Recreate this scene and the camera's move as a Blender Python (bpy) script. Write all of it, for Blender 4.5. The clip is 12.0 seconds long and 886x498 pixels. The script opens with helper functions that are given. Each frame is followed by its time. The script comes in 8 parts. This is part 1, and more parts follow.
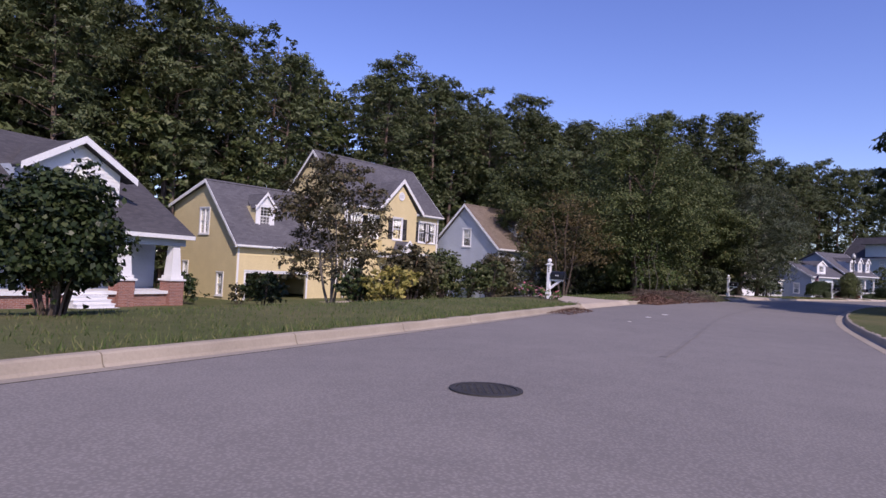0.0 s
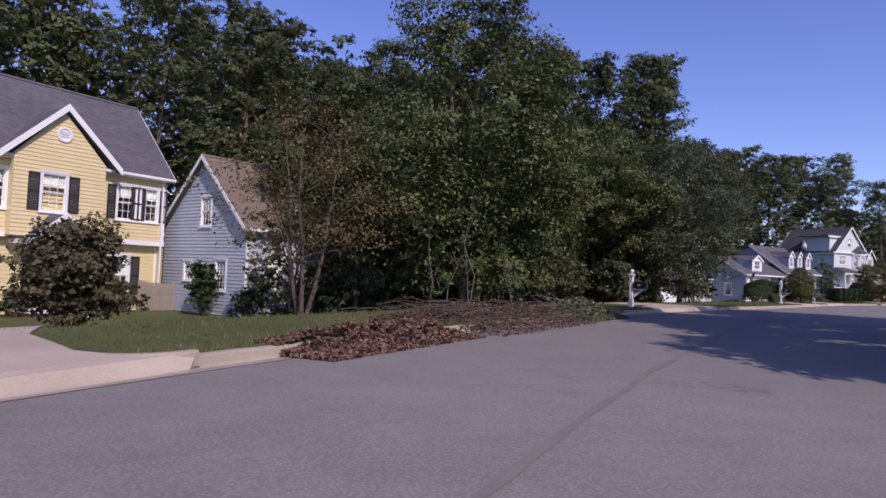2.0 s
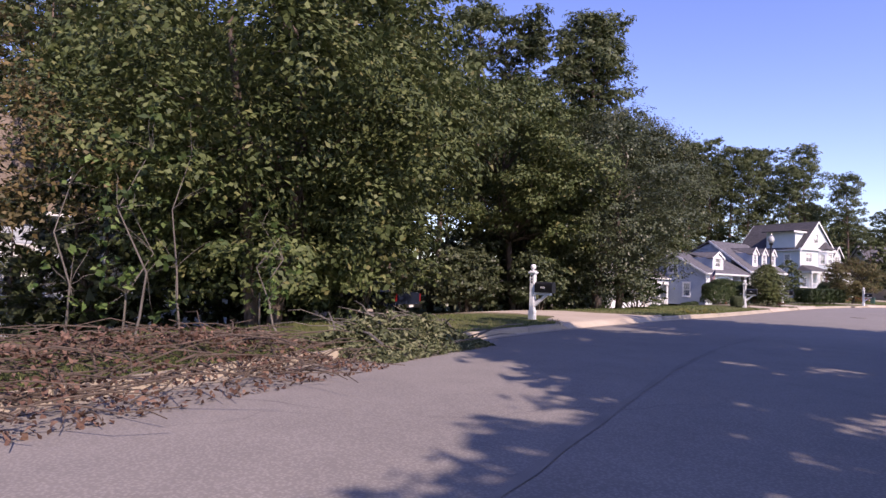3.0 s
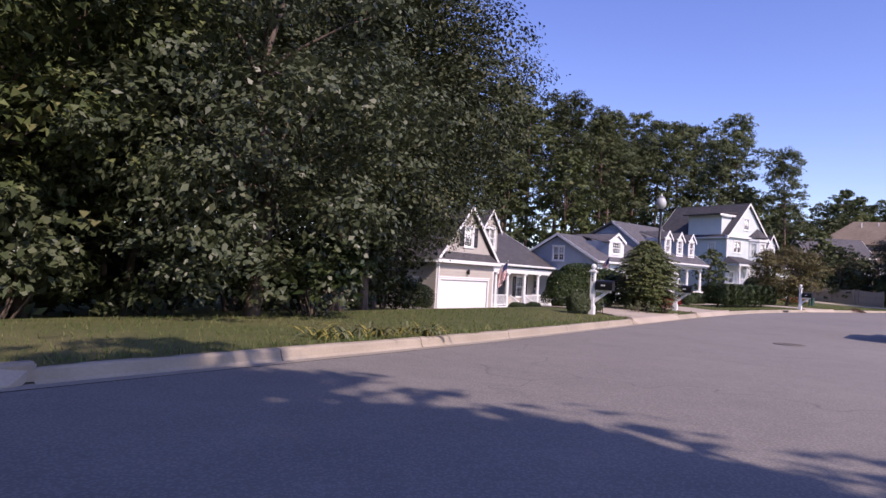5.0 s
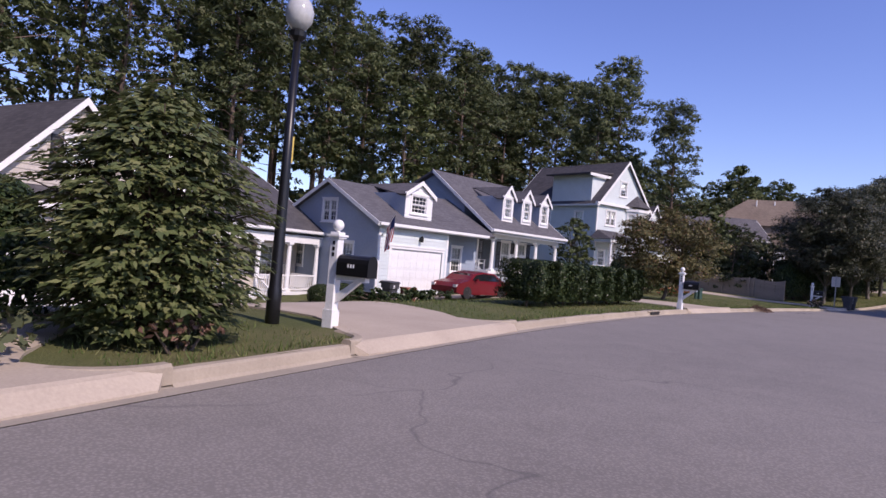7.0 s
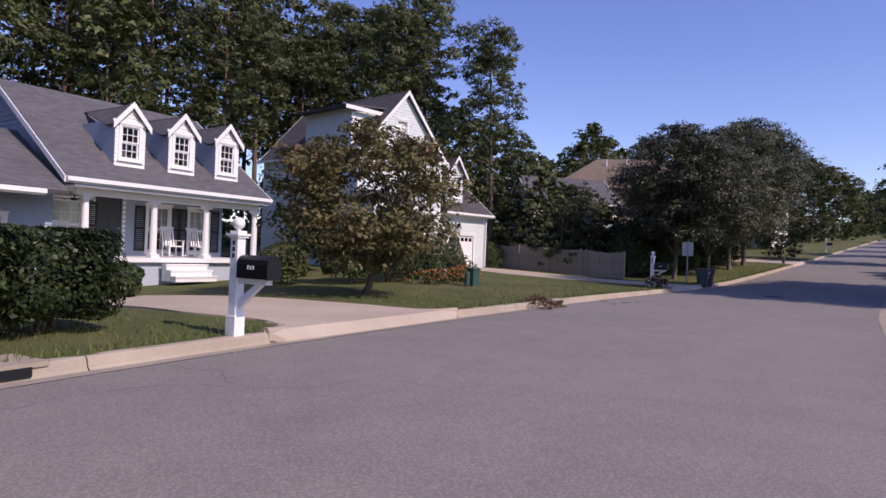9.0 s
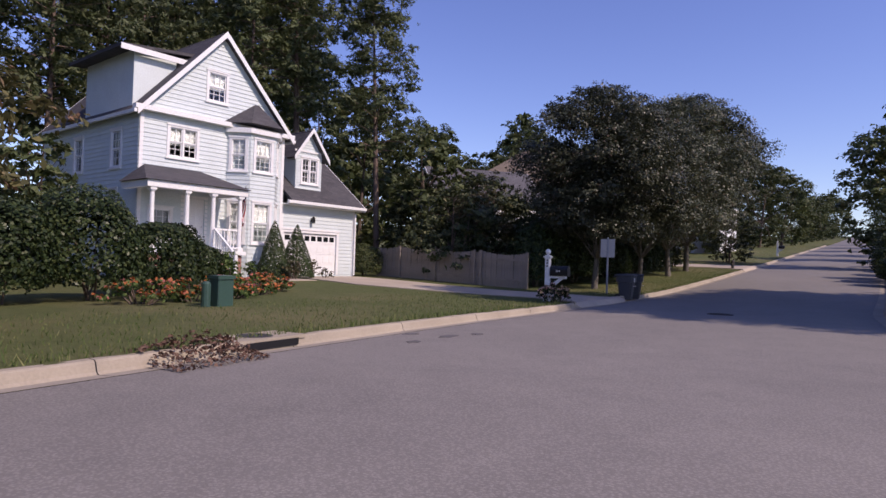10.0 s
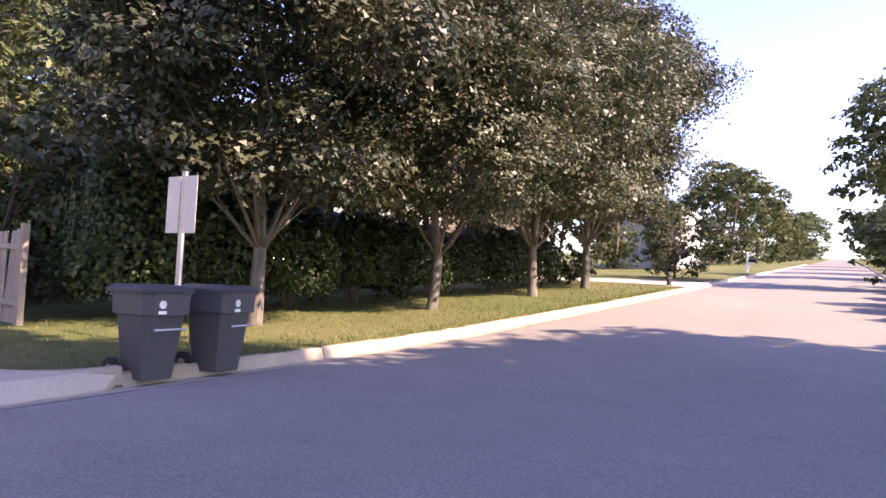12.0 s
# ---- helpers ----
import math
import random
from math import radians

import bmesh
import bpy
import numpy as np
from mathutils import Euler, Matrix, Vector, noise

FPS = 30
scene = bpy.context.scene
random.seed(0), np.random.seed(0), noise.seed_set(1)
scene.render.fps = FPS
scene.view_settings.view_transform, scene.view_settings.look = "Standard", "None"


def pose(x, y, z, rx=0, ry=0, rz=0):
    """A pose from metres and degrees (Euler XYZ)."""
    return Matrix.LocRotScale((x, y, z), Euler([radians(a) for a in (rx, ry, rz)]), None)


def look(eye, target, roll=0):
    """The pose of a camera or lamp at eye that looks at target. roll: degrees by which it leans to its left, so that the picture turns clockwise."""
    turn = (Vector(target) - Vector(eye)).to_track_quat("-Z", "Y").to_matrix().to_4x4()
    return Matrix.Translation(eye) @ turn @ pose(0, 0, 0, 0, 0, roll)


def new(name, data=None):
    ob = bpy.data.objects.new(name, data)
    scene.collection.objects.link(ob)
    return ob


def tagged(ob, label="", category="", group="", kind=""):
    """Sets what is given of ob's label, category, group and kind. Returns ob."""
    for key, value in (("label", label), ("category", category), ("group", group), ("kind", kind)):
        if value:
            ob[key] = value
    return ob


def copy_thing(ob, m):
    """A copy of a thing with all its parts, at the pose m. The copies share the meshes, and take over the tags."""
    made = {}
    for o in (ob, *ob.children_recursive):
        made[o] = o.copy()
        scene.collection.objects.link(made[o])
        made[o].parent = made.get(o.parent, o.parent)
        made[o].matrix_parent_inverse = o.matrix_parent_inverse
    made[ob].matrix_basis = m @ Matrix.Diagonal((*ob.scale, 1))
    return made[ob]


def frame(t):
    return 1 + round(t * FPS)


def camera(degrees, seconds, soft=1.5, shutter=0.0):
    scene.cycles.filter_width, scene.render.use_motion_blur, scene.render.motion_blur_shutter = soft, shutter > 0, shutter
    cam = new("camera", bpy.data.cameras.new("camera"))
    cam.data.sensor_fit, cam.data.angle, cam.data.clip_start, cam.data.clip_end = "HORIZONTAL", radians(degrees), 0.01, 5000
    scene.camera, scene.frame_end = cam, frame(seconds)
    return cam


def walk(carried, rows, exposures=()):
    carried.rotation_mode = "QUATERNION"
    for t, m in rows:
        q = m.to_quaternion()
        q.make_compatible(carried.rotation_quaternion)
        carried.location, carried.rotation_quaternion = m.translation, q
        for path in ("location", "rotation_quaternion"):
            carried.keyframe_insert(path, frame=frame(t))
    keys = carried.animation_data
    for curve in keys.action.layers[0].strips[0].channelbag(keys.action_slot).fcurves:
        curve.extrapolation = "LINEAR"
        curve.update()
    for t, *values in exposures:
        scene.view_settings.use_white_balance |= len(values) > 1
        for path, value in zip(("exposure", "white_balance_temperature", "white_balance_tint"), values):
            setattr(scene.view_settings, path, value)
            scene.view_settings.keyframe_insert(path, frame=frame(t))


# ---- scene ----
cam = camera(69.1, 12.0)
PATH = [
    (0, (-2.124, -3.033, 1.182), (-2.058, -1.035, 1.244), 2.9),
    (0.5, (0.737, 2.843, 1.181), (0.854, 4.838, 1.253), 3.3),
    (1, (3.598, 8.384, 1.223), (3.762, 10.377, 1.286), 3.0),
    (1.5, (6.374, 13.322, 1.152), (6.585, 15.309, 1.235), 2.5),
    (2, (9.181, 17.792, 1.207), (9.439, 19.773, 1.29), 2.3),
    (2.5, (12.096, 22.1, 1.257), (12.4, 24.075, 1.351), 2.2),
    (3, (15.115, 26.398, 1.334), (15.467, 28.365, 1.422), 2.1),
    (3.5, (18.283, 30.534, 1.384), (18.677, 32.493, 1.47), 2.6),
    (5.5, (33.955, 46.338, 1.29), (34.498, 48.262, 1.349), 3.6),
    (6, (37.641, 50.642, 1.327), (38.253, 52.545, 1.378), 3.7),
    (6.5, (41.215, 54.331, 1.293), (41.899, 56.21, 1.342), 3.5),
    (7, (44.895, 57.532, 1.4), (45.654, 59.382, 1.424), 5.0),
    (7.2, (46.47, 58.685, 1.432), (47.253, 60.525, 1.457), 4.5),
    (8.8, (59.483, 67.166, 1.512), (60.512, 68.881, 1.513), 2.6),
    (9, (61.094, 68.242, 1.450), (62.143, 69.944, 1.456), 2.3),
    (9.5, (65.843, 71.160, 1.384), (66.950, 72.826, 1.410), 1.9),
    (10, (70.611, 73.863, 1.281), (71.767, 75.495, 1.324), 1.8),
    (10.5, (75.308, 76.161, 1.167), (76.491, 77.773, 1.228), 1.3),
    (11, (80.000, 78.241, 1.064), (81.186, 79.849, 1.146), 1.4),
    (11.5, (84.674, 80.611, 1.179), (85.873, 82.211, 1.241), 2.8),
    (12, (89.364, 82.814, 1.248), (90.561, 84.413, 1.348), 2.7),
]
EXPOSURES = [(0.0, 0.1, 6000, 28), (2.2, 0.0, 6000, 28), (2.7, 0.35, 6200, 28), (3.5, 1.25, 6800, 31), (3.7, 1.25, 6800, 31), (5.3, 0.33, 6200, 27), (7.2, 0.2, 6150, 26), (9.5, 0.15, 6400, 25), (10.6, 0.1, 6400, 25), (11.1, 0.5, 6500, 27), (11.5, 1.45, 7200, 30), (12.0, 2.2, 7700, 29)]
walk(cam, [(t, look(eye, target, roll)) for t, eye, target, roll in PATH], EXPOSURES)

# ---- world and sun ----
SUN_AZ, SUN_EL = (0.38, -0.92), radians(42)
world = bpy.data.worlds.new("sky")
scene.world = world
world.use_nodes = True
wn = world.node_tree
sky = wn.nodes.new("ShaderNodeTexSky")
sky.sky_type, sky.sun_disc = "NISHITA", False
sky.sun_elevation, sky.sun_rotation = SUN_EL, math.atan2(SUN_AZ[0], SUN_AZ[1])
sky.air_density, sky.dust_density, sky.ozone_density = 1.0, 0.4, 3.0
deep = wn.nodes.new("ShaderNodeHueSaturation")
deep.inputs["Hue"].default_value, deep.inputs["Saturation"].default_value = 0.522, 1.1
wn.links.new(sky.outputs[0], deep.inputs["Color"])
wn.links.new(deep.outputs[0], wn.nodes["Background"].inputs[0])
wn.nodes["Background"].inputs[1].default_value = 0.15
sun = new("sun", bpy.data.lights.new("sun", "SUN"))
sun.data.energy, sun.data.angle, sun.data.color = 3.75, radians(0.53), (1.0, 0.87, 0.71)
h = Vector((SUN_AZ[0], SUN_AZ[1], 0)).normalized()
sun.matrix_basis = look((0, 0, 60), Vector((0, 0, 60)) - Vector((h.x * math.cos(SUN_EL), h.y * math.cos(SUN_EL), math.sin(SUN_EL))))


# ---- materials ----
def nodes_of(name, rough=0.8, metal=0.0, spec=0.5):
    m = bpy.data.materials.new(name)
    m.use_nodes = True
    nt = m.node_tree
    b = nt.nodes["Principled BSDF"]
    b.inputs["Roughness"].default_value = rough
    b.inputs["Metallic"].default_value = metal
    b.inputs["Specular IOR Level"].default_value = spec
    return m, nt, b


def ramp(nt, fac, stops):
    r = nt.nodes.new("ShaderNodeValToRGB")
    e = r.color_ramp.elements
    while len(e) < len(stops):
        e.new(0.5)
    for el, (p, c) in zip(e, stops):
        el.position, el.color = p, (*c, 1)
    nt.links.new(fac, r.inputs[0])
    return r.outputs[0]


def noise_of(nt, vec, scale, detail=4, rough=0.6):
    n = nt.nodes.new("ShaderNodeTexNoise")
    n.inputs["Scale"].default_value, n.inputs["Detail"].default_value, n.inputs["Roughness"].default_value = scale, detail, rough
    if vec is not None:
        nt.links.new(vec, n.inputs["Vector"])
    return n.outputs["Fac"]


def mixc(nt, fac, a, b, kind="MIX"):
    n = nt.nodes.new("ShaderNodeMix")
    n.data_type, n.blend_type = "RGBA", kind
    for sock, v in ((n.inputs[0], fac), (n.inputs[6], a), (n.inputs[7], b)):
        if isinstance(v, (int, float)):
            sock.default_value = v
        elif isinstance(v, tuple):
            sock.default_value = (*v, 1)
        else:
            nt.links.new(v, sock)
    return n.outputs[2]


def bump(nt, b, height, strength=0.3, dist=0.02):
    n = nt.nodes.new("ShaderNodeBump")
    n.inputs["Strength"].default_value, n.inputs["Distance"].default_value = strength, dist
    nt.links.new(height, n.inputs["Height"])
    nt.links.new(n.outputs[0], b.inputs["Normal"])


def surface(name, dark, light, rough=0.8, big=0.6, fine=25.0, relief=0.2, dist=0.01, metal=0.0, coords="Object", spec=0.4):
    """Two-scale mottled surface."""
    m, nt, b = nodes_of(name, rough, metal, spec)
    vec = nt.nodes.new("ShaderNodeTexCoord").outputs[coords]
    n1, n2 = noise_of(nt, vec, big), noise_of(nt, vec, fine, 3)
    c1 = ramp(nt, n1, ((0.3, dark), (0.7, light)))
    mid = tuple((p + q) / 2 for p, q in zip(dark, light))
    c = mixc(nt, 0.4, c1, ramp(nt, n2, ((0.25, tuple(v * 0.75 for v in mid)), (0.75, tuple(min(1, v * 1.2) for v in mid)))))
    nt.links.new(c, b.inputs["Base Color"])
    if relief:
        bump(nt, b, n2, relief, dist)
    return m


def world_surface(name):
    m, nt, b = nodes_of(name)
    return m, nt, b, nt.nodes.new("ShaderNodeNewGeometry").outputs["Position"]


def make_asphalt():
    m, nt, b, pos = world_surface("asphalt")
    b.inputs["Roughness"].default_value = 0.85
    big, mid, fine = noise_of(nt, pos, 0.13, 5), noise_of(nt, pos, 1.3, 6, 0.7), noise_of(nt, pos, 70, 2)
    c = ramp(nt, big, ((0.3, (0.18, 0.164, 0.147)), (0.7, (0.265, 0.24, 0.213))))
    c = mixc(nt, 0.35, c, ramp(nt, mid, ((0.3, (0.15, 0.137, 0.125)), (0.7, (0.29, 0.264, 0.235)))))
    v = nt.nodes.new("ShaderNodeTexVoronoi")
    v.inputs["Scale"].default_value = 38
    nt.links.new(pos, v.inputs["Vector"])
    c = mixc(nt, 0.28, c, ramp(nt, v.outputs["Distance"], ((0.1, (0.38, 0.35, 0.32)), (0.6, (0.08, 0.074, 0.068)))))
    cr = nt.nodes.new("ShaderNodeTexVoronoi")
    cr.feature = "DISTANCE_TO_EDGE"
    cr.inputs["Scale"].default_value = 0.16
    warp = nt.nodes.new("ShaderNodeVectorMath")
    warp.operation = "MULTIPLY_ADD"
    wn_ = nt.nodes.new("ShaderNodeTexNoise")
    wn_.inputs["Scale"].default_value = 0.7
    nt.links.new(pos, wn_.inputs["Vector"])
    nt.links.new(wn_.outputs["Color"], warp.inputs[0])
    warp.inputs[1].default_value = (2.5, 2.5, 0)
    nt.links.new(pos, warp.inputs[2])
    nt.links.new(warp.outputs[0], cr.inputs["Vector"])
    crack = ramp(nt, cr.outputs["Distance"], ((0.0, (1, 1, 1)), (0.004, (0, 0, 0))))
    keep = ramp(nt, noise_of(nt, pos, 0.09, 2), ((0.52, (0, 0, 0)), (0.62, (0.55, 0.55, 0.55))))
    f = mixc(nt, 1.0, crack, keep, "MULTIPLY")
    c = mixc(nt, f, c, (0.07, 0.065, 0.065))
    stain = ramp(nt, noise_of(nt, pos, 0.42, 3), ((0.62, (0, 0, 0)), (0.78, (0.35, 0.35, 0.35))))
    c = mixc(nt, stain, c, (0.13, 0.122, 0.118))
    nt.links.new(c, b.inputs["Base Color"])
    bump(nt, b, fine, 0.5, 0.008)
    return m


def make_grass(name, a, bb, c3, dry):
    m, nt, b, pos = world_surface(name)
    b.inputs["Roughness"].default_value = 0.9
    b.inputs["Specular IOR Level"].default_value = 0.15
    n1, n2, n3 = noise_of(nt, pos, 0.25, 4), noise_of(nt, pos, 3.0, 5, 0.7), noise_of(nt, pos, 45, 3)
    c = ramp(nt, n2, ((0.3, a), (0.55, bb), (0.8, c3)))
    c = mixc(nt, ramp(nt, n1, ((0.45, (0, 0, 0)), (0.7, (0.7, 0.7, 0.7)))), c, dry)
    c = mixc(nt, 0.35, c, ramp(nt, n3, ((0.3, tuple(v * 0.4 for v in a)), (0.7, tuple(v * 1.4 for v in c3)))))
    nt.links.new(c, b.inputs["Base Color"])
    bump(nt, b, n3, 0.8, 0.04)
    return m


def make_shingle(name, dark, light):
    m, nt, b = nodes_of(name, 0.9, 0, 0.25)
    uv = nt.nodes.new("ShaderNodeUVMap").outputs[0]
    br = nt.nodes.new("ShaderNodeTexBrick")
    nt.links.new(uv, br.inputs["Vector"])
    br.offset = 0.5
    for k, v in (("Scale", 1.0), ("Mortar Size", 0.006), ("Mortar Smooth", 0.2), ("Brick Width", 0.32), ("Row Height", 0.14), ("Bias", 0.0)):
        br.inputs[k].default_value = v
    br.inputs["Color1"].default_value, br.inputs["Color2"].default_value = (*dark, 1), (*light, 1)
    br.inputs["Mortar"].default_value = (*[v * 0.55 for v in dark], 1)
    n = noise_of(nt, uv, 0.5, 5)
    c = mixc(nt, 0.4, br.outputs["Color"], ramp(nt, n, ((0.3, dark), (0.7, light))))
    nt.links.new(c, b.inputs["Base Color"])
    bump(nt, b, br.outputs["Fac"], 0.25, -0.01)
    return m


def make_brick():
    m, nt, b = nodes_of("red brick", 0.9, 0, 0.2)
    uv = nt.nodes.new("ShaderNodeUVMap").outputs[0]
    br = nt.nodes.new("ShaderNodeTexBrick")
    nt.links.new(uv, br.inputs["Vector"])
    for k, v in (("Scale", 1.0), ("Mortar Size", 0.006), ("Brick Width", 0.21), ("Row Height", 0.075)):
        br.inputs[k].default_value = v
    br.inputs["Color1"].default_value, br.inputs["Color2"].default_value = (0.22, 0.09, 0.07, 1), (0.33, 0.14, 0.1, 1)
    br.inputs["Mortar"].default_value = (0.4, 0.36, 0.33, 1)
    nt.links.new(br.outputs["Color"], b.inputs["Base Color"])
    bump(nt, b, br.outputs["Fac"], 0.4, -0.008)
    return m


def make_leaf(name, stops, rough=0.5, trans=0.25, spec=0.2):
    """Leaves vary one by one, and from tree to tree."""
    m, nt, b = nodes_of(name, rough, 0, spec)
    isl = nt.nodes.new("ShaderNodeNewGeometry").outputs["Random Per Island"]
    c = ramp(nt, isl, stops)
    rnd = nt.nodes.new("ShaderNodeObjectInfo").outputs["Random"]
    hsv = nt.nodes.new("ShaderNodeHueSaturation")
    mr = nt.nodes.new("ShaderNodeMapRange")
    mr.inputs["To Min"].default_value, mr.inputs["To Max"].default_value = 0.75, 1.25
    nt.links.new(rnd, mr.inputs["Value"])
    nt.links.new(mr.outputs[0], hsv.inputs["Value"])
    nt.links.new(c, hsv.inputs["Color"])
    nt.links.new(hsv.outputs[0], b.inputs["Base Color"])
    tr = nt.nodes.new("ShaderNodeBsdfTranslucent")
    nt.links.new(hsv.outputs[0], tr.inputs["Color"])
    mx = nt.nodes.new("ShaderNodeMixShader")
    mx.inputs[0].default_value = trans
    nt.links.new(b.outputs[0], mx.inputs[1])
    nt.links.new(tr.outputs[0], mx.inputs[2])
    nt.links.new(mx.outputs[0], nt.nodes["Material Output"].inputs[0])
    return m


def make_bark(name, dark, light):
    m, nt, b = nodes_of(name, 0.95, 0, 0.1)
    mp = nt.nodes.new("ShaderNodeMapping")
    mp.inputs["Scale"].default_value = (9, 9, 1.6)
    nt.links.new(nt.nodes.new("ShaderNodeTexCoord").outputs["Object"], mp.inputs[0])
    n = noise_of(nt, mp.outputs[0], 1.0, 6, 0.7)
    nt.links.new(ramp(nt, n, ((0.3, dark), (0.7, light))), b.inputs["Base Color"])
    bump(nt, b, n, 0.8, 0.04)
    return m


def make_glass():
    m, nt, b = nodes_of("window glass", 0.03, 0, 0.5)
    b.inputs["Base Color"].default_value = (0.85, 0.9, 0.92, 1)
    b.inputs["Transmission Weight"].default_value = 1.0
    b.inputs["IOR"].default_value = 1.45
    return m


def paint(name, c, rough=0.6, metal=0.0, wear=0.08, spec=0.5):
    return surface(name, tuple(v * (1 - wear) for v in c), tuple(min(0.9, v * (1 + wear)) for v in c), rough, 1.2, 18, 0.06, 0.004, metal, spec=spec)


ASPHALT = make_asphalt()
STRIP = surface("traffic-worn asphalt", (0.15, 0.138, 0.125), (0.23, 0.21, 0.19), 0.85, 1.5, 60, 0.5, 0.008)
PATCH = surface("fresh asphalt repair", (0.09, 0.085, 0.085), (0.14, 0.13, 0.13), 0.9, 2, 60, 0.5, 0.008)
PALE_PATCH = surface("pale dried cement spill", (0.5, 0.49, 0.47), (0.68, 0.66, 0.63), 0.9, 3, 50, 0.3)
CONCRETE = surface("kerb concrete", (0.25, 0.212, 0.162), (0.43, 0.365, 0.28), 0.9, 0.8, 30, 0.4, 0.006)
GUTTER = surface("road-stained gutter concrete", (0.24, 0.208, 0.165), (0.39, 0.34, 0.27), 0.9, 0.9, 30, 0.4, 0.006)
DRIVE = surface("driveway concrete", (0.34, 0.28, 0.215), (0.5, 0.425, 0.335), 0.9, 0.5, 30, 0.3, 0.005)
LAWN = make_grass("lawn", (0.06, 0.075, 0.026), (0.096, 0.112, 0.04), (0.14, 0.152, 0.06), (0.21, 0.17, 0.09))
SHINGLE = make_shingle("grey shingles", (0.08, 0.077, 0.085), (0.135, 0.13, 0.14))
SHINGLE_BROWN = make_shingle("brown shingles", (0.14, 0.11, 0.085), (0.22, 0.175, 0.135))
SHINGLE_DARK = make_shingle("dark shingles", (0.055, 0.052, 0.058), (0.1, 0.095, 0.1))
BRICK = make_brick()
WHITE = paint("white painted wood", (0.78, 0.78, 0.77), 0.5, wear=0.05)
YELLOW = paint("yellow siding", (0.68, 0.57, 0.31), 0.6)
GREY_BLUE = paint("blue-grey siding", (0.42, 0.46, 0.52), 0.6)
TAUPE = paint("taupe siding", (0.46, 0.42, 0.37), 0.6)
SLATE = paint("slate-blue siding", (0.3, 0.35, 0.43), 0.6)
MINT = paint("pale blue-green siding", (0.6, 0.66, 0.66), 0.6)
SAGE = paint("grey clapboard", (0.5, 0.5, 0.49), 0.6)
TAN = paint("tan siding", (0.42, 0.35, 0.26), 0.6)
BLACK = paint("black painted shutter", (0.03, 0.03, 0.035), 0.5)
DARKBOX = paint("black painted steel", (0.012, 0.012, 0.014), 0.35, 0.2)
PLASTIC = paint("grey bin plastic", (0.055, 0.056, 0.062), 0.5)
GREEN_BOX = paint("green utility steel", (0.03, 0.07, 0.055), 0.5)
GALV = surface("galvanised steel", (0.35, 0.36, 0.37), (0.5, 0.51, 0.52), 0.45, 3, 30, 0.1, metal=0.8)
SIGN_BACK = surface("bare aluminium sign back", (0.5, 0.48, 0.44), (0.62, 0.6, 0.56), 0.5, 3, 30, 0.05, metal=0.3)
IRON_WORN = surface("worn dusty iron", (0.15, 0.138, 0.126), (0.23, 0.21, 0.19), 0.8, 8, 60, 0.5, metal=0.2)
IRON = surface("cast iron", (0.045, 0.042, 0.04), (0.09, 0.085, 0.08), 0.7, 8, 60, 0.6, metal=0.5)
GLASS = make_glass()
CURTAIN = paint("pale blind fabric", (0.6, 0.6, 0.58), 0.9)
DOOR_DARK = paint("dark door paint", (0.05, 0.06, 0.07), 0.4)
RED_CAR = paint("red car paint", (0.17, 0.014, 0.02), 0.25, 0.2, 0.03)
BLUE_CAR = paint("dark blue car paint", (0.02, 0.028, 0.05), 0.25, 0.3, 0.03)
BLACK_CAR = paint("black car paint", (0.012, 0.012, 0.016), 0.2, 0.2, 0.03)
TYRE = surface("tyre rubber", (0.015, 0.015, 0.015), (0.035, 0.033, 0.032), 0.9, 4, 40, 0.2)
CHROME = surface("alloy", (0.5, 0.5, 0.5), (0.65, 0.65, 0.65), 0.3, 4, 30, 0.02, metal=1.0)
LENS_RED = paint("red lamp lens", (0.35, 0.02, 0.02), 0.2)
LENS = paint("clear lamp lens", (0.6, 0.6, 0.6), 0.15)
CARGLASS = paint("tinted car glass", (0.012, 0.014, 0.016), 0.05, spec=0.6)
FENCE = surface("weathered fence boards", (0.2, 0.165, 0.13), (0.34, 0.29, 0.24), 0.9, 1.5, 25, 0.4)
BLUE_CLOTH = paint("flag blue cloth", (0.03, 0.04, 0.13), 0.9)
RED_CLOTH = paint("flag red cloth", (0.4, 0.04, 0.05), 0.9)
WHITE_CLOTH = paint("flag white cloth", (0.75, 0.74, 0.72), 0.9)
ORANGE = paint("red-brown plastic", (0.27, 0.09, 0.055), 0.5)
TAPE = paint("yellow tape", (0.6, 0.45, 0.1), 0.6)
TAN_DARK = paint("brown siding", (0.24, 0.19, 0.14), 0.6)
GLOBE = paint("frosted lamp glass", (0.46, 0.47, 0.46), 0.15)
LEAF_PINE = make_leaf("pine needles", ((0.0, (0.058, 0.078, 0.03)), (0.5, (0.09, 0.112, 0.046)), (1.0, (0.13, 0.142, 0.062))), 0.55, 0.3, 0.3)
LEAF_OAK = make_leaf("oak leaves", ((0.0, (0.04, 0.055, 0.018)), (0.5, (0.07, 0.09, 0.032)), (0.9, (0.115, 0.132, 0.052)), (1.0, (0.155, 0.14, 0.06))), 0.52, 0.25, 0.25)
LEAF_MAPLE = make_leaf("maple leaves", ((0.0, (0.038, 0.054, 0.018)), (0.5, (0.072, 0.093, 0.032)), (0.9, (0.125, 0.146, 0.055)), (1.0, (0.165, 0.155, 0.065))), 0.55, 0.2, 0.2)
LEAF_PEAR = make_leaf("pear leaves", ((0.0, (0.04, 0.05, 0.028)), (0.5, (0.07, 0.082, 0.046)), (0.92, (0.112, 0.122, 0.075)), (1.0, (0.14, 0.1, 0.068))), 0.42, 0.22, 0.35)
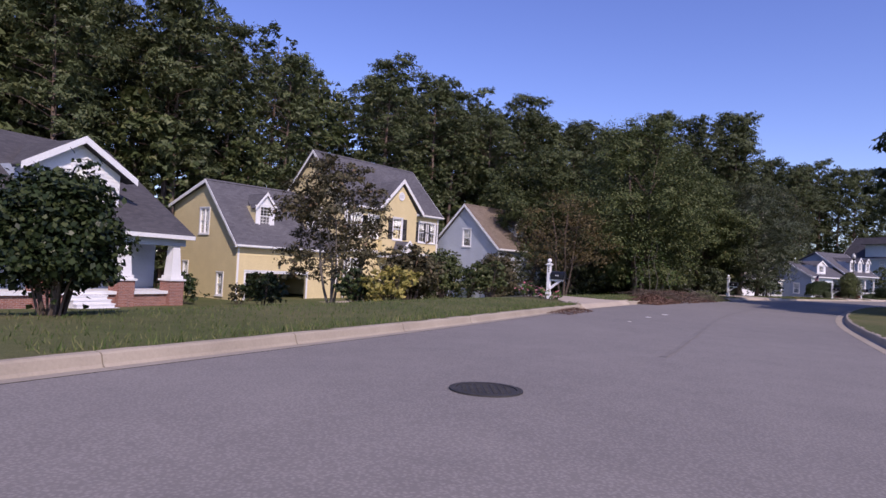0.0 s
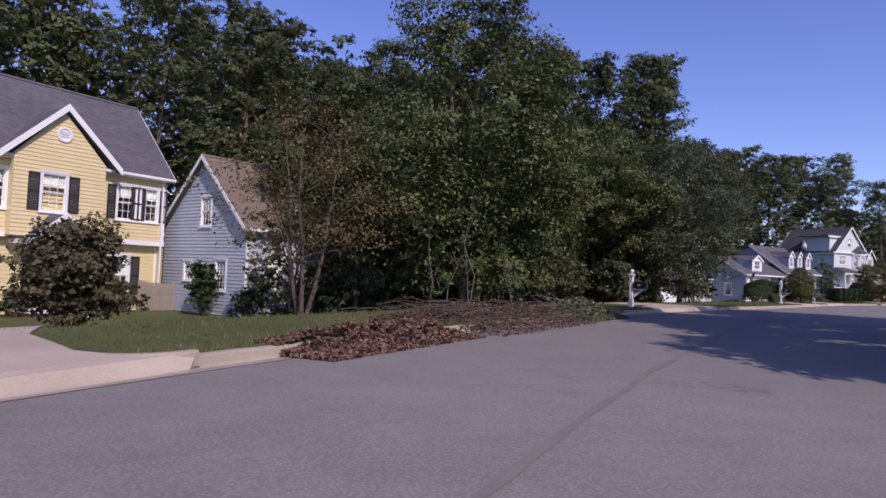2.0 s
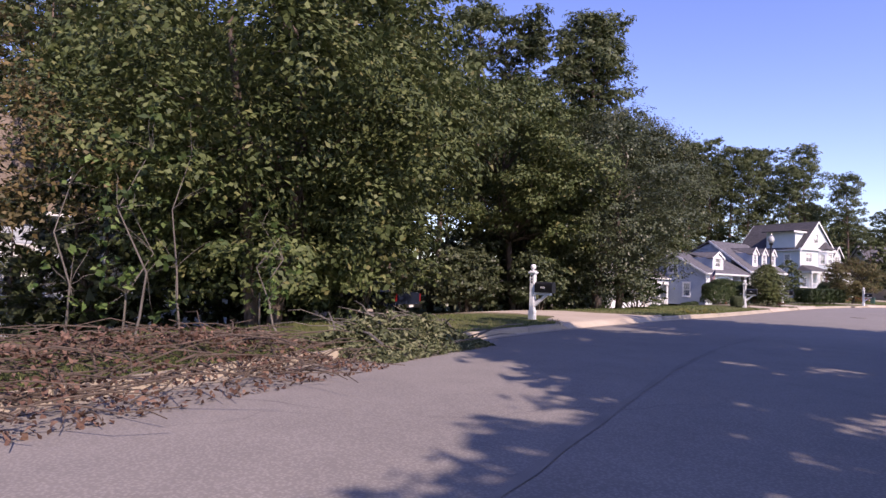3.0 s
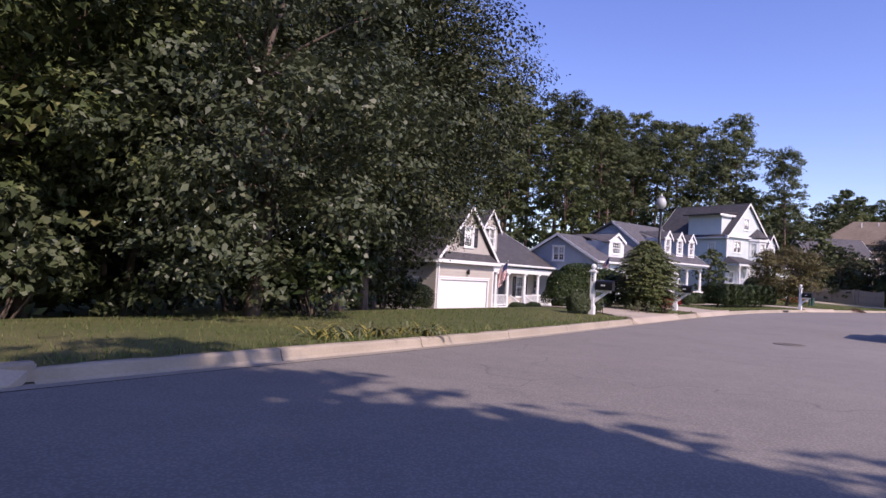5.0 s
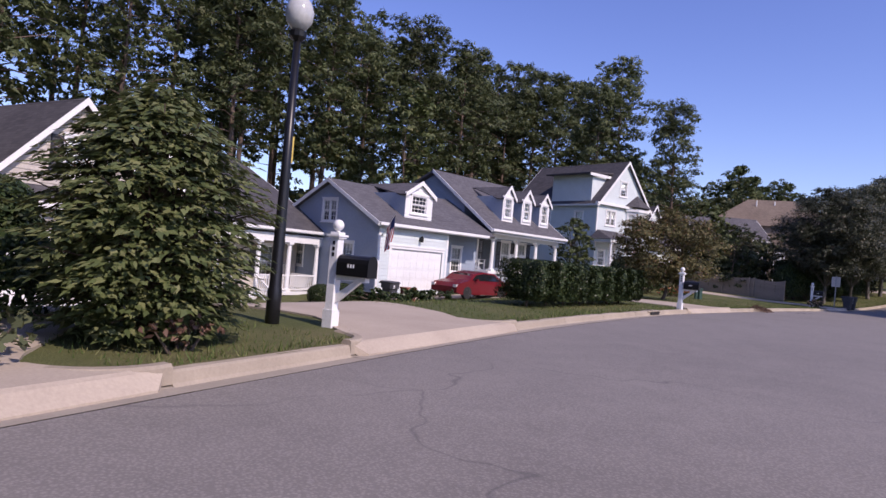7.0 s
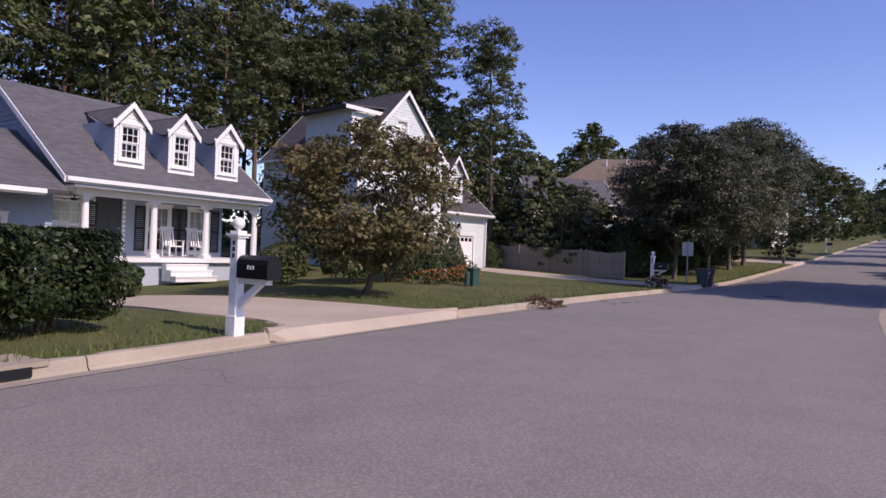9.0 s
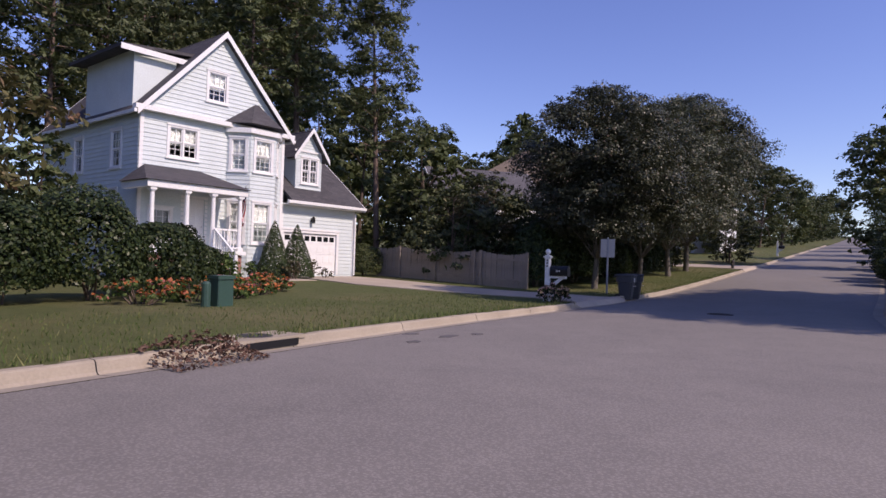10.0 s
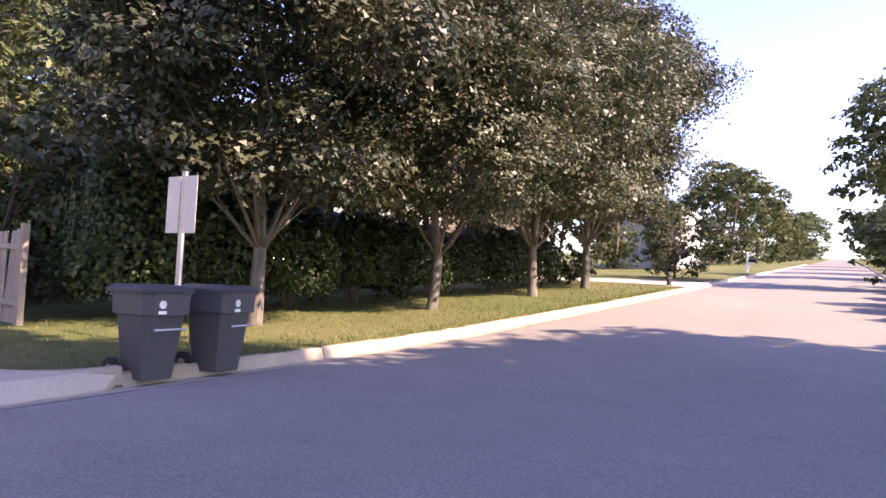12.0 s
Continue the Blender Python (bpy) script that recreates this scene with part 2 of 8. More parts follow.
LEAF_WATER_OAK = make_leaf("water oak leaves", ((0.0, (0.026, 0.036, 0.014)), (0.5, (0.048, 0.06, 0.025)), (0.9, (0.09, 0.102, 0.046)), (1.0, (0.12, 0.11, 0.05))), 0.5, 0.12, 0.22)
LEAF_SAGE = make_leaf("grey-green leaves", ((0.0, (0.052, 0.07, 0.032)), (0.5, (0.088, 0.11, 0.054)), (1.0, (0.14, 0.155, 0.085))), 0.42, 0.22, 0.4)
LEAF_DOGWOOD = make_leaf("dogwood leaves", ((0.0, (0.06, 0.06, 0.025)), (0.5, (0.115, 0.108, 0.045)), (0.85, (0.17, 0.15, 0.065)), (1.0, (0.22, 0.13, 0.08))), 0.55, 0.25)
LEAF_VIBURNUM = make_leaf("viburnum leaves", ((0.0, (0.07, 0.095, 0.035)), (0.5, (0.13, 0.16, 0.06)), (1.0, (0.22, 0.23, 0.1))), 0.45, 0.3, 0.35)
LEAF_BOX = make_leaf("boxwood leaves", ((0.0, (0.045, 0.06, 0.028)), (0.6, (0.075, 0.095, 0.045)), (1.0, (0.12, 0.14, 0.07))), 0.45, 0.15)
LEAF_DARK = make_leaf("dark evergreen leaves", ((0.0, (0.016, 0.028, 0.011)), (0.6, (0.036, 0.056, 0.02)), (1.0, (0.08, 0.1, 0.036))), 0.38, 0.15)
LEAF_RED = make_leaf("crape myrtle leaves", ((0.0, (0.048, 0.046, 0.026)), (0.5, (0.085, 0.078, 0.042)), (0.85, (0.11, 0.1, 0.05)), (1.0, (0.17, 0.115, 0.07))))
LEAF_BROWN = make_leaf("turning autumn leaves", ((0.0, (0.075, 0.065, 0.028)), (0.5, (0.15, 0.12, 0.055)), (1.0, (0.25, 0.18, 0.08))))
LEAF_YELLOW = make_leaf("yellow-green shrub leaves", ((0.0, (0.13, 0.13, 0.03)), (0.5, (0.26, 0.23, 0.06)), (1.0, (0.4, 0.33, 0.1))))
LEAF_BRIGHT = make_leaf("bright shrub leaves", ((0.0, (0.035, 0.065, 0.018)), (0.5, (0.075, 0.12, 0.032)), (1.0, (0.14, 0.19, 0.06))))
LEAF_DEAD = make_leaf("dry fallen leaves", ((0.0, (0.075, 0.042, 0.032)), (0.5, (0.155, 0.088, 0.062)), (1.0, (0.26, 0.165, 0.12))), 0.8, 0.05)
LEAF_CUT = make_leaf("wilted cut leaves", ((0.0, (0.07, 0.085, 0.042)), (0.5, (0.125, 0.142, 0.068)), (1.0, (0.225, 0.225, 0.125))), 0.7, 0.1)
PETAL = make_leaf("orange and pink petals", ((0.0, (0.4, 0.12, 0.04)), (0.5, (0.55, 0.2, 0.06)), (1.0, (0.5, 0.18, 0.2))), 0.7, 0.2)
PETAL_PINK = make_leaf("pink petals", ((0.0, (0.45, 0.1, 0.16)), (1.0, (0.6, 0.28, 0.3))), 0.7, 0.2)
PETAL_PALE = make_leaf("pale rose petals", ((0.0, (0.6, 0.45, 0.2)), (0.5, (0.65, 0.5, 0.4)), (1.0, (0.6, 0.3, 0.28))), 0.7, 0.2)
GRASSBLADE = make_leaf("grass blades", ((0.0, (0.045, 0.075, 0.018)), (0.5, (0.09, 0.13, 0.035)), (1.0, (0.2, 0.19, 0.08))), 0.7, 0.2)
BARK = make_bark("brown bark", (0.06, 0.045, 0.035), (0.16, 0.125, 0.1))
BARK_PINE = make_bark("pine bark", (0.09, 0.065, 0.055), (0.22, 0.165, 0.13))
BARK_GREY = make_bark("grey bark", (0.09, 0.08, 0.07), (0.21, 0.19, 0.165))


# ---- mesh building ----
class Mb:
    """Collects vertices and faces of one mesh, in metres."""

    def __init__(self, m=None):
        self.v, self.f, self.m = [], [], m or Matrix()

    def face(self, pts, m=None):
        n = len(self.v)
        mm = self.m if m is None else m
        self.v += [tuple(mm @ Vector(p)) for p in pts]
        self.f.append(tuple(range(n, n + len(pts))))

    def solid(self, pts, faces):
        n = len(self.v)
        self.v += [tuple(self.m @ Vector(p)) for p in pts]
        self.f += [tuple(n + i for i in f) for f in faces]
        return self

    def box(self, x0, x1, y0, y1, z0, z1, c=0.0):
        """A box; c chamfers its four long edges along the longest side's cross-section."""
        if c <= 0:
            p = [(x, y, z) for z in (z0, z1) for x, y in ((x0, y0), (x1, y0), (x1, y1), (x0, y1))]
            return self.solid(p, ((3, 2, 1, 0), (4, 5, 6, 7), (0, 1, 5, 4), (1, 2, 6, 5), (2, 3, 7, 6), (3, 0, 4, 7)))
        ring = [(x0 + c, y0), (x1 - c, y0), (x1, y0 + c), (x1, y1 - c), (x1 - c, y1), (x0 + c, y1), (x0, y1 - c), (x0, y0 + c)]
        p = [(x, y, z) for z in (z0, z1) for x, y in ring]
        return self.solid(p, [tuple(range(7, -1, -1)), tuple(range(8, 16))] + [(i, (i + 1) % 8, 8 + (i + 1) % 8, 8 + i) for i in range(8)])

    def prism(self, pts, y0, y1):
        """A polygon of (x, z), counter-clockwise seen from the front (-y), between y0 and y1."""
        n = len(pts)
        p = [(x, y0, z) for x, z in pts] + [(x, y1, z) for x, z in pts]
        return self.solid(p, [tuple(range(n)), tuple(range(2 * n - 1, n - 1, -1))] + [(i, n + i, n + (i + 1) % n, (i + 1) % n) for i in range(n)])

    def slab(self, a, b, c, d, t):
        """A sloping slab below the quad a b c d (counter-clockwise from above)."""
        a, b, c, d = map(Vector, (a, b, c, d))
        n = (b - a).cross(d - a).normalized() * t
        return self.solid([a, b, c, d, a - n, b - n, c - n, d - n], ((0, 1, 2, 3), (7, 6, 5, 4), (0, 4, 5, 1), (1, 5, 6, 2), (2, 6, 7, 3), (3, 7, 4, 0)))

    def lathe(self, prof, n=12, x=0, y=0):
        """Turned shape from (radius, z) rings."""
        p = [(x + r * math.cos(2 * math.pi * k / n), y + r * math.sin(2 * math.pi * k / n), z) for r, z in prof for k in range(n)]
        f = [(i * n + k, i * n + (k + 1) % n, (i + 1) * n + (k + 1) % n, (i + 1) * n + k) for i in range(len(prof) - 1) for k in range(n)]
        f += [tuple(range(n - 1, -1, -1)), tuple(range(len(p) - n, len(p)))]
        return self.solid(p, f)

    def tube(self, pts, radii, n=7):
        """A tapered tube along points."""
        pts = [Vector(p) for p in pts]
        up = Vector((0.3, 0.9, 0.1))
        vs = []
        for i, p in enumerate(pts):
            d = (pts[min(i + 1, len(pts) - 1)] - pts[max(i - 1, 0)]).normalized()
            s = d.cross(up)
            if s.length < 0.05:
                s = d.cross(Vector((1, 0, 0)))
            s.normalize()
            q = d.cross(s)
            vs += [p + (s * math.cos(2 * math.pi * k / n) + q * math.sin(2 * math.pi * k / n)) * radii[i] for k in range(n)]
        f = [(i * n + k, i * n + (k + 1) % n, (i + 1) * n + (k + 1) % n, (i + 1) * n + k) for i in range(len(pts) - 1) for k in range(n)]
        f += [tuple(range(n - 1, -1, -1)), tuple(range(len(vs) - n, len(vs)))]
        return self.solid(vs, f)

    def ball(self, c, r, n=10, rings=6, sq=1.0):
        prof = [(max(0.002, r * math.sin(math.pi * i / rings)), c[2] - sq * r * math.cos(math.pi * i / rings)) for i in range(rings + 1)]
        return self.lathe(prof, n, c[0], c[1])

    def data(self, name, mat, smooth=False):
        me = bpy.data.meshes.new(name)
        me.from_pydata(self.v, [], self.f)
        me.materials.append(mat)
        uv = me.uv_layers.new(name="UVMap").data
        for p in me.polygons:
            n = p.normal
            hh = Vector((-n.y, n.x, 0))
            hh = hh.normalized() if hh.length > 0.02 else Vector((1, 0, 0))
            vv = n.cross(hh)
            for li in p.loop_indices:
                co = me.vertices[me.loops[li].vertex_index].co
                uv[li].uv = (co.dot(hh), co.dot(vv))
            p.use_smooth = smooth
        return me


def part(name, mb, mat, parent, label="", smooth=False, m=None):
    """Links a mesh as one part under a thing or a part."""
    me = mb if isinstance(mb, bpy.types.Mesh) else mb.data(name, mat, smooth)
    ob = new(name, me)
    ob.parent = parent
    if m is not None:
        ob.matrix_basis = m
    if label:
        ob["label"] = label
    return ob


def thing(name, label, category, m=None, group="", kind=""):
    ob = tagged(new(name), label, category, group, kind)
    ob.empty_display_size = 0.3
    if m is not None:
        ob.matrix_basis = m
    return ob


def single(name, mb, mat, label, category, m=None, group="", kind="", smooth=False):
    """A thing of one mesh."""
    ob = tagged(new(name, mb if isinstance(mb, bpy.types.Mesh) else mb.data(name, mat, smooth)), label, category, group, kind)
    if m is not None:
        ob.matrix_basis = m
    return ob


# ---- the street's line and the lie of the land ----
EDGE = [(-60, -92), (-30, -40), (-14, -12), (-5.3, 3.3), (-1.4, 10.1), (2.0, 16.4), (5.2, 22.0), (9.4, 28.3), (14.0, 34.5), (18.8, 40.4), (23.4, 45.0),
        (28.4, 49.3), (34.2, 54.0), (40.4, 59.5), (46.2, 64.6), (52.4, 69.7), (58.0, 73.7), (63.2, 76.9), (68.2, 79.5), (73.5, 82.1), (79.2, 84.8),
        (85.4, 87.4), (91.0, 89.9), (95.2, 91.4), (101.2, 93.5), (114.9, 98.6), (150, 112.1), (208, 134.4), (300, 170), (445, 226), (700, 325)]


def resample(pts, step):
    """Points evenly along a smooth curve through pts."""
    p = [Vector(q) for q in pts]
    dense = []
    for i in range(len(p) - 1):
        a, b, c, d = p[max(i - 1, 0)], p[i], p[i + 1], p[min(i + 2, len(p) - 1)]
        k = max(4, int((c - b).length / 0.5))
        for j in range(k):
            t = j / k
            m1, m2 = (c - a) * 0.5, (d - b) * 0.5
            L = (c - b).length
            m1, m2 = m1.normalized() * L, m2.normalized() * L
            dense.append((2 * t**3 - 3 * t**2 + 1) * b + (t**3 - 2 * t**2 + t) * m1 + (-2 * t**3 + 3 * t**2) * c + (t**3 - t**2) * m2)
    dense.append(p[-1])
    out, left = [dense[0]], step
    for a, b in zip(dense, dense[1:]):
        L = (b - a).length
        while L >= left > 0:
            a = a + (b - a) * (left / L)
            out.append(a)
            L, left = (b - a).length, step
        left -= L
    return out


LINE = resample(EDGE, 1.0)
LX = np.array([(p.x, p.y) for p in LINE])
for _ in range(6):
    LX[1:-1] = 0.25 * LX[:-2] + 0.5 * LX[1:-1] + 0.25 * LX[2:]
LT = np.gradient(LX, axis=0)
LT /= np.linalg.norm(LT, axis=1)[:, None]
LN = np.stack([-LT[:, 1], LT[:, 0]], 1)
ROAD_W = 7.7
S_HILL = int(np.argmin(np.hypot(LX[:, 0] - 93, LX[:, 1] - 91)))


def along(x, y):
    """Distance along the street's edge (index in metres) and to its left."""
    i = int(np.argmin((LX[:, 0] - x) ** 2 + (LX[:, 1] - y) ** 2))
    dx, dy = x - LX[i, 0], y - LX[i, 1]
    return i + dx * LT[i, 0] + dy * LT[i, 1], dx * LN[i, 0] + dy * LN[i, 1]


def road_z(s):
    u = s - S_HILL + 5
    if u <= 0:
        return 0.0
    if u < 10:
        return 0.0029 * u * u
    return 0.29 + 0.058 * (min(u, 390) - 10)


PADS = [(-16, 33, -1.75), (-10, 30, -1.25), (-6, 25, -0.8), (-16, 44, -1.5), (-5, 52, -1.15), (6, 52, -1.2), (20, 62, -0.6), (32, 68, -0.6), (42, 83, -1.3), (50, 88, -1.7), (57, 94, -0.35),
        (66, 95, 0.0), (79, 103, 0.42), (84, 102, 0.42), (92, 98, 0.35)]


def lie(s, d):
    """Height of the ground at s along and d to the left of the street's edge."""
    z = road_z(s)
    if d >= 0.4:
        i = max(0, min(len(LX) - 1, int(round(s))))
        x, y = LX[i] + LN[i] * d
        w = [0.02] + [math.exp(-((x - px) ** 2 + (y - py) ** 2) / 90.0) for px, py, _ in PADS]
        pad = sum(a * b for a, b in zip(w[1:], (p[2] for p in PADS))) / sum(w)
        k = max(0.0, min(1.0, (d - 3.0) / 11.0))
        k = k * k * (3 - 2 * k)
        far = max(0.0, min(1.0, (d - 60) / 200))
        return z + 0.13 * (1 - k) + pad * k + 0.02 * min(d, 2) + 2.0 * far
    if d <= -ROAD_W - 0.4:
        return z + 0.14 + 0.004 * min(60, -ROAD_W - d)
    return z - 0.15


def zg(x, y):
    return lie(*along(x, y))


def on(x, y, turn=0.0, dz=0.0):
    """Pose standing on the ground."""
    return pose(x, y, zg(x, y) + dz, 0, 0, turn)


def heading(x, y):
    """Degrees by which the street's direction is turned from +x there."""
    i = max(0, min(len(LX) - 1, int(round(along(x, y)[0]))))
    return math.degrees(math.atan2(LT[i, 1], LT[i, 0]))


def sweep(name, offs, s0, s1, mat, step=1, zfun=None):
    """A strip along the street: offs are (d, z above the road)."""
    ids = list(range(int(s0), int(s1) + 1, step))
    mb = Mb()
    for i in ids:
        for d, z in offs:
            x, y = LX[i] + LN[i] * d
            mb.v.append((x, y, (zfun(i, d) if zfun else road_z(i)) + z))
    n = len(offs)
    mb.f = [(a * n + k, (a + 1) * n + k, (a + 1) * n + k + 1, a * n + k + 1) for a in range(len(ids) - 1) for k in range(n - 1)]
    mb.f = [tuple(reversed(f)) for f in mb.f]
    return mb.data(name, mat)


N = len(LX)
dl = [0.39, 0.4, 0.43, 0.8, 1.4, 2.2, 3.2, 4.5, 6, 7.5, 9, 10.5, 12, 13.5, 15, 17, 19, 21, 23, 25, 27, 30, 33, 37, 42, 48, 56, 66, 80, 110, 160, 260, 500, 1200]
dr = [0.39, 0.4, 0.43, 1.2, 2.5, 4.5, 7, 10, 14, 20, 30, 45, 70, 110, 150]
offs = [(-ROAD_W - d, 0) for d in reversed(dr)] + [(-ROAD_W * 0.5, 0)] + [(d, 0) for d in dl]
single("ground", sweep("ground", offs, 0, N - 1, LAWN, 2, lie), LAWN, "mown green lawns with dry patches sloping to the houses", "ground", kind="structure", smooth=False)
ROAD_OBJ = single("road", sweep("road", [(-ROAD_W, 0.0), (-ROAD_W * 0.75, 0.02), (-ROAD_W * 0.5, 0.03), (-ROAD_W * 0.25, 0.02), (0, 0.0)], 0, N - 1, ASPHALT, 2), ASPHALT,
                  "sun-bleached grey asphalt street with fine cracks", "road", kind="structure")

# ---- kerbs and driveways ----
MOUTHS = [((4.0, 21.0), (6.6, 25.2)), ((22.6, 44.2), (27.2, 48.4)), ((41.7, 60.75), (44.4, 63.1)), ((48.0, 66.15), (51.0, 68.7)), ((64.95, 77.75), (68.2, 79.5)),
          ((86.6, 88.0), (90.0, 89.5)), ((115.2, 98.7), (119.6, 100.5))]
GAPS = [(along(*a)[0], along(*b)[0]) for a, b in MOUTHS]


def kerb_piece(name, s0, s1, side, m=8):
    """One cast length of kerb with its gutter; side 1 left, -1 right."""
    prof = [(0.0, 0.005), (0.27, -0.012), (0.30, 0.02), (0.325, 0.115), (0.35, 0.138), (0.45, 0.142), (0.465, 0.12), (0.465, -0.14)]
    mb = Mb()
    for k in range(m + 1):
        s = s0 + (s1 - s0) * k / m
        i, f = int(s), s - int(s)
        p = LX[i] * (1 - f) + LX[i + 1] * f
        n = LN[i]
        for d, z in prof:
            q = p + n * (d if side > 0 else -ROAD_W - d)
            wear = 0.012 * noise.noise((q[0] * 2.3, q[1] * 2.3, d * 9)) if 0.3 < d < 0.46 else 0.0
            mb.v.append((q[0], q[1], road_z(s) + z + wear))
    q = len(prof)
    mb.f = [(a * q + k, (a + 1) * q + k, (a + 1) * q + k + 1, a * q + k + 1) for a in range(m) for k in range(q - 1)]
    mb.f += [tuple(range(q)), tuple(range(m * q + q - 1, m * q - 1, -1))]
    if side > 0:
        mb.f = [tuple(reversed(f)) for f in mb.f]
    me = mb.data(name, CONCRETE)
    me.materials.append(GUTTER)
    for a in range(m):
        me.polygons[a * (q - 1)].material_index = 1
    return me


def kerb_line(name, label, s0, s1, side, gaps):
    kerb = thing(name, label, "kerb", kind="structure")
    s = s0
    while s < s1:
        e = s + 3.0
        hit = [g for g in gaps if g[0] < e and g[1] > s]
        if hit:
            if hit[0][0] - s > 0.08:
                part("kerb_length", kerb_piece("kerb_length", s, hit[0][0], side), CONCRETE, kerb)
            s = hit[0][1]
            continue
        part("kerb_length", kerb_piece("kerb_length", s, e - 0.018, side), CONCRETE, kerb)
        s = e
    return kerb


S0 = along(-14, -12)[0]
RET = 0.95
kerb_left = kerb_line("kerb_left", "weathered tan concrete kerb and gutter along the lawns", S0, S_HILL + 120, 1, [(g0 - RET, g1 + RET) for g0, g1 in GAPS])
kerb_line("kerb_right", "weathered tan concrete kerb and gutter at the far lawn", S0, S_HILL + 120, -1, [])


def drive_z(x, y):
    s, d = along(x, y)
    if d < 0.37:
        return road_z(s) + 0.004 + (lie(s, 0.5) + 0.03 - road_z(s) - 0.004) * max(0, d - 0.16) / 0.21
    return lie(s, max(d, 0.45)) + 0.03


def slab_between(name, left, right, mat, label, category="driveway", thick=0.1, rows=5, lift=0.0, step=0.4):
    """A paved strip between two edge lines, laid on the ground."""
    n = max(6, int(sum((Vector(b) - Vector(a)).length for a, b in zip(left, left[1:])) / step))

    def even(pts):
        p = [Vector(q) for q in pts]
        ds = [0]
        for a, b in zip(p, p[1:]):
            ds.append(ds[-1] + (b - a).length)
        out = []
        for k in range(n + 1):
            t = ds[-1] * k / n
            j = max(i for i in range(len(ds) - 1) if ds[i] <= t + 1e-6)
            out.append(p[j].lerp(p[j + 1], (t - ds[j]) / max(1e-6, ds[j + 1] - ds[j])))
        return out
    L, R = even(left), even(right)
    L = [L[0].lerp(L[1], q) for q in (0, 0.18, 0.36, 0.54, 0.75)] + L[1:]
    R = [R[0].lerp(R[1], q) for q in (0, 0.18, 0.36, 0.54, 0.75)] + R[1:]
    n = len(L) - 1
    mb = Mb()
    for a, b in zip(L, R):
        for k in range(rows + 1):
            q = a.lerp(b, k / rows)
            mb.v.append((q.x, q.y, drive_z(q.x, q.y) + lift))
    w = rows + 1
    mb.f = [(i * w + k, i * w + k + 1, (i + 1) * w + k + 1, (i + 1) * w + k) for i in range(n) for k in range(rows)]
    nv = len(mb.v)
    rim = [k for k in range(w)] + [i * w + rows for i in range(1, n + 1)] + [n * w + k for k in range(rows - 1, -1, -1)] + [i * w for i in range(n - 1, 0, -1)]
    mb.v += [(mb.v[i][0], mb.v[i][1], mb.v[i][2] - thick) for i in rim]
    mb.f += [(rim[(i + 1) % len(rim)], rim[i], nv + i, nv + (i + 1) % len(rim)) for i in range(len(rim))]
    return single(name, mb, mat, label, category, kind="structure")


def edge_pt(s, d=0.0):
    i, f = int(s), s - int(s)
    p = LX[i] * (1 - f) + LX[i + 1] * f + LN[i] * d
    return (p[0], p[1])


def mouth(k):
    g0, g1 = GAPS[k]
    a_, b_ = g0 - RET - 0.05, g1 + RET + 0.05
    return ([edge_pt(a_ + 0.3, 0.18), edge_pt(a_, 0.38), edge_pt(g0 - 0.35 * RET, 0.33 + 0.3 * RET), edge_pt(g0 - 0.05, 0.3 + RET)],
            [edge_pt(b_ - 0.3, 0.18), edge_pt(b_, 0.38), edge_pt(g1 + 0.35 * RET, 0.33 + 0.3 * RET), edge_pt(g1 + 0.05, 0.3 + RET)])


def kerb_return(s_start, sign):
    """The kerb's curved end beside a driveway; sign 1 runs with the street, -1 against it."""
    prof = [(0.0, -0.16), (0.01, 0.0), (0.035, 0.03), (0.14, 0.03), (0.165, 0.0), (0.165, -0.16)]
    mb = Mb()
    n = 8
    for k in range(n + 1):
        a_ = radians(86) * k / n
        low = 0.045 * k / n
        for o, z in prof:
            r = RET - o
            s_, d_ = s_start + sign * r * math.sin(a_), 0.3 + RET - r * math.cos(a_)
            x, y = edge_pt(s_, d_)
            mb.v.append((x, y, lie(s_, max(0.46, d_)) + 0.035 + z - low))
    q = len(prof)
    mb.f = [(a_ * q + k, (a_ + 1) * q + k, (a_ + 1) * q + k + 1, a_ * q + k + 1) for a_ in range(n) for k in range(q - 1)] + [tuple(range(q)), tuple(range(n * q + q - 1, n * q - 1, -1))]
    if sign > 0:
        mb.f = [tuple(reversed(f)) for f in mb.f]
    return mb.data("kerb_return", CONCRETE)


def gutter_pan(s0, s1, m=10):
    mb = Mb()
    prof = [(0.0, 0.006), (0.27, -0.008), (0.36, 0.0), (0.36, -0.14)]
    for k in range(m + 1):
        s_ = s0 + (s1 - s0) * k / m
        for o, z in prof:
            x, y = edge_pt(s_, o)
            mb.v.append((x, y, road_z(s_) + z))
    q = len(prof)
    mb.f = [(k * q + j, k * q + j + 1, (k + 1) * q + j + 1, (k + 1) * q + j) for k in range(m) for j in range(q - 1)]
    return mb.data("gutter_pan", GUTTER)


for g0, g1 in GAPS:
    part("gutter_pan", gutter_pan(g0 - RET, g1 + RET), GUTTER, kerb_left)
    part("kerb_return", kerb_return(g0 - RET, 1), CONCRETE, kerb_left)
    part("kerb_return", kerb_return(g1 + RET, -1), CONCRETE, kerb_left)


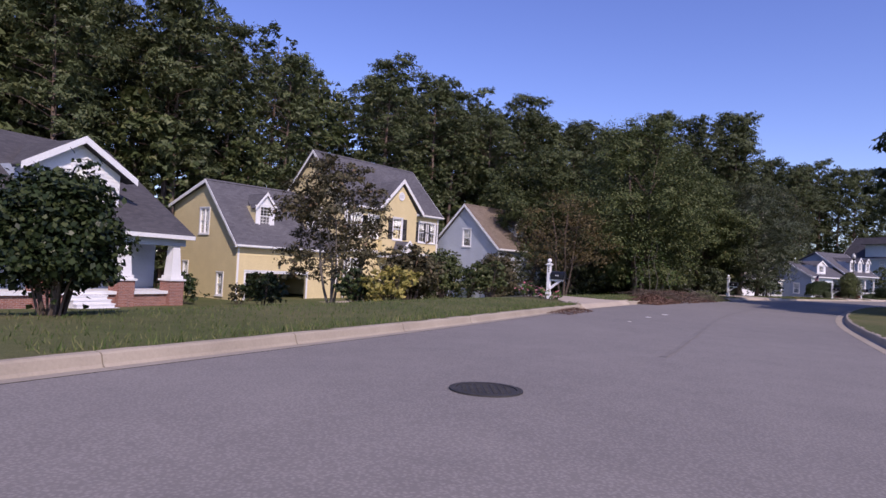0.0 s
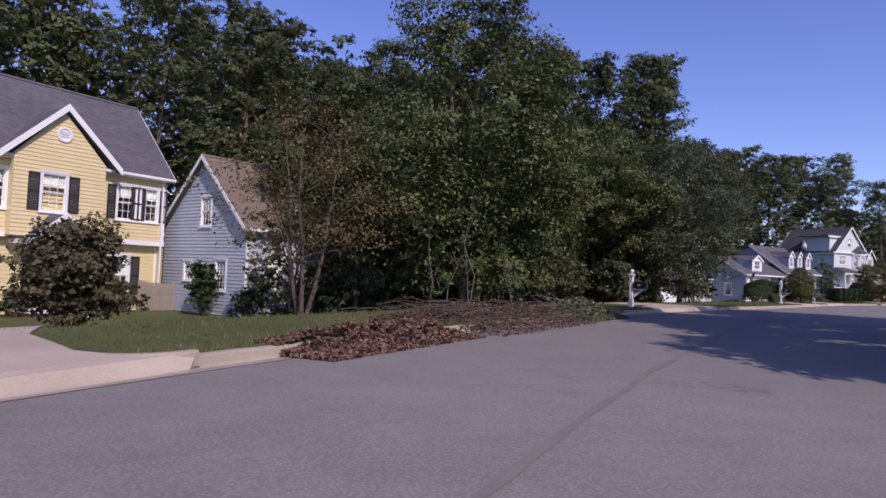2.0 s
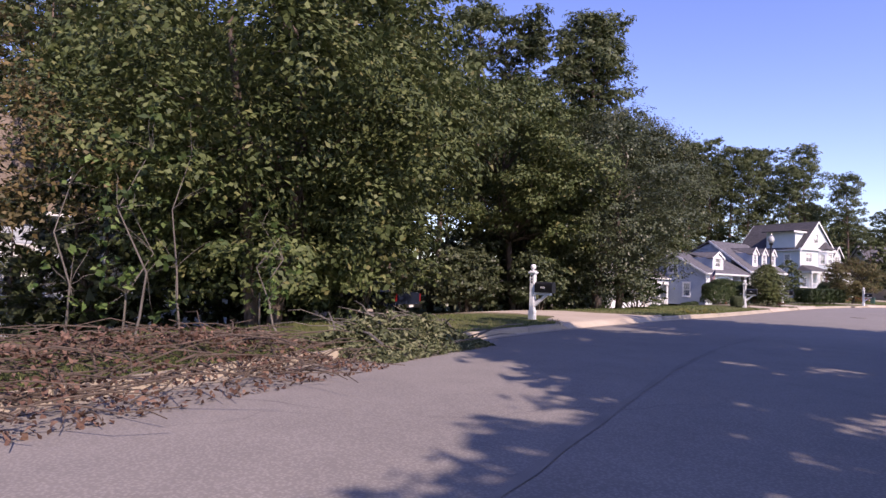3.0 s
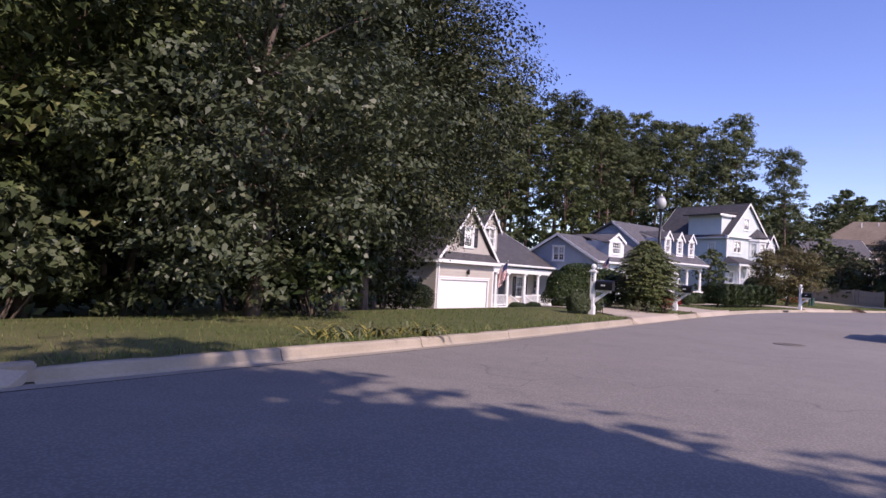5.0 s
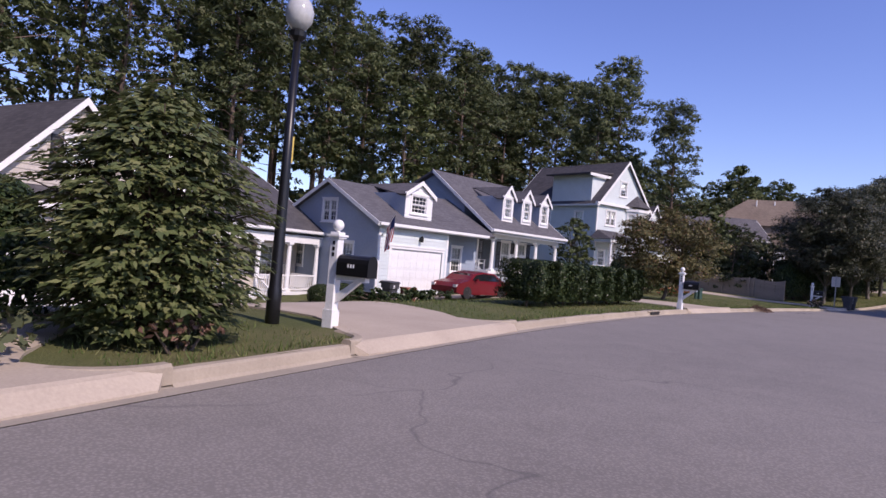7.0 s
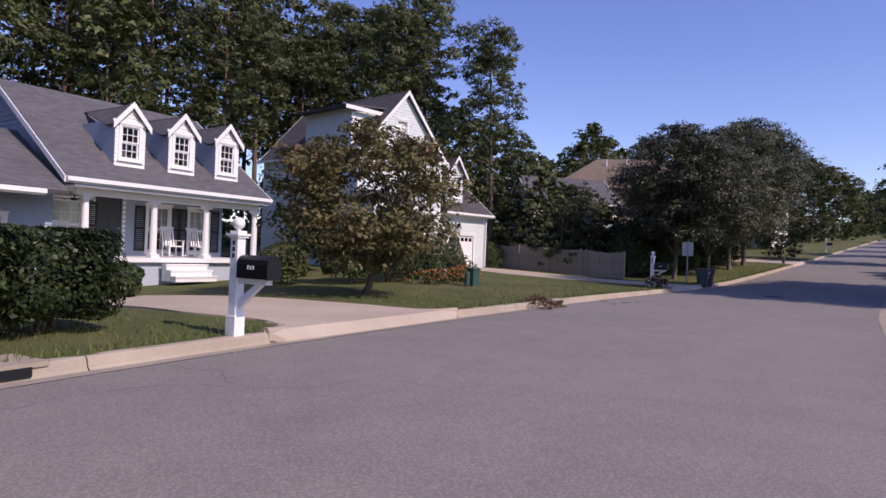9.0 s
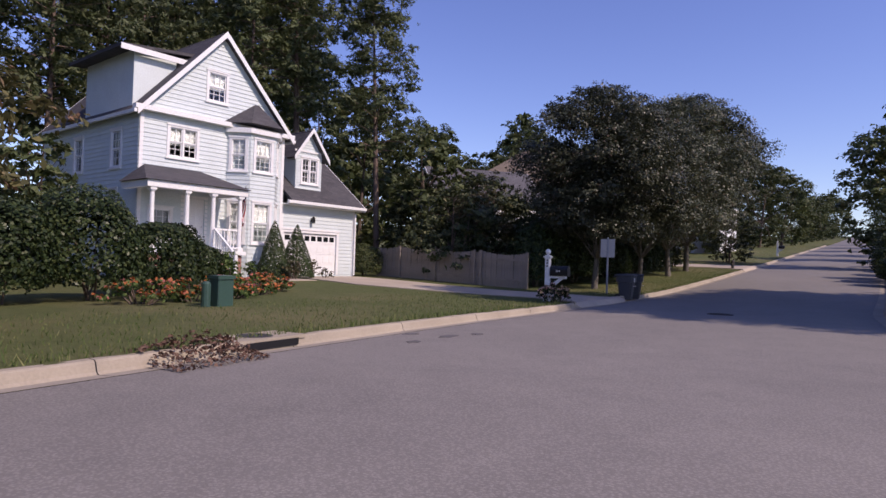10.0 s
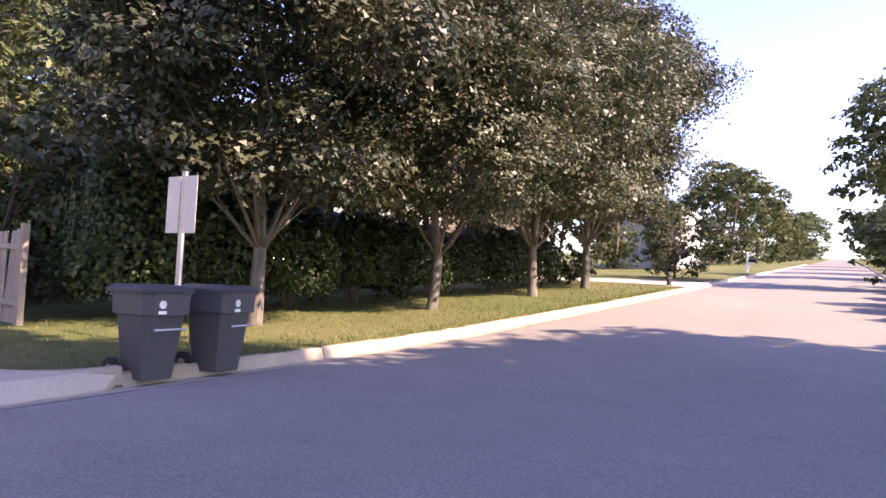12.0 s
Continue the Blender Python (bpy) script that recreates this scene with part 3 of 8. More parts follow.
a, b = mouth(0)
slab_between("driveway_yellow_house", [*a, (3.5, 23.5), (1.5, 29), (-8.5, 38.6)], [*b, (4.8, 27.2), (3.4, 31), (-5.2, 42.4)], DRIVE, "pale concrete driveway beside a white mailbox post")
a, b = mouth(1)
slab_between("driveway_grey_house", [*a, (22.6, 46.6), (20.2, 49.2), (17.2, 54.0), (13.2, 60.5)], [*b, (25.2, 49.4), (22.6, 52.4), (20.0, 57.0), (17.6, 62.5)], DRIVE, "pale concrete driveway in front of the trees")
a, b = mouth(2)
slab_between("driveway_taupe_house", [*a, (41.0, 64), (40.0, 71), (38.9, 79.2)], [*b, (43.75, 65.2), (44.2, 70), (43.6, 82.6)], DRIVE, "cracked pale concrete driveway to a garage")
a, b = mouth(3)
slab_between("driveway_porch_house", [*a, (47.2, 68.5), (45.8, 70.6), (44.0, 73)], [*b, (50.3, 70.5), (49.6, 73), (48.5, 77)], DRIVE, "pale concrete driveway past a lamp post")
a, b = mouth(4)
slab_between("driveway_dormer_house", [*a, (63.2, 80.2), (61.5, 84.6), (53.5, 89.0)], [*b, (66.4, 82.2), (64.2, 86.2), (58.4, 92.0)], DRIVE, "tan concrete driveway curving behind a hedge")
a, b = mouth(5)
slab_between("driveway_white_house", [*a, (86.0, 90.4), (84.7, 92.9), (82.3, 96.4), (81.4, 101.4)], [*b, (89.2, 92.0), (87.8, 95.0), (85.2, 102.4)], DRIVE, "long pale concrete driveway to the garage")
a, b = mouth(6)
slab_between("driveway_far", [*a, (114.6, 102), (112.5, 110)], [*b, (118.6, 103.4), (116.5, 111.5)], DRIVE, "pale concrete driveway up the hill")
slab_between("walk_porch", [(45.9, 70.6), (45.0, 74), (49.2, 84.6)], [(46.9, 71.2), (46.2, 74), (50.4, 84.0)], DRIVE, "narrow concrete front walk", "path")
slab_between("walk_white_house", [(81.6, 98.2), (78, 96.9), (76.4, 97.4)], [(81.0, 99.2), (78, 97.9), (76.6, 98.4)], DRIVE, "narrow concrete front walk", "path")


# ---- house building ----
def span(poly, z):
    """x range of a convex polygon of (x, z) at height z."""
    xs = []
    for (x0, z0), (x1, z1) in zip(poly, poly[1:] + poly[:1]):
        if abs(z0 - z1) < 1e-9:
            if abs(z - z0) < 1e-6:
                xs += [x0, x1]
        elif min(z0, z1) - 1e-6 <= z <= max(z0, z1) + 1e-6:
            xs.append(x0 + (x1 - x0) * (z - z0) / (z1 - z0))
    return (min(xs), max(xs)) if xs else None


def lap_wall(house, name, m, poly, holes, mat, lap=0.17, t=0.14, label=""):
    """A wall of lapped boards in the plane y = 0 of m, facing -y, with openings (x0, x1, z0, z1) through it."""
    mb = Mb(m)
    boards = []
    zs = [z for _, z in poly]
    lo, hi = min(zs), max(zs)
    k = 0
    while lo + k * lap < hi - 1e-4:
        b0, b1 = lo + k * lap, min(hi, lo + (k + 1) * lap)
        cuts = sorted({b0, b1, *(z for h_ in holes for z in h_[2:] if b0 < z < b1), *(z for z in zs if b0 < z < b1)})
        pieces = {}
        for z0, z1 in zip(cuts, cuts[1:]):
            if z1 - z0 < 1e-3:
                continue
            r0, r1 = span(poly, z0 + 1e-5), span(poly, z1 - 1e-5)
            if not r0 or not r1:
                continue
            segs = [(None, None)]
            hs = sorted((h_[0], h_[1]) for h_ in holes if h_[2] < (z0 + z1) / 2 < h_[3])
            edges = [None] + [v for h_ in hs for v in h_] + [None]
            y0, y1 = -0.004 - 0.024 * (b1 - z0) / lap, -0.004 - 0.024 * (b1 - z1) / lap
            for a_, b_ in zip(edges[::2], edges[1::2]):
                xa0, xa1 = (r0[0], r1[0]) if a_ is None else (a_, a_)
                xb0, xb1 = (r0[1], r1[1]) if b_ is None else (b_, b_)
                if xb0 - xa0 < 1e-3 and xb1 - xa1 < 1e-3:
                    continue
                board = pieces.setdefault((a_, b_), Mb(m))
                board.face([(xa0, y0, z0), (xb0, y0, z0), (xb1, y1, z1), (xa1, y1, z1)])
                mb.face([(xa0, 0.0, z0), (xb0, 0.0, z0), (xb1, 0.0, z1), (xa1, 0.0, z1)])
                for xe0, xe1 in ((xa0, xa1), (xb0, xb1)):
                    board.face([(xe0, 0.0, z0), (xe1, 0.0, z1), (xe1, y1, z1), (xe0, y0, z0)])
                mb.face([(xa1, t, z1), (xb1, t, z1), (xb0, t, z0), (xa0, t, z0)])
                if abs(z0 - b0) < 1e-6:
                    board.face([(xa0, 0.0, z0), (xb0, 0.0, z0), (xb0, y0, z0), (xa0, y0, z0)])
        boards += [q_ for q_ in pieces.values() if q_.f]
        k += 1
    for x0, x1, z0, z1 in holes:
        for p, q in (((x0, z0), (x1, z0)), ((x1, z0), (x1, z1)), ((x1, z1), (x0, z1)), ((x0, z1), (x0, z0))):
            mb.face([(p[0], -0.01, p[1]), (q[0], -0.01, q[1]), (q[0], t, q[1]), (p[0], t, p[1])])
    wall = part(name, mb, mat, house, label)
    for board in boards:
        part("siding_board", board, mat, wall)
    return wall


MESHES = {}


def kept(key, make):
    if key not in MESHES:
        MESHES[key] = make()
    return MESHES[key]


def window(house, m, x0, x1, z0, z1, cols=3, rows=2, shutters=False, blind=0.6, casing=0.1, twin=False):
    """A sash window in an opening: casing, sashes, glazing bars, panes, perhaps a blind and shutters."""
    w, hh = x1 - x0, z1 - z0
    key = ("win", round(w, 2), round(hh, 2), cols, rows, casing, twin)

    c = casing

    def frame_mesh():
        """One mitred casing round the opening."""
        out, inn = [(-c, -c), (w + c, -c), (w + c, hh + c), (-c, hh + c)], [(0.02, 0.02), (w - 0.02, 0.02), (w - 0.02, hh - 0.02), (0.02, hh - 0.02)]
        v = [(x, y, z) for y in (-0.05, 0.06) for ring in (out, inn) for x, z in ring]
        f = []
        for i in range(4):
            j = (i + 1) % 4
            f += [(i, j, 4 + j, 4 + i), (8 + j, 8 + i, 12 + i, 12 + j), (j, i, 8 + i, 8 + j), (4 + i, 4 + j, 12 + j, 12 + i)]
        return Mb().solid(v, f).data("window", WHITE)

    def sash_mesh(a_, b_, sz0, sz1, sy):
        mb = Mb()
        mb.box(a_, b_, sy, sy + 0.03, sz0, sz0 + 0.045)
        mb.box(a_, b_, sy, sy + 0.03, sz1 - 0.045, sz1)
        mb.box(a_, a_ + 0.04, sy, sy + 0.03, sz0 + 0.045, sz1 - 0.045)
        mb.box(b_ - 0.04, b_, sy, sy + 0.03, sz0 + 0.045, sz1 - 0.045)
        for k in range(1, cols):
            x = a_ + (b_ - a_) * k / cols
            mb.box(x - 0.011, x + 0.011, sy + 0.004, sy + 0.026, sz0 + 0.04, sz1 - 0.04)
        for k in range(1, rows):
            z = sz0 + (sz1 - sz0) * k / rows
            mb.box(a_ + 0.035, b_ - 0.035, sy + 0.006, sy + 0.024, z - 0.011, z + 0.011)
        return mb.data("sash", WHITE)

    win = part("window", kept(key, frame_mesh), WHITE, house, m=m @ pose(x0, 0, z0))
    for a_, b_ in ([(0.02, w / 2 - 0.04), (w / 2 + 0.04, w - 0.02)] if twin else [(0.02, w - 0.02)]):
        for sz0, sz1, sy in ((0.02, hh / 2, 0.03), (hh / 2, hh - 0.02, 0.0)):
            part("sash", kept(key + ("sash", a_, sy), lambda: sash_mesh(a_, b_, sz0, sz1, sy)), WHITE, win)
    for k, (y_, za, zb_) in enumerate(((0.044, 0.03, hh / 2), (0.014, hh / 2, hh - 0.03))):
        g = part("pane", kept(key + ("pane", k), lambda: Mb().box(0.03, w - 0.03, y_, y_ + 0.006, za, zb_).data("pane", GLASS)), GLASS, win)
        g.visible_shadow = False
    part("window_head", kept(key + ("head",), lambda: Mb().box(-c - 0.03, w + c + 0.03, -0.075, -0.052, hh + c - 0.05, hh + c + 0.02).data("window_head", WHITE)), WHITE, win)
    part("window_sill", kept(key + ("sill",), lambda: Mb().box(-c - 0.04, w + c + 0.04, -0.09, -0.052, -c, -c + 0.05).data("window_sill", WHITE)), WHITE, win)
    if twin:
        part("mullion", kept(key + ("mullion",), lambda: Mb().box(w / 2 - 0.04, w / 2 + 0.04, -0.045, 0.06, 0.021, hh - 0.021).data("mullion", WHITE)), WHITE, win)
    if blind > 0:
        part("blind", kept(key + ("blind", blind), lambda: Mb().box(0.03, w - 0.03, 0.1, 0.112, hh * (1 - blind), hh - 0.02).data("blind", CURTAIN)), CURTAIN, win, "drawn pale blind")
    if shutters:
        sw = w * 0.46

        def shutter_mesh():
            mb = Mb()
            for bx in ((0, 0.05), (sw - 0.05, sw)):
                mb.box(bx[0], bx[1], -0.04, 0, 0, hh)
            for z in (0, hh * 0.48, hh - 0.08):
                mb.box(0.05, sw - 0.05, -0.04, 0, z, z + 0.08)
            n = int(hh / 0.07)
            for k in range(n):
                z = hh * (k + 0.2) / n
                mb.solid([(0.05, -0.03, z), (sw - 0.05, -0.03, z), (sw - 0.05, -0.005, z + 0.05), (0.05, -0.005, z + 0.05)], ((0, 1, 2, 3),))
            return mb.data("shutter", BLACK)
        me = kept(("shutter", round(sw, 2), round(hh, 2)), shutter_mesh)
        for x in (x0 - casing - sw - 0.01, x1 + casing + 0.01):
            part("shutter", me, BLACK, house, "black louvred shutter", m=m @ pose(x, -0.02, z0))
    return win


def facade(house, name, m, poly, wins, mat, extra=(), lap=0.17, label="", **kw):
    """A boarded wall with its windows: (x0, x1, z0, z1, options)."""
    holes = [w[:4] for w in wins] + list(extra)
    lap_wall(house, name, m, poly, holes, mat, lap, label=label)
    for w in wins:
        opt = dict(kw)
        if len(w) > 4:
            opt.update(w[4])
        window(house, m, *w[:4], **opt)


def board(house, name, m, pts, y0, y1, mat=WHITE, label=""):
    """Trim: a polygon of (x, z) between y0 and y1."""
    return part(name, Mb(m).prism(pts, y0, y1), mat, house, label)


FRONT = Matrix()


def left_m(x, y1):
    """Frame of a wall facing -x at x: its x runs from y1 (back) towards the front."""
    return pose(x, y1, 0, 0, 0, -90)


def right_m(x, y0):
    return pose(x, y0, 0, 0, 0, 90)


def gable_roof(house, x0, x1, y0, y1, ze, zr, yr=None, over=0.3, mat=None, ze_back=None, t=0.13, trim=True):
    """A roof with its ridge along x, between the wall lines y0 and y1; ze is the eave's height over the overhang's edge."""
    yr = (y0 + y1) / 2 if yr is None else yr
    zb = ze if ze_back is None else ze_back
    a, b = x0 - over, x1 + over
    ya, yb = y0 - over, y1 + over
    mat = mat or SHINGLE
    part("roof", Mb().slab((a, ya, ze), (b, ya, ze), (b, yr, zr), (a, yr, zr), t).slab((b, yb, zb), (a, yb, zb), (a, yr, zr), (b, yr, zr), t), mat, house)
    part("ridge_cap", Mb().slab((a, yr - 0.14, zr - 0.09), (b, yr - 0.14, zr - 0.09), (b, yr, zr + 0.03), (a, yr, zr + 0.03), 0.02)
         .slab((b, yr + 0.14, zr - 0.09), (a, yr + 0.14, zr - 0.09), (a, yr, zr + 0.03), (b, yr, zr + 0.03), 0.02), mat, house)
    if trim:
        mb = Mb()
        mb.box(a, b, ya - 0.025, ya + 0.0, ze - 0.2, ze - 0.03)
        part("fascia", mb, WHITE, house)
        part("gutter", Mb().box(a, b, ya - 0.13, ya - 0.028, ze - 0.14, ze - 0.02, 0.02), WHITE, house)
        part("soffit", Mb().box(a + 0.03, b - 0.03, ya + 0.003, y0 + 0.02, ze - 0.2, ze - 0.17), WHITE, house)
        for xx, s in ((a, -1), (b, 1)):
            e0, e1 = (xx - 0.03, xx - 0.002) if s < 0 else (xx + 0.002, xx + 0.03)
            part("rake_board", Mb().solid([(e, y, z) for e in (e0, e1) for y, z in ((ya, ze - 0.22), (ya, ze), (yr, zr), (yr, zr - 0.24))],
                 ((0, 1, 2, 3), (7, 6, 5, 4), (0, 4, 5, 1), (1, 5, 6, 2), (2, 6, 7, 3), (3, 7, 4, 0))), WHITE, house)
            part("rake_board", Mb().solid([(e, y, z) for e in (e0, e1) for y, z in ((yr, zr - 0.24), (yr, zr), (yb, zb), (yb, zb - 0.22))],
                 ((0, 1, 2, 3), (7, 6, 5, 4), (0, 4, 5, 1), (1, 5, 6, 2), (2, 6, 7, 3), (3, 7, 4, 0))), WHITE, house)


def cross_gable(house, xc, half, yf, yback, ze, zp, mat=None, over=0.25, t=0.12, trim=0.2):
    """A roof with its ridge along y over a front gable: eaves at ze, peak zp, from yf back to yback (at the peak), tapering into the roof behind."""
    mat = mat or SHINGLE
    k = (zp - ze) / half
    ho, zo = half + over, ze - k * over
    ybe = yf + 0.3
    part("gable_roof", Mb().slab((xc, yf - over, zp), (xc - ho, yf - over, zo), (xc - ho, ybe, zo), (xc, yback, zp), -t)
         .slab((xc + ho, yf - over, zo), (xc, yf - over, zp), (xc, yback, zp), (xc + ho, ybe, zo), -t), mat, house)
    y = yf - over
    for s in (-1, 1):
        pts = [(xc + s * ho, zo - trim), (xc, zp - trim), (xc, zp + t), (xc + s * ho, zo + t)]
        if s < 0:
            part("rake_board", Mb().prism(pts, y - 0.04, y - 0.004), WHITE, house)
        else:
            part("rake_board", Mb().prism(pts[::-1], y - 0.04, y - 0.004), WHITE, house)


def dormer(house, xc, w, yf, z0, ze, zp, yback, wall, win, roof=None, cols=3, rows=2, twin=False, face=None, over=0.14):
    """A gabled dormer: front with a window, two cheeks, roof; z0 where its face meets the roof."""
    x0, x1 = xc - w / 2, xc + w / 2
    fm = face or WHITE
    m = pose(0, yf, 0)
    lap_wall(house, "dormer_front", m, [(x0, z0), (x1, z0), (x1, ze), (xc, zp - 0.05), (x0, ze)], [win], fm, 0.14)
    window(house, m, *win, cols=cols, rows=rows, twin=twin, casing=0.09, blind=0.0)
    part("pediment_trim", Mb().box(x0 - 0.1, x1 + 0.1, yf - 0.07, yf - 0.02, ze - 0.05, ze + 0.04, 0.01), WHITE, house)
    for x, s in ((x0, 1), (x1, -1)):
        pts = [(x, yf, z0), (x, yf, ze), (x, yback, ze), (x + s * 0.1, yf, z0), (x + s * 0.1, yf, ze), (x + s * 0.1, yback, ze)]
        part("dormer_cheek", Mb().solid(pts, ((0, 1, 2), (5, 4, 3), (0, 3, 4, 1), (1, 4, 5, 2), (2, 5, 3, 0))), wall, house)
    cross_gable(house, xc, w / 2, yf, yback + (zp - ze) * (yback - yf) / max(0.3, ze - z0), ze, zp, roof, over, 0.08, 0.14)


def garage_door(house, m, x0, x1, z0, z1, lights=0, raised=False):
    """A raised-panel garage door, set back in its opening, with casing."""
    part("garage_casing", Mb(m).box(x0 - 0.14, x0, -0.03, 0.1, z0, z1 + 0.16).box(x1, x1 + 0.14, -0.03, 0.1, z0, z1 + 0.16).box(x0, x1, -0.03, 0.1, z1, z1 + 0.16)
         .box(x0 - 0.18, x1 + 0.18, -0.06, -0.031, z1 + 0.12, z1 + 0.2), WHITE, house)
    if raised:
        part("garage_floor", Mb(m).box(x0 - 0.3, x1 + 0.3, 0.15, 5.6, z0 - 0.15, z0), DRIVE, house)
        part("garage_back", Mb(m).box(x0 - 0.3, x1 + 0.3, 5.6, 5.7, z0, z1 + 0.4), TAN, house)
        return
    n, hh = 4, (z1 - z0) / 4
    door = part("garage_door", Mb(m).box(x0, x1, 0.075, 0.11, z0, z1), WHITE, house, "closed white panelled garage door")
    for k in range(n):
        mb = Mb(m)
        mb.box(x0 + 0.01, x1 - 0.01, 0.06, 0.0745, z0 + k * hh + 0.01, z0 + (k + 1) * hh - 0.01)
        c = 8
        top = lights and k == n - 1
        for j in range(c):
            a_ = x0 + 0.06 + (x1 - x0 - 0.12) * j / c + 0.05
            b_ = x0 + 0.06 + (x1 - x0 - 0.12) * (j + 1) / c - 0.05
            if not top:
                mb.box(a_, b_, 0.048, 0.0598, z0 + k * hh + 0.1, z0 + (k + 1) * hh - 0.1)
        sec = part("door_section", mb, WHITE, door)
        if top:
            for j in range(c):
                a_ = x0 + 0.06 + (x1 - x0 - 0.12) * j / c + 0.05
                b_ = x0 + 0.06 + (x1 - x0 - 0.12) * (j + 1) / c - 0.05
                part("door_light", Mb(m).box(a_, b_, 0.052, 0.0595, z0 + k * hh + 0.13, z0 + (k + 1) * hh - 0.13), CARGLASS, door, "dark glazed light")


def column(house, x, y, z0, z1, r=0.13, square=False):
    mb = Mb()
    if square:
        mb.box(x - r, x + r, y - r, y + r, z0 + 0.18, z1 - 0.14, 0.01)
    else:
        mb.lathe([(r * 1.0, z0 + 0.16), (r, z0 + (z1 - z0) * 0.4), (r * 0.82, z1 - 0.16)], 14, x, y)
    mb.box(x - r * 1.35, x + r * 1.35, y - r * 1.35, y + r * 1.35, z0, z0 + 0.12)
    mb.lathe([(r * 1.3, z0 + 0.12), (r * 1.3, z0 + 0.15), (r, z0 + 0.17)], 14, x, y)
    mb.lathe([(r * 0.85, z1 - 0.17), (r * 1.2, z1 - 0.12), (r * 1.2, z1 - 0.1)], 14, x, y)
    mb.box(x - r * 1.3, x + r * 1.3, y - r * 1.3, y + r * 1.3, z1 - 0.1, z1)
    return part("porch_column", mb, WHITE, house)


def railing(house, a, b, h=0.85, gap=0.13):
    """Top and bottom rail with balusters from a to b (x, y, z of the floor)."""
    a, b = Vector(a), Vector(b)
    d = b - a
    L = Vector((d.x, d.y, 0)).length
    ang = math.degrees(math.atan2(d.y, d.x))
    k = d.z / L
    m = pose(*a, 0, 0, ang)
    for z, t in ((0.1, 0.05), (h - 0.07, 0.07)):
        part("rail", Mb(m).solid([(x, y, zz + k * x) for x in (0, L) for y, zz in ((-0.04, z), (0.04, z), (0.04, z + t), (-0.04, z + t))],
             ((0, 3, 2, 1), (4, 5, 6, 7), (0, 1, 5, 4), (1, 2, 6, 5), (2, 3, 7, 6), (3, 0, 4, 7))), WHITE, house)
    n = max(2, int(L / gap))
    me = kept(("baluster", h), lambda: Mb().box(-0.018, 0.018, -0.018, 0.018, 0.15, h - 0.07).data("baluster", WHITE))
    for j in range(1, n):
        x = L * j / n
        part("baluster", me, WHITE, house, m=m @ pose(x, 0, k * x))


def steps(house, x0, x1, y, z_top, z_bot, mat=WHITE, run=0.28):
    """A flight down towards -y from the edge y."""
    n = max(1, round((z_top - z_bot) / 0.18))
    rise = (z_top - z_bot) / n
    for k in range(n):
        zt = z_top - (k + 1) * rise
        if k == n - 1:
            break
        part("step", Mb().box(x0, x1, y - run * (k + 1), y - run * k, zt - 0.05, zt).box(x0 + 0.03, x1 - 0.03, y - run * (k + 1) + 0.03, y - run * k, z_bot, zt - 0.05), mat, house)


def door_unit(house, m, x0, x1, z0, z1, mat, sidelights=True):
    part("door_casing", Mb(m).box(x0 - 0.12, x0, -0.04, 0.08, z0, z1 + 0.12).box(x1, x1 + 0.12, -0.04, 0.08, z0, z1 + 0.12).box(x0, x1, -0.04, 0.08, z1, z1 + 0.12), WHITE, house)
    d = part("front_door", Mb(m).box(x0, x1, 0.04, 0.08, z0, z1), mat, house)
    mid = (x0 + x1) / 2
    for z_a, z_b in ((z0 + 0.15, z0 + 0.75), (z0 + 0.9, z1 - 0.55), (z1 - 0.42, z1 - 0.12)):
        for a_, b_ in ((x0 + 0.12, mid - 0.05), (mid + 0.05, x1 - 0.12)):
            part("door_panel", Mb(m).box(a_, b_, 0.028, 0.0395, z_a, z_b), mat, d)
    part("door_knob", Mb(m @ pose(x1 - 0.09, 0.0, z0 + 1.0, 90)).lathe([(0.012, -0.04), (0.03, -0.03), (0.03, 0.01), (0.01, 0.02)], 10), CHROME, d)


def wall_lamp(house, m, x, z):
    part("wall_lantern", Mb(m).box(x - 0.05, x + 0.05, -0.03, -0.002, z - 0.08, z + 0.12).box(x - 0.07, x + 0.07, -0.22, -0.08, z - 0.12, z + 0.1, 0.02)
         .box(x - 0.02, x + 0.02, -0.16, -0.03, z + 0.1, z + 0.13).lathe([(0.1, z + 0.1), (0.02, z + 0.2)], 8, x, -0.15), DARKBOX, house)


def corner_boards(house, x0, x1, y, z0, z1, w=0.14):
    for x in (x0, x1 - w):
        part("corner_board", Mb().box(x, x + w, y - 0.035, y - 0.021, z0, z1), WHITE, house)


def shell(house, x0, x1, y0, y1, zb, ze, mat, roof_poly=None, front=(), left=(), right=(), front_extra=(), opts=None, back_only=False, left_poly=None, right_poly=None):
    """Four boarded walls; roof_poly gives the gable outline over the side walls as (distance from the front, z) points."""
    opts = opts or {}
    d = y1 - y0
    facade(house, "wall_front", pose(0, y0, 0), [(x0, zb), (x1, zb), (x1, ze), (x0, ze)], list(front), mat, front_extra, **opts)
    rp = roof_poly or [(0, ze), (d, ze)]
    lp = [(0, zb), (d, zb)] + [(d - p, z) for p, z in rp]
    rp_ = [(0, zb), (d, zb)] + [(p, z) for p, z in rp[::-1]]
    facade(house, "wall_side", left_m(x0, y1), lp, [(d - w[1], d - w[0], *w[2:]) for w in left], mat)
    facade(house, "wall_side", right_m(x1, y0), rp_, list(right), mat)
    facade(house, "wall_back", pose(x1, y1, 0, 0, 0, 180), [(0, zb), (x1 - x0, zb), (x1 - x0, rp[-1][1]), (0, rp[-1][1])], [], mat)


def foundation(house, x0, x1, y0, y1, z0, z1, mat=None):
    part("foundation", Mb().box(x0 + 0.02, x1 - 0.02, y0 + 0.02, y1 - 0.02, z0, z1), mat or BRICK, house)


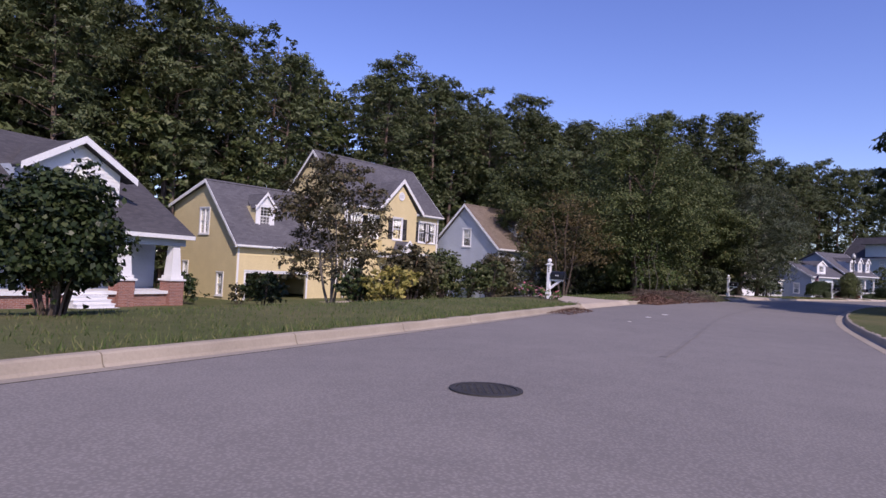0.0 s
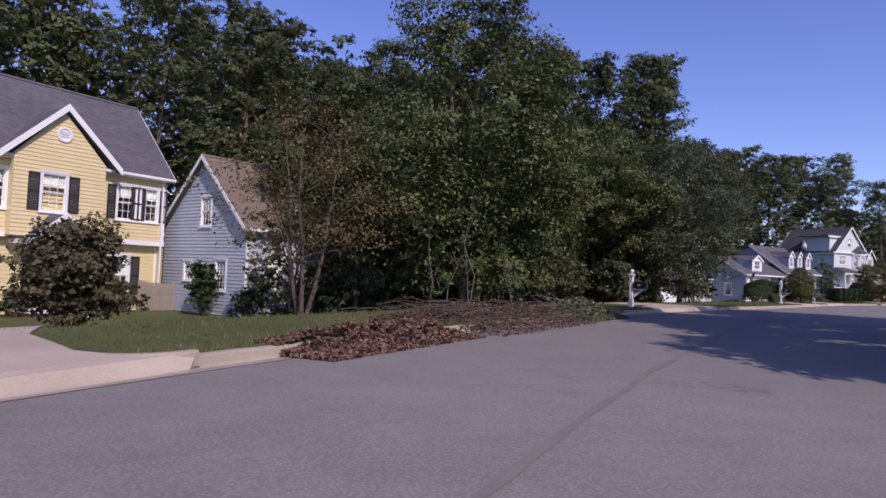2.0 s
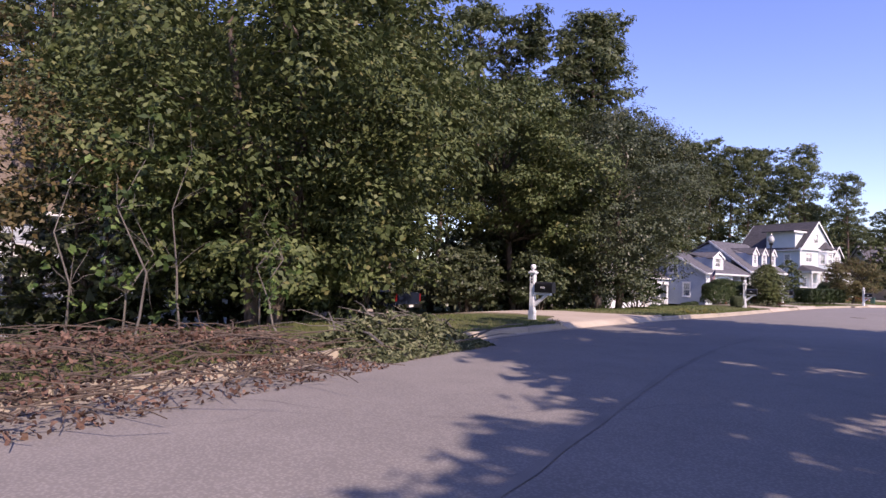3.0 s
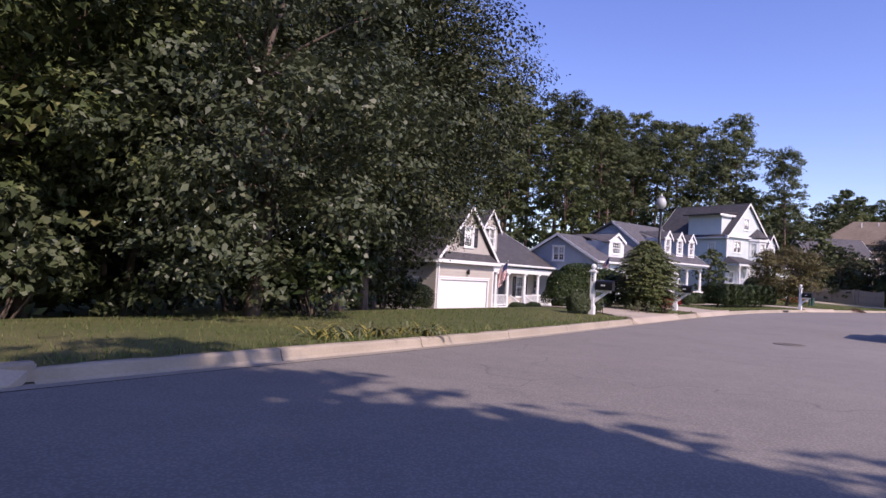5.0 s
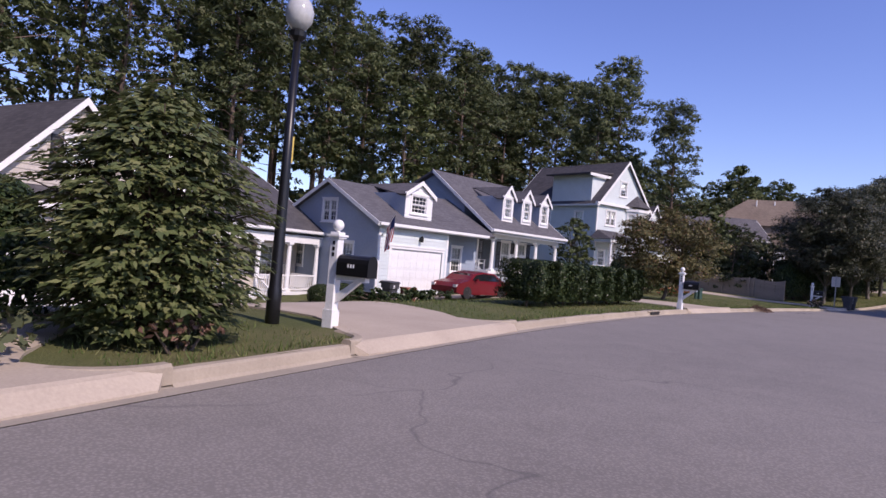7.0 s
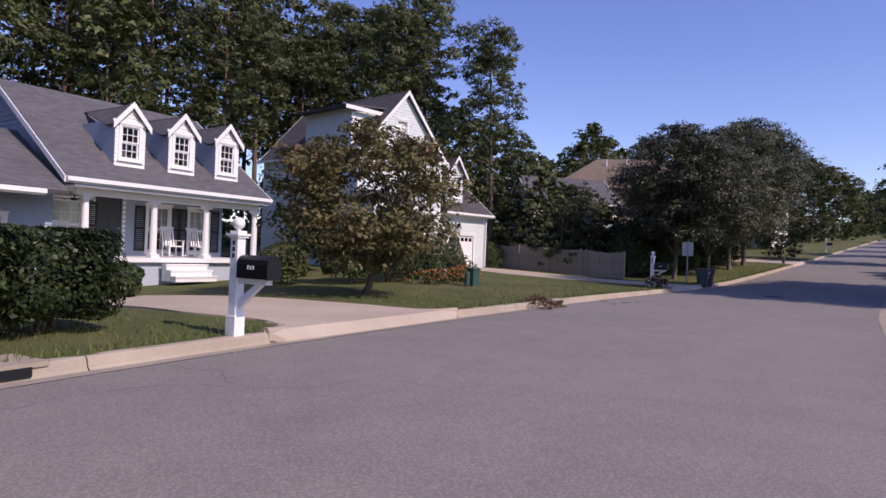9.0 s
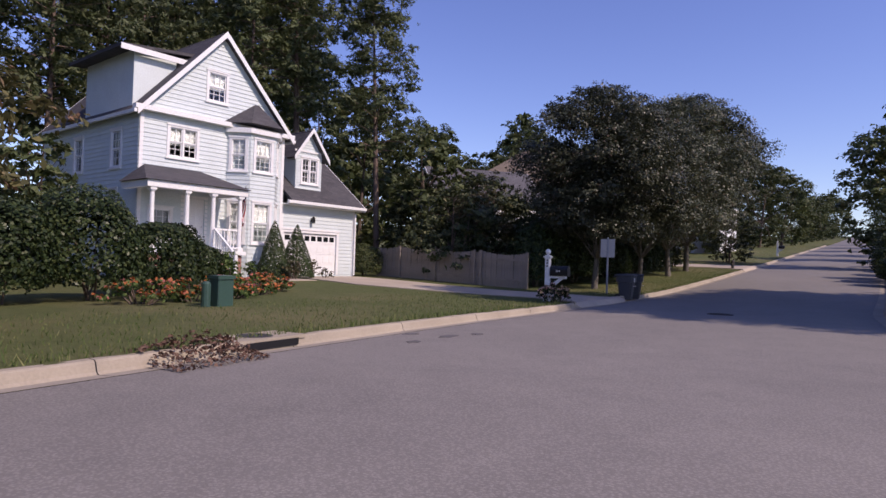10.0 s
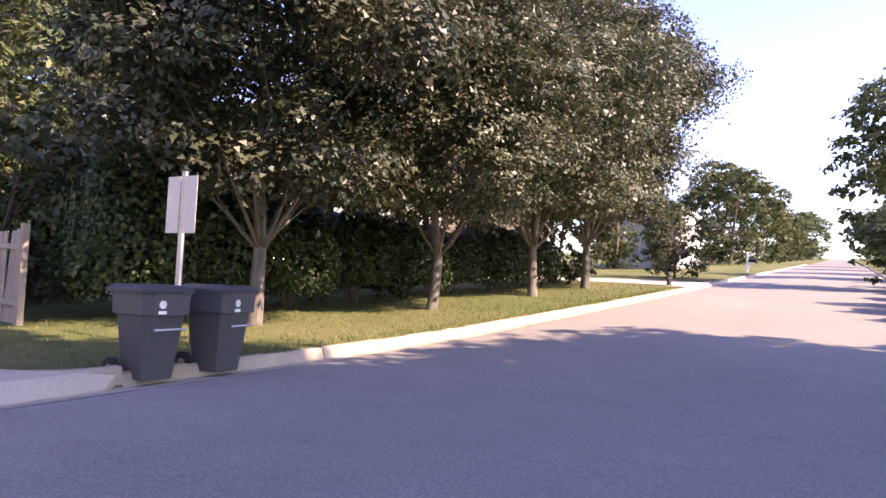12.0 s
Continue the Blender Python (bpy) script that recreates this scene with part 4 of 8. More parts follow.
# ---- houses ----
def front_gable_roof(house, xc, half, y0, y1, ze, zp, over=0.28, mat=None, t=0.13, trim=0.24):
    """A roof with its ridge along y over a block; ze is the height at the overhang's edge."""
    mat = mat or SHINGLE
    ho, a, b = half + over, y0 - over, y1 + over
    part("roof", Mb().slab((xc - ho, b, ze), (xc - ho, a, ze), (xc, a, zp), (xc, b, zp), t).slab((xc + ho, a, ze), (xc + ho, b, ze), (xc, b, zp), (xc, a, zp), t), mat, house)
    for s in (-1, 1):
        x = xc + s * ho
        part("gutter", Mb().box(min(x, x + s * 0.12), max(x, x + s * 0.12), a, b, ze - 0.15, ze - 0.02, 0.015), WHITE, house)
        for yy, e in ((a, -1), (b, 1)):
            pts = [(x, ze - trim), (xc, zp - trim), (xc, zp + 0.01), (x, ze + 0.01)]
            part("rake_board", Mb().prism(pts if s < 0 else pts[::-1], yy - 0.035 if e < 0 else yy + 0.004, yy - 0.004 if e < 0 else yy + 0.035), WHITE, house)


def yellow_house():
    H = thing("yellow_house", "two-storey pale yellow clapboard house with black shutters", "house", pose(-7.85, 43.55, 0, 0, 0, 50.0))
    zb, ze, zr = -1.5, 5.6, 9.75
    x0, x1, y0, y1 = 0.3, 11.3, 0.3, 7.3
    k = (zr - ze) / 3.8
    gp = [(0, ze + 0.1), (3.5, zr - 0.25), (7.0, ze + 0.1)]
    up = [(1.0, 2.05, 3.32, 4.95), (2.8, 3.85, 3.32, 4.95)]
    rt = [(8.75, 9.65, 3.32, 4.95), (9.95, 10.85, 3.32, 4.95)]
    facade(H, "wall_front_upper", pose(0, y0, 0), [(x0, 2.2), (x1, 2.2), (x1, 5.45), (x0, 5.45)], up + rt, YELLOW, shutters=True, blind=0.35)
    low = [(8.7, 9.7, -0.35, 1.55), (1.2, 2.2, -0.35, 1.55)]
    facade(H, "wall_front_lower", pose(0, y0 + 0.35, 0), [(x0, zb), (x1 - 0.1, zb), (x1 - 0.1, 2.2), (x0, 2.2)], low, YELLOW, [(4.9, 5.9, -0.9, 1.2)], shutters=True, blind=0.5)
    door_unit(H, pose(0, y0 + 0.37, 0), 4.9, 5.9, -0.9, 1.2, DOOR_DARK)
    part("overhang_soffit", Mb().box(x0, x1, y0, y0 + 0.36, 2.14, 2.2), WHITE, H)
    part("belly_band", Mb().box(x0 - 0.02, x1 + 0.02, y0 - 0.05, y0 - 0.02, 2.12, 2.36), WHITE, H)
    # middle bay under the front gable
    facade(H, "wall_bay", pose(0, y0 - 0.45, 0), [(3.95, 2.2), (7.85, 2.2), (7.85, 5.65), (5.9, 7.75), (3.95, 5.65)], [(5.1, 6.1, 3.32, 4.95)], YELLOW, shutters=True, blind=0.35)
    for x, s in ((3.95, 1), (7.75, 1)):
        part("bay_return", Mb().box(x, x + 0.1, y0 - 0.44, y0 - 0.003, 2.2, 5.6), YELLOW, H)
    part("round_vent", Mb(pose(5.9, y0 - 0.47, 6.75, 90)).lathe([(0.34, 0.0), (0.34, 0.05), (0.27, 0.06), (0.27, 0.02), (0.02, 0.02)], 20), WHITE, H, "round white gable vent")
    part("vent_grille", Mb(pose(5.9, y0 - 0.5, 6.75)).box(-0.22, 0.22, 0, 0.012, -0.03, 0.03).box(-0.22, 0.22, 0, 0.012, 0.07, 0.12).box(-0.22, 0.22, 0, 0.012, -0.13, -0.08), SAGE, H)
    cross_gable(H, 5.9, 2.35, y0 - 0.45, 2.5, 5.75, 8.0)
    facade(H, "wall_side", left_m(x0, y1), [(0, zb), (7, zb), (7, gp[0][1]), (3.5, gp[1][1]), (0, gp[2][1])], [], YELLOW)
    facade(H, "wall_side", right_m(x1, y0), [(0, zb), (7, zb), (7, gp[0][1]), (3.5, gp[1][1]), (0, gp[2][1])], [], YELLOW)
    facade(H, "wall_back", pose(x1, y1, 0, 0, 0, 180), [(0, zb), (11, zb), (11, 5.6), (0, 5.6)], [], YELLOW)
    gable_roof(H, x0, x1, y0, y1, ze, zr)
    corner_boards(H, x0, x1, y0, 2.36, 5.4)
    corner_boards(H, x0, x1 - 0.1, y0 + 0.35, zb, 2.1)
    part("downspout", Mb().box(x0 + 0.16, x0 + 0.24, y0 - 0.12, y0 - 0.04, -1.3, 5.4), WHITE, H)
    part("downspout", Mb().box(x1 - 0.24, x1 - 0.16, y0 - 0.12, y0 - 0.04, -1.3, 5.4), WHITE, H)
    # entrance porch with a little pediment
    part("porch_floor", Mb().box(4.3, 6.6, -1.5, 0.62, -1.0, -0.85), WHITE, H)
    foundation(H, 4.35, 6.55, -1.4, 0.6, -1.6, -1.0)
    column(H, 4.45, -1.3, -0.85, 1.85, 0.1)
    column(H, 6.45, -1.3, -0.85, 1.85, 0.1)
    part("porch_beam", Mb().box(4.25, 6.65, -1.5, 0.62, 1.85, 2.05), WHITE, H)
    part("pediment", Mb(pose(0, -1.5, 0)).prism([(4.1, 2.05), (6.8, 2.05), (5.45, 3.05)], 0.03, 0.12), WHITE, H)
    cross_gable(H, 5.45, 1.35, -1.5, -0.2, 2.05, 3.15, over=0.18, t=0.08, trim=0.16)
    steps(H, 4.7, 6.2, -1.5, -0.85, -1.55, BRICK)
    railing(H, (6.3, -1.5, -0.85), (6.3, -2.6, -1.5))
    # garage wing with two dormers
    gx0, gx1, gy0, gy1 = -8.2, 0.28, 0.7, 8.4
    gpoly = [(0, zb), (7.7, zb), (7.7, 2.15), (4.0, 6.1), (0, 4.75)]
    facade(H, "wall_side", left_m(gx0, gy1), gpoly, [(3.35, 4.35, 2.75, 4.4, dict(twin=True, cols=2)), (1.6, 2.1, -0.95, 0.8, dict(cols=2)), (5.7, 6.3, -1.2, 0.2, dict(cols=2))], YELLOW)
    facade(H, "wall_front", pose(0, gy0, 0), [(gx0, zb), (gx1, zb), (gx1, 2.1), (gx0, 2.1)], [], YELLOW, [(-7.5, -2.6, zb, 0.3)])
    garage_door(H, pose(0, gy0, 0), -7.5, -2.6, zb, 0.3, raised=True)
    corner_boards(H, gx0, gx1, gy0, zb, 1.95)
    wall_lamp(H, pose(0, gy0 - 0.02, 0), -5.0, 0.95)
    gable_roof(H, gx0, gx1 - 0.32, gy0, gy1, 2.1, 6.35, yr=4.3, ze_back=4.75)
    for xc in (-5.5, -1.2):
        dormer(H, xc, 1.5, 1.75, 3.2, 4.75, 5.65, 3.35, YELLOW, (xc - 0.42, xc + 0.42, 3.45, 4.75), cols=3, rows=3)
    return H


def craftsman_house():
    H = thing("craftsman_house", "grey-roofed house with a deep porch and tapered white columns", "house", pose(-13.8, 30.5, 0, 0, 0, 60.0))
    zb, x0, x1 = -1.7, -15.0, -0.4
    y0, y1 = 2.5, 12.0
    gp = [(0, 3.1), (5.2, 6.9), (9.5, 3.4)]
    shell(H, x0, x1, y0, y1, zb, 3.2, GREY_BLUE, gp, [(-4.2, -3.0, 0.3, 1.7, dict(twin=True)), (-9.5, -8.3, 0.3, 1.7, dict(twin=True))])
    ya, ze, yr, zr = 0.0, 2.2, 7.7, 7.0
    part("roof", Mb().slab((x0 - 0.4, ya, ze), (0.0, ya, ze), (0.0, yr, zr), (x0 - 0.4, yr, zr), 0.14).slab((0.0, 12.4, 3.2), (x0 - 0.4, 12.4, 3.2), (x0 - 0.4, yr, zr), (0.0, yr, zr), 0.14), SHINGLE_DARK, H)
    part("fascia", Mb().box(x0 - 0.4, 0.0, ya - 0.03, ya - 0.003, ze - 0.2, ze), WHITE, H)
    part("rake_board", Mb().solid([(e, y, z) for e in (0.003, 0.035) for y, z in ((ya, ze - 0.22), (ya, ze), (yr, zr), (yr, zr - 0.24))],
         ((0, 1, 2, 3), (7, 6, 5, 4), (0, 4, 5, 1), (1, 5, 6, 2), (2, 6, 7, 3), (3, 7, 4, 0))), SHINGLE_DARK, H)
    part("porch_beam", Mb().box(x0, -0.3, 0.3, 0.65, 1.65, 2.0), GREY_BLUE, H)
    part("porch_floor", Mb().box(x0, -0.4, 0.3, 2.5, -0.75, -0.6), WHITE, H)
    foundation(H, x0, -0.4, 0.4, 2.5, zb, -0.75)
    for x in (-11.0, -7.3, -3.6, -0.8):
        part("brick_pier", Mb().box(x - 0.4, x + 0.4, 0.15, 0.95, zb, -0.1), BRICK, H)
        part("pier_cap", Mb().box(x - 0.47, x + 0.47, 0.08, 1.02, -0.1, 0.0), WHITE, H)
        part("porch_column", Mb().solid([(x + a_ * r, 0.55 + b_ * r, z) for r, z in ((0.3, 0.0), (0.2, 1.65)) for a_, b_ in ((-1, -1), (1, -1), (1, 1), (-1, 1))],
             ((3, 2, 1, 0), (4, 5, 6, 7), (0, 1, 5, 4), (1, 2, 6, 5), (2, 3, 7, 6), (3, 0, 4, 7))).box(x - 0.36, x + 0.36, 0.19, 0.91, 0.0, 0.16), WHITE, H, "tapered white column")
    steps(H, -6.4, -4.6, 0.3, -0.6, -1.6, WHITE)
    # wide gabled dormer with a group of three windows
    xc, yf = -5.2, 1.9
    wins = [(-6.0, -5.5, 3.6, 4.75), (-5.4, -4.75, 3.6, 5.15), (-4.65, -4.15, 3.6, 4.75)]
    m = pose(0, yf, 0)
    facade(H, "dormer_front", m, [(-7.3, 3.2), (-3.1, 3.2), (-3.1, 4.9), (xc, 6.1), (-7.3, 4.9)], wins, WHITE, cols=2, casing=0.13)
    part("dormer_cheek", Mb().box(-3.2, -3.1, yf, 4.4, 3.2, 4.9), GREY_BLUE, H)
    part("dormer_cheek", Mb().box(-7.3, -7.2, yf, 4.4, 3.2, 4.9), GREY_BLUE, H)
    cross_gable(H, xc, 2.3, yf, 6.3, 4.95, 6.3, SHINGLE_DARK, over=0.45, trim=0.2)
    return H


def grey_house():
    H = thing("grey_house", "light grey-blue clapboard house half hidden by trees", "house", pose(4.0, 48.4, 0, 0, 0, 44.6))
    zb = -1.6
    shell(H, 0.0, 11.0, 0.0, 7.2, zb, 3.1, GREY_BLUE, [(0, 3.2), (3.6, 6.6), (7.2, 3.2)],
          [(1.2, 2.1, 0.2, 1.8), (4.5, 5.5, 0.2, 1.8), (8, 9, 0.2, 1.8)], [(1.5, 2.3, 0.1, 1.5), (4.5, 5.1, 0.5, 1.4), (3.0, 3.8, 3.2, 4.6)], [])
    gable_roof(H, 0.0, 11.0, 0.0, 7.2, 3.05, 6.75, mat=SHINGLE_BROWN)
    corner_boards(H, 0.0, 11.0, 0.0, zb, 3.0)
    dormer(H, 4.0, 1.3, 1.0, 4.1, 5.2, 5.9, 2.4, GREY_BLUE, (3.6, 4.4, 4.3, 5.2))
    return H


def taupe_house():
    H = thing("taupe_house", "taupe clapboard house with a garage gable and a railed porch", "house", pose(41.77, 81.41, 0, 0, 0, 36.87))
    zb = -1.6
    # garage wing
    facade(H, "wall_front", pose(0, 0.25, 0), [(-3.05, zb), (3.05, zb), (3.05, 1.9), (-3.05, 1.9)], [], TAUPE, [(-2.6, 2.4, zb, 0.8)])
    facade(H, "gable_wall", pose(0, 0.22, 0), [(-3.05, 1.95), (3.05, 1.95), (0, 5.3)], [(-0.42, 0.42, 2.95, 4.2)], TAUPE, shutters=True)
    garage_door(H, pose(0, 0.25, 0), -2.6, 2.4, zb, 0.8)
    facade(H, "wall_side", left_m(-3.05, 7.0), [(0, zb), (6.75, zb), (6.75, 2.0), (0, 2.0)], [(4.6, 5.3, -0.6, 0.8)], TAUPE)
    facade(H, "wall_side", right_m(3.05, 0.25), [(0, zb), (3.5, zb), (3.5, 2.0), (0, 2.0)], [], TAUPE)
    front_gable_roof(H, 0.0, 3.05, 0.25, 8.5, 1.98, 5.55, mat=SHINGLE_DARK, over=0.3)
    part("skirt_roof", Mb().slab((-3.3, -0.12, 2.02), (3.3, -0.12, 2.02), (3.1, 0.24, 2.6), (-3.1, 0.24, 2.6), 0.06), SHINGLE_DARK, H)
    part("skirt_fascia", Mb().box(-3.35, 3.35, -0.16, -0.125, 1.84, 2.04), WHITE, H)
    corner_boards(H, -3.05, 3.05, 0.25, zb, 1.84)
    part("downspout", Mb().box(-3.0, -2.92, 0.1, 0.18, zb, 1.9), WHITE, H)
    wall_lamp(H, pose(0, 0.23, 0), 0.0, 1.3)
    # main house, back of the porch
    x0, x1, y0, y1 = 3.06, 14.0, 3.6, 14.0
    wins = [(4.3, 5.3, -0.4, 1.2), (6.4, 7.3, -0.4, 1.2), (11.3, 12.3, -0.4, 1.2)]
    facade(H, "wall_front", pose(0, y0, 0), [(x0, zb), (x1, zb), (x1, 2.6), (x0, 2.6)], wins, TAUPE, [(8.7, 9.7, -1.0, 1.15)], shutters=True)
    door_unit(H, pose(0, y0 + 0.02, 0), 8.7, 9.7, -1.0, 1.15, DOOR_DARK)
    facade(H, "wall_side", right_m(x1, y0), [(0, zb), (10.4, zb), (10.4, 2.0), (5.2, 5.6), (0, 3.1)], [(2, 3, -0.4, 1.1)], TAUPE)
    facade(H, "wall_side", left_m(-3.05, y1), [(0, zb), (7.0, zb), (7.0, 4.0), (5.2, 5.6), (0, 2.0)], [], TAUPE)
    facade(H, "wall_back", pose(x1, y1, 0, 0, 0, 180), [(0, zb), (17, zb), (17, 2.0), (0, 2.0)], [], TAUPE)
    ya, ze, yr, zr = 1.5, 2.12, 8.9, 5.95
    part("roof", Mb().slab((3.0, ya, ze), (14.3, ya, ze), (14.3, yr, zr), (3.0, yr, zr), 0.13).slab((14.3, 14.3, 2.0), (-3.4, 14.3, 2.0), (-3.4, yr, zr), (14.3, yr, zr), 0.13)
         .slab((-3.4, 5.4, 4.14), (3.0, 5.4, 4.14), (3.0, yr, zr), (-3.4, yr, zr), 0.13), SHINGLE_DARK, H)
    part("fascia", Mb().box(3.4, 14.3, ya - 0.03, ya - 0.003, ze - 0.18, ze), WHITE, H)
    part("gutter", Mb().box(3.4, 14.3, ya - 0.14, ya - 0.033, ze - 0.13, ze - 0.01, 0.02), WHITE, H)
    part("rake_board", Mb().solid([(e, y, z) for e in (14.303, 14.335) for y, z in ((ya, ze - 0.2), (ya, ze), (yr, zr), (yr, zr - 0.2))],
         ((0, 1, 2, 3), (7, 6, 5, 4), (0, 4, 5, 1), (1, 5, 6, 2), (2, 6, 7, 3), (3, 7, 4, 0))), WHITE, H)
    part("porch_ceiling", Mb().box(3.2, 14.0, ya + 0.1, y0, 1.78, 1.84), WHITE, H)
    part("porch_beam", Mb().box(3.2, 14.0, ya + 0.15, ya + 0.4, 1.45, 1.78), WHITE, H)
    fl = -1.0
    part("porch_floor", Mb().box(3.2, 14.0, ya + 0.1, y0, fl - 0.14, fl), WHITE, H)
    foundation(H, 3.3, 13.9, ya + 0.3, y0, -2.3, fl - 0.14)
    cols = (3.6, 5.65, 7.2, 9.6, 11.6, 13.6)
    for x in cols:
        column(H, x, ya + 0.3, fl, 1.45, 0.12)
    for a_, b_ in ((0, 1), (1, 2), (3, 4), (4, 5)):
        railing(H, (cols[a_] + 0.12, ya + 0.3, fl), (cols[b_] - 0.12, ya + 0.3, fl))
    railing(H, (13.6, ya + 0.42, fl), (13.6, y0 - 0.05, fl))
    steps(H, 7.5, 9.3, ya + 0.1, fl, -1.85)
    for x in (7.4, 9.4):
        railing(H, (x, ya + 0.1, fl), (x, ya - 1.1, -1.75))
        part("newel_post", Mb().box(x - 0.07, x + 0.07, ya - 1.25, ya - 1.11, -1.95, -0.75, 0.01), WHITE, H)
    dormer(H, 6.3, 2.0, 3.0, 3.0, 4.75, 6.0, 6.2, TAUPE, (5.65, 6.95, 3.25, 4.65), SHINGLE_DARK, cols=3, rows=2, twin=True, face=TAUPE, over=0.25)
    return H


def dormer_house():
    H = thing("dormer_house", "slate-blue house with white dormers, porch and double garage", "house", pose(68.6, 93.9, 0, 0, 0, 25.5))
    zb = -0.6
    # main block behind a full porch
    x0, x1, y0, y1 = -7.4, 0.0, 2.8, 12.5
    wins = [(-6.9, -5.9, 1.0, 2.7), (-3.4, -2.5, 1.0, 2.7), (-1.6, -0.7, 1.0, 2.7)]
    facade(H, "wall_front", pose(0, y0, 0), [(x0, zb), (x1, zb), (x1, 4.6), (x0, 4.6)], wins, SLATE, [(-5.4, -4.4, 0.8, 2.9)], shutters=True)
    door_unit(H, pose(0, y0 + 0.02, 0), -5.4, -4.4, 0.8, 2.9, DOOR_DARK)
    side = [(0, zb), (9.7, zb), (9.7, 3.4), (2.6, 6.6), (0, 4.8)]
    facade(H, "wall_side", right_m(x1, y0), side, [(2, 3, 1, 2.5)], SLATE)
    facade(H, "wall_side", left_m(x0, y1), [(0, zb), (9.7, zb), (9.7, 4.8), (7.1, 6.6), (0, 3.4)], [], SLATE)
    facade(H, "wall_back", pose(x1, y1, 0, 0, 0, 180), [(0, zb), (7.4, zb), (7.4, 3.4), (0, 3.4)], [], SLATE)
    ya, ze, yr, zr, xa, xb = 0.3, 3.28, 5.4, 6.85, -7.7, 0.4
    part("roof", Mb().slab((xa, ya, ze), (xb, ya, ze), (xb, yr, zr), (xa, yr, zr), 0.13).slab((xb, 12.9, 3.3), (xa, 12.9, 3.3), (xa, yr, zr), (xb, yr, zr), 0.13), SHINGLE, H)
    for e0, e1 in ((xa - 0.035, xa - 0.003), (xb + 0.003, xb + 0.035)):
        part("rake_board", Mb().solid([(e, y, z) for e in (e0, e1) for y, z in ((ya, ze - 0.2), (ya, ze), (yr, zr), (yr, zr - 0.22))],
             ((0, 1, 2, 3), (7, 6, 5, 4), (0, 4, 5, 1), (1, 5, 6, 2), (2, 6, 7, 3), (3, 7, 4, 0))), WHITE, H)
    part("fascia", Mb().box(xa, xb, ya - 0.03, ya - 0.003, ze - 0.2, ze), WHITE, H)
    part("gutter", Mb().box(xa, xb, ya - 0.14, ya - 0.033, ze - 0.14, ze - 0.01, 0.02), WHITE, H)
    part("porch_ceiling", Mb().box(-7.4, 0.3, 0.31, y0, 3.0, 3.06), WHITE, H)
    part("porch_beam", Mb().box(-7.1, 0.25, 0.78, 1.04, 2.78, 3.0), WHITE, H)
    fl = 0.8
    part("porch_floor", Mb().box(-7.4, 0.3, 0.6, y0, fl - 0.15, fl), WHITE, H)
    foundation(H, -7.3, 0.2, 0.75, y0, -0.5, fl - 0.15, GREY_BLUE)
    for x in (-6.75, -4.35, -2.2, 0.12):
        column(H, x, 0.91, fl, 2.78, 0.12)
    steps(H, -4.2, -2.45, 0.6, fl, 0.0)
    for xc in (-5.17, -3.16, -1.14):
        dormer(H, xc, 1.1, 1.2, 3.6, 5.42, 6.05, 3.4, SLATE, (xc - 0.33, xc + 0.33, 4.15, 5.28), cols=3, rows=2)
    for x in (-6.7, -1.5):
        part("porch_fan", Mb().lathe([(0.02, 2.7), (0.02, 3.0)], 8, x, 1.7).lathe([(0.1, 2.62), (0.12, 2.7)], 10, x, 1.7)
             .box(x - 0.6, x + 0.6, 1.63, 1.77, 2.65, 2.665).box(x - 0.07, x + 0.07, 1.1, 2.3, 2.667, 2.68), DARKBOX, H, "dark ceiling fan at rest")
    # garage wing
    gx0, gx1 = -16.4, -11.4
    facade(H, "wall_front", pose(0, 0.3, 0), [(gx0, zb), (gx1, zb), (gx1, 2.7), (gx0, 2.7)], [], MINT, [(-15.5, -11.8, zb + 0.2, 1.6)])
    garage_door(H, pose(0, 0.3, 0), -15.5, -11.8, zb + 0.2, 1.6)
    facade(H, "wall_front", pose(0, 1.6, 0), [(gx1, zb), (-7.42, zb), (-7.42, 3.3), (gx1, 3.3)], [(-9.6, -8.8, 0.6, 2.0)], SLATE)
    facade(H, "wall_side", right_m(gx1, 0.3), [(0, zb), (1.3, zb), (1.3, 2.7), (0, 2.7)], [], MINT)
    facade(H, "wall_side", left_m(gx0, 8.5), [(0, zb), (8.2, zb), (8.2, 2.7), (4.3, 4.75), (0, 2.8)], [(3.75, 4.85, 2.75, 3.85, dict(twin=True, cols=2)), (1.5, 2.3, 0.3, 1.7), (5.6, 6.4, 0.3, 1.7)], SLATE)
    facade(H, "wall_back", pose(-8.0, 8.5, 0, 0, 0, 180), [(0, zb), (8.4, zb), (8.4, 3.0), (0, 3.0)], [], SLATE)
    part("roof", Mb().slab((gx0 - 0.3, 0, 2.8), (-7.72, 0, 2.8), (-7.42, 4.2, 4.95), (gx0 - 0.3, 4.2, 4.95), 0.13).slab((-7.42, 8.8, 2.7), (gx0 - 0.3, 8.8, 2.7), (gx0 - 0.3, 4.2, 4.95), (-7.42, 4.2, 4.95), 0.13), SHINGLE, H)
    for pts in (((0, 2.6), (0, 2.8), (4.2, 4.95), (4.2, 4.75)), ((4.2, 4.75), (4.2, 4.95), (8.8, 2.7), (8.8, 2.5))):
        part("rake_board", Mb().solid([(e, y, z) for e in (gx0 - 0.335, gx0 - 0.303) for y, z in pts],
             ((0, 1, 2, 3), (7, 6, 5, 4), (0, 4, 5, 1), (1, 5, 6, 2), (2, 6, 7, 3), (3, 7, 4, 0))), WHITE, H)
    part("fascia", Mb().box(gx0 - 0.3, -8.4, -0.03, -0.003, 2.6, 2.8), WHITE, H)
    part("gutter", Mb().box(gx0 - 0.3, -8.4, -0.14, -0.033, 2.66, 2.79, 0.02), WHITE, H)
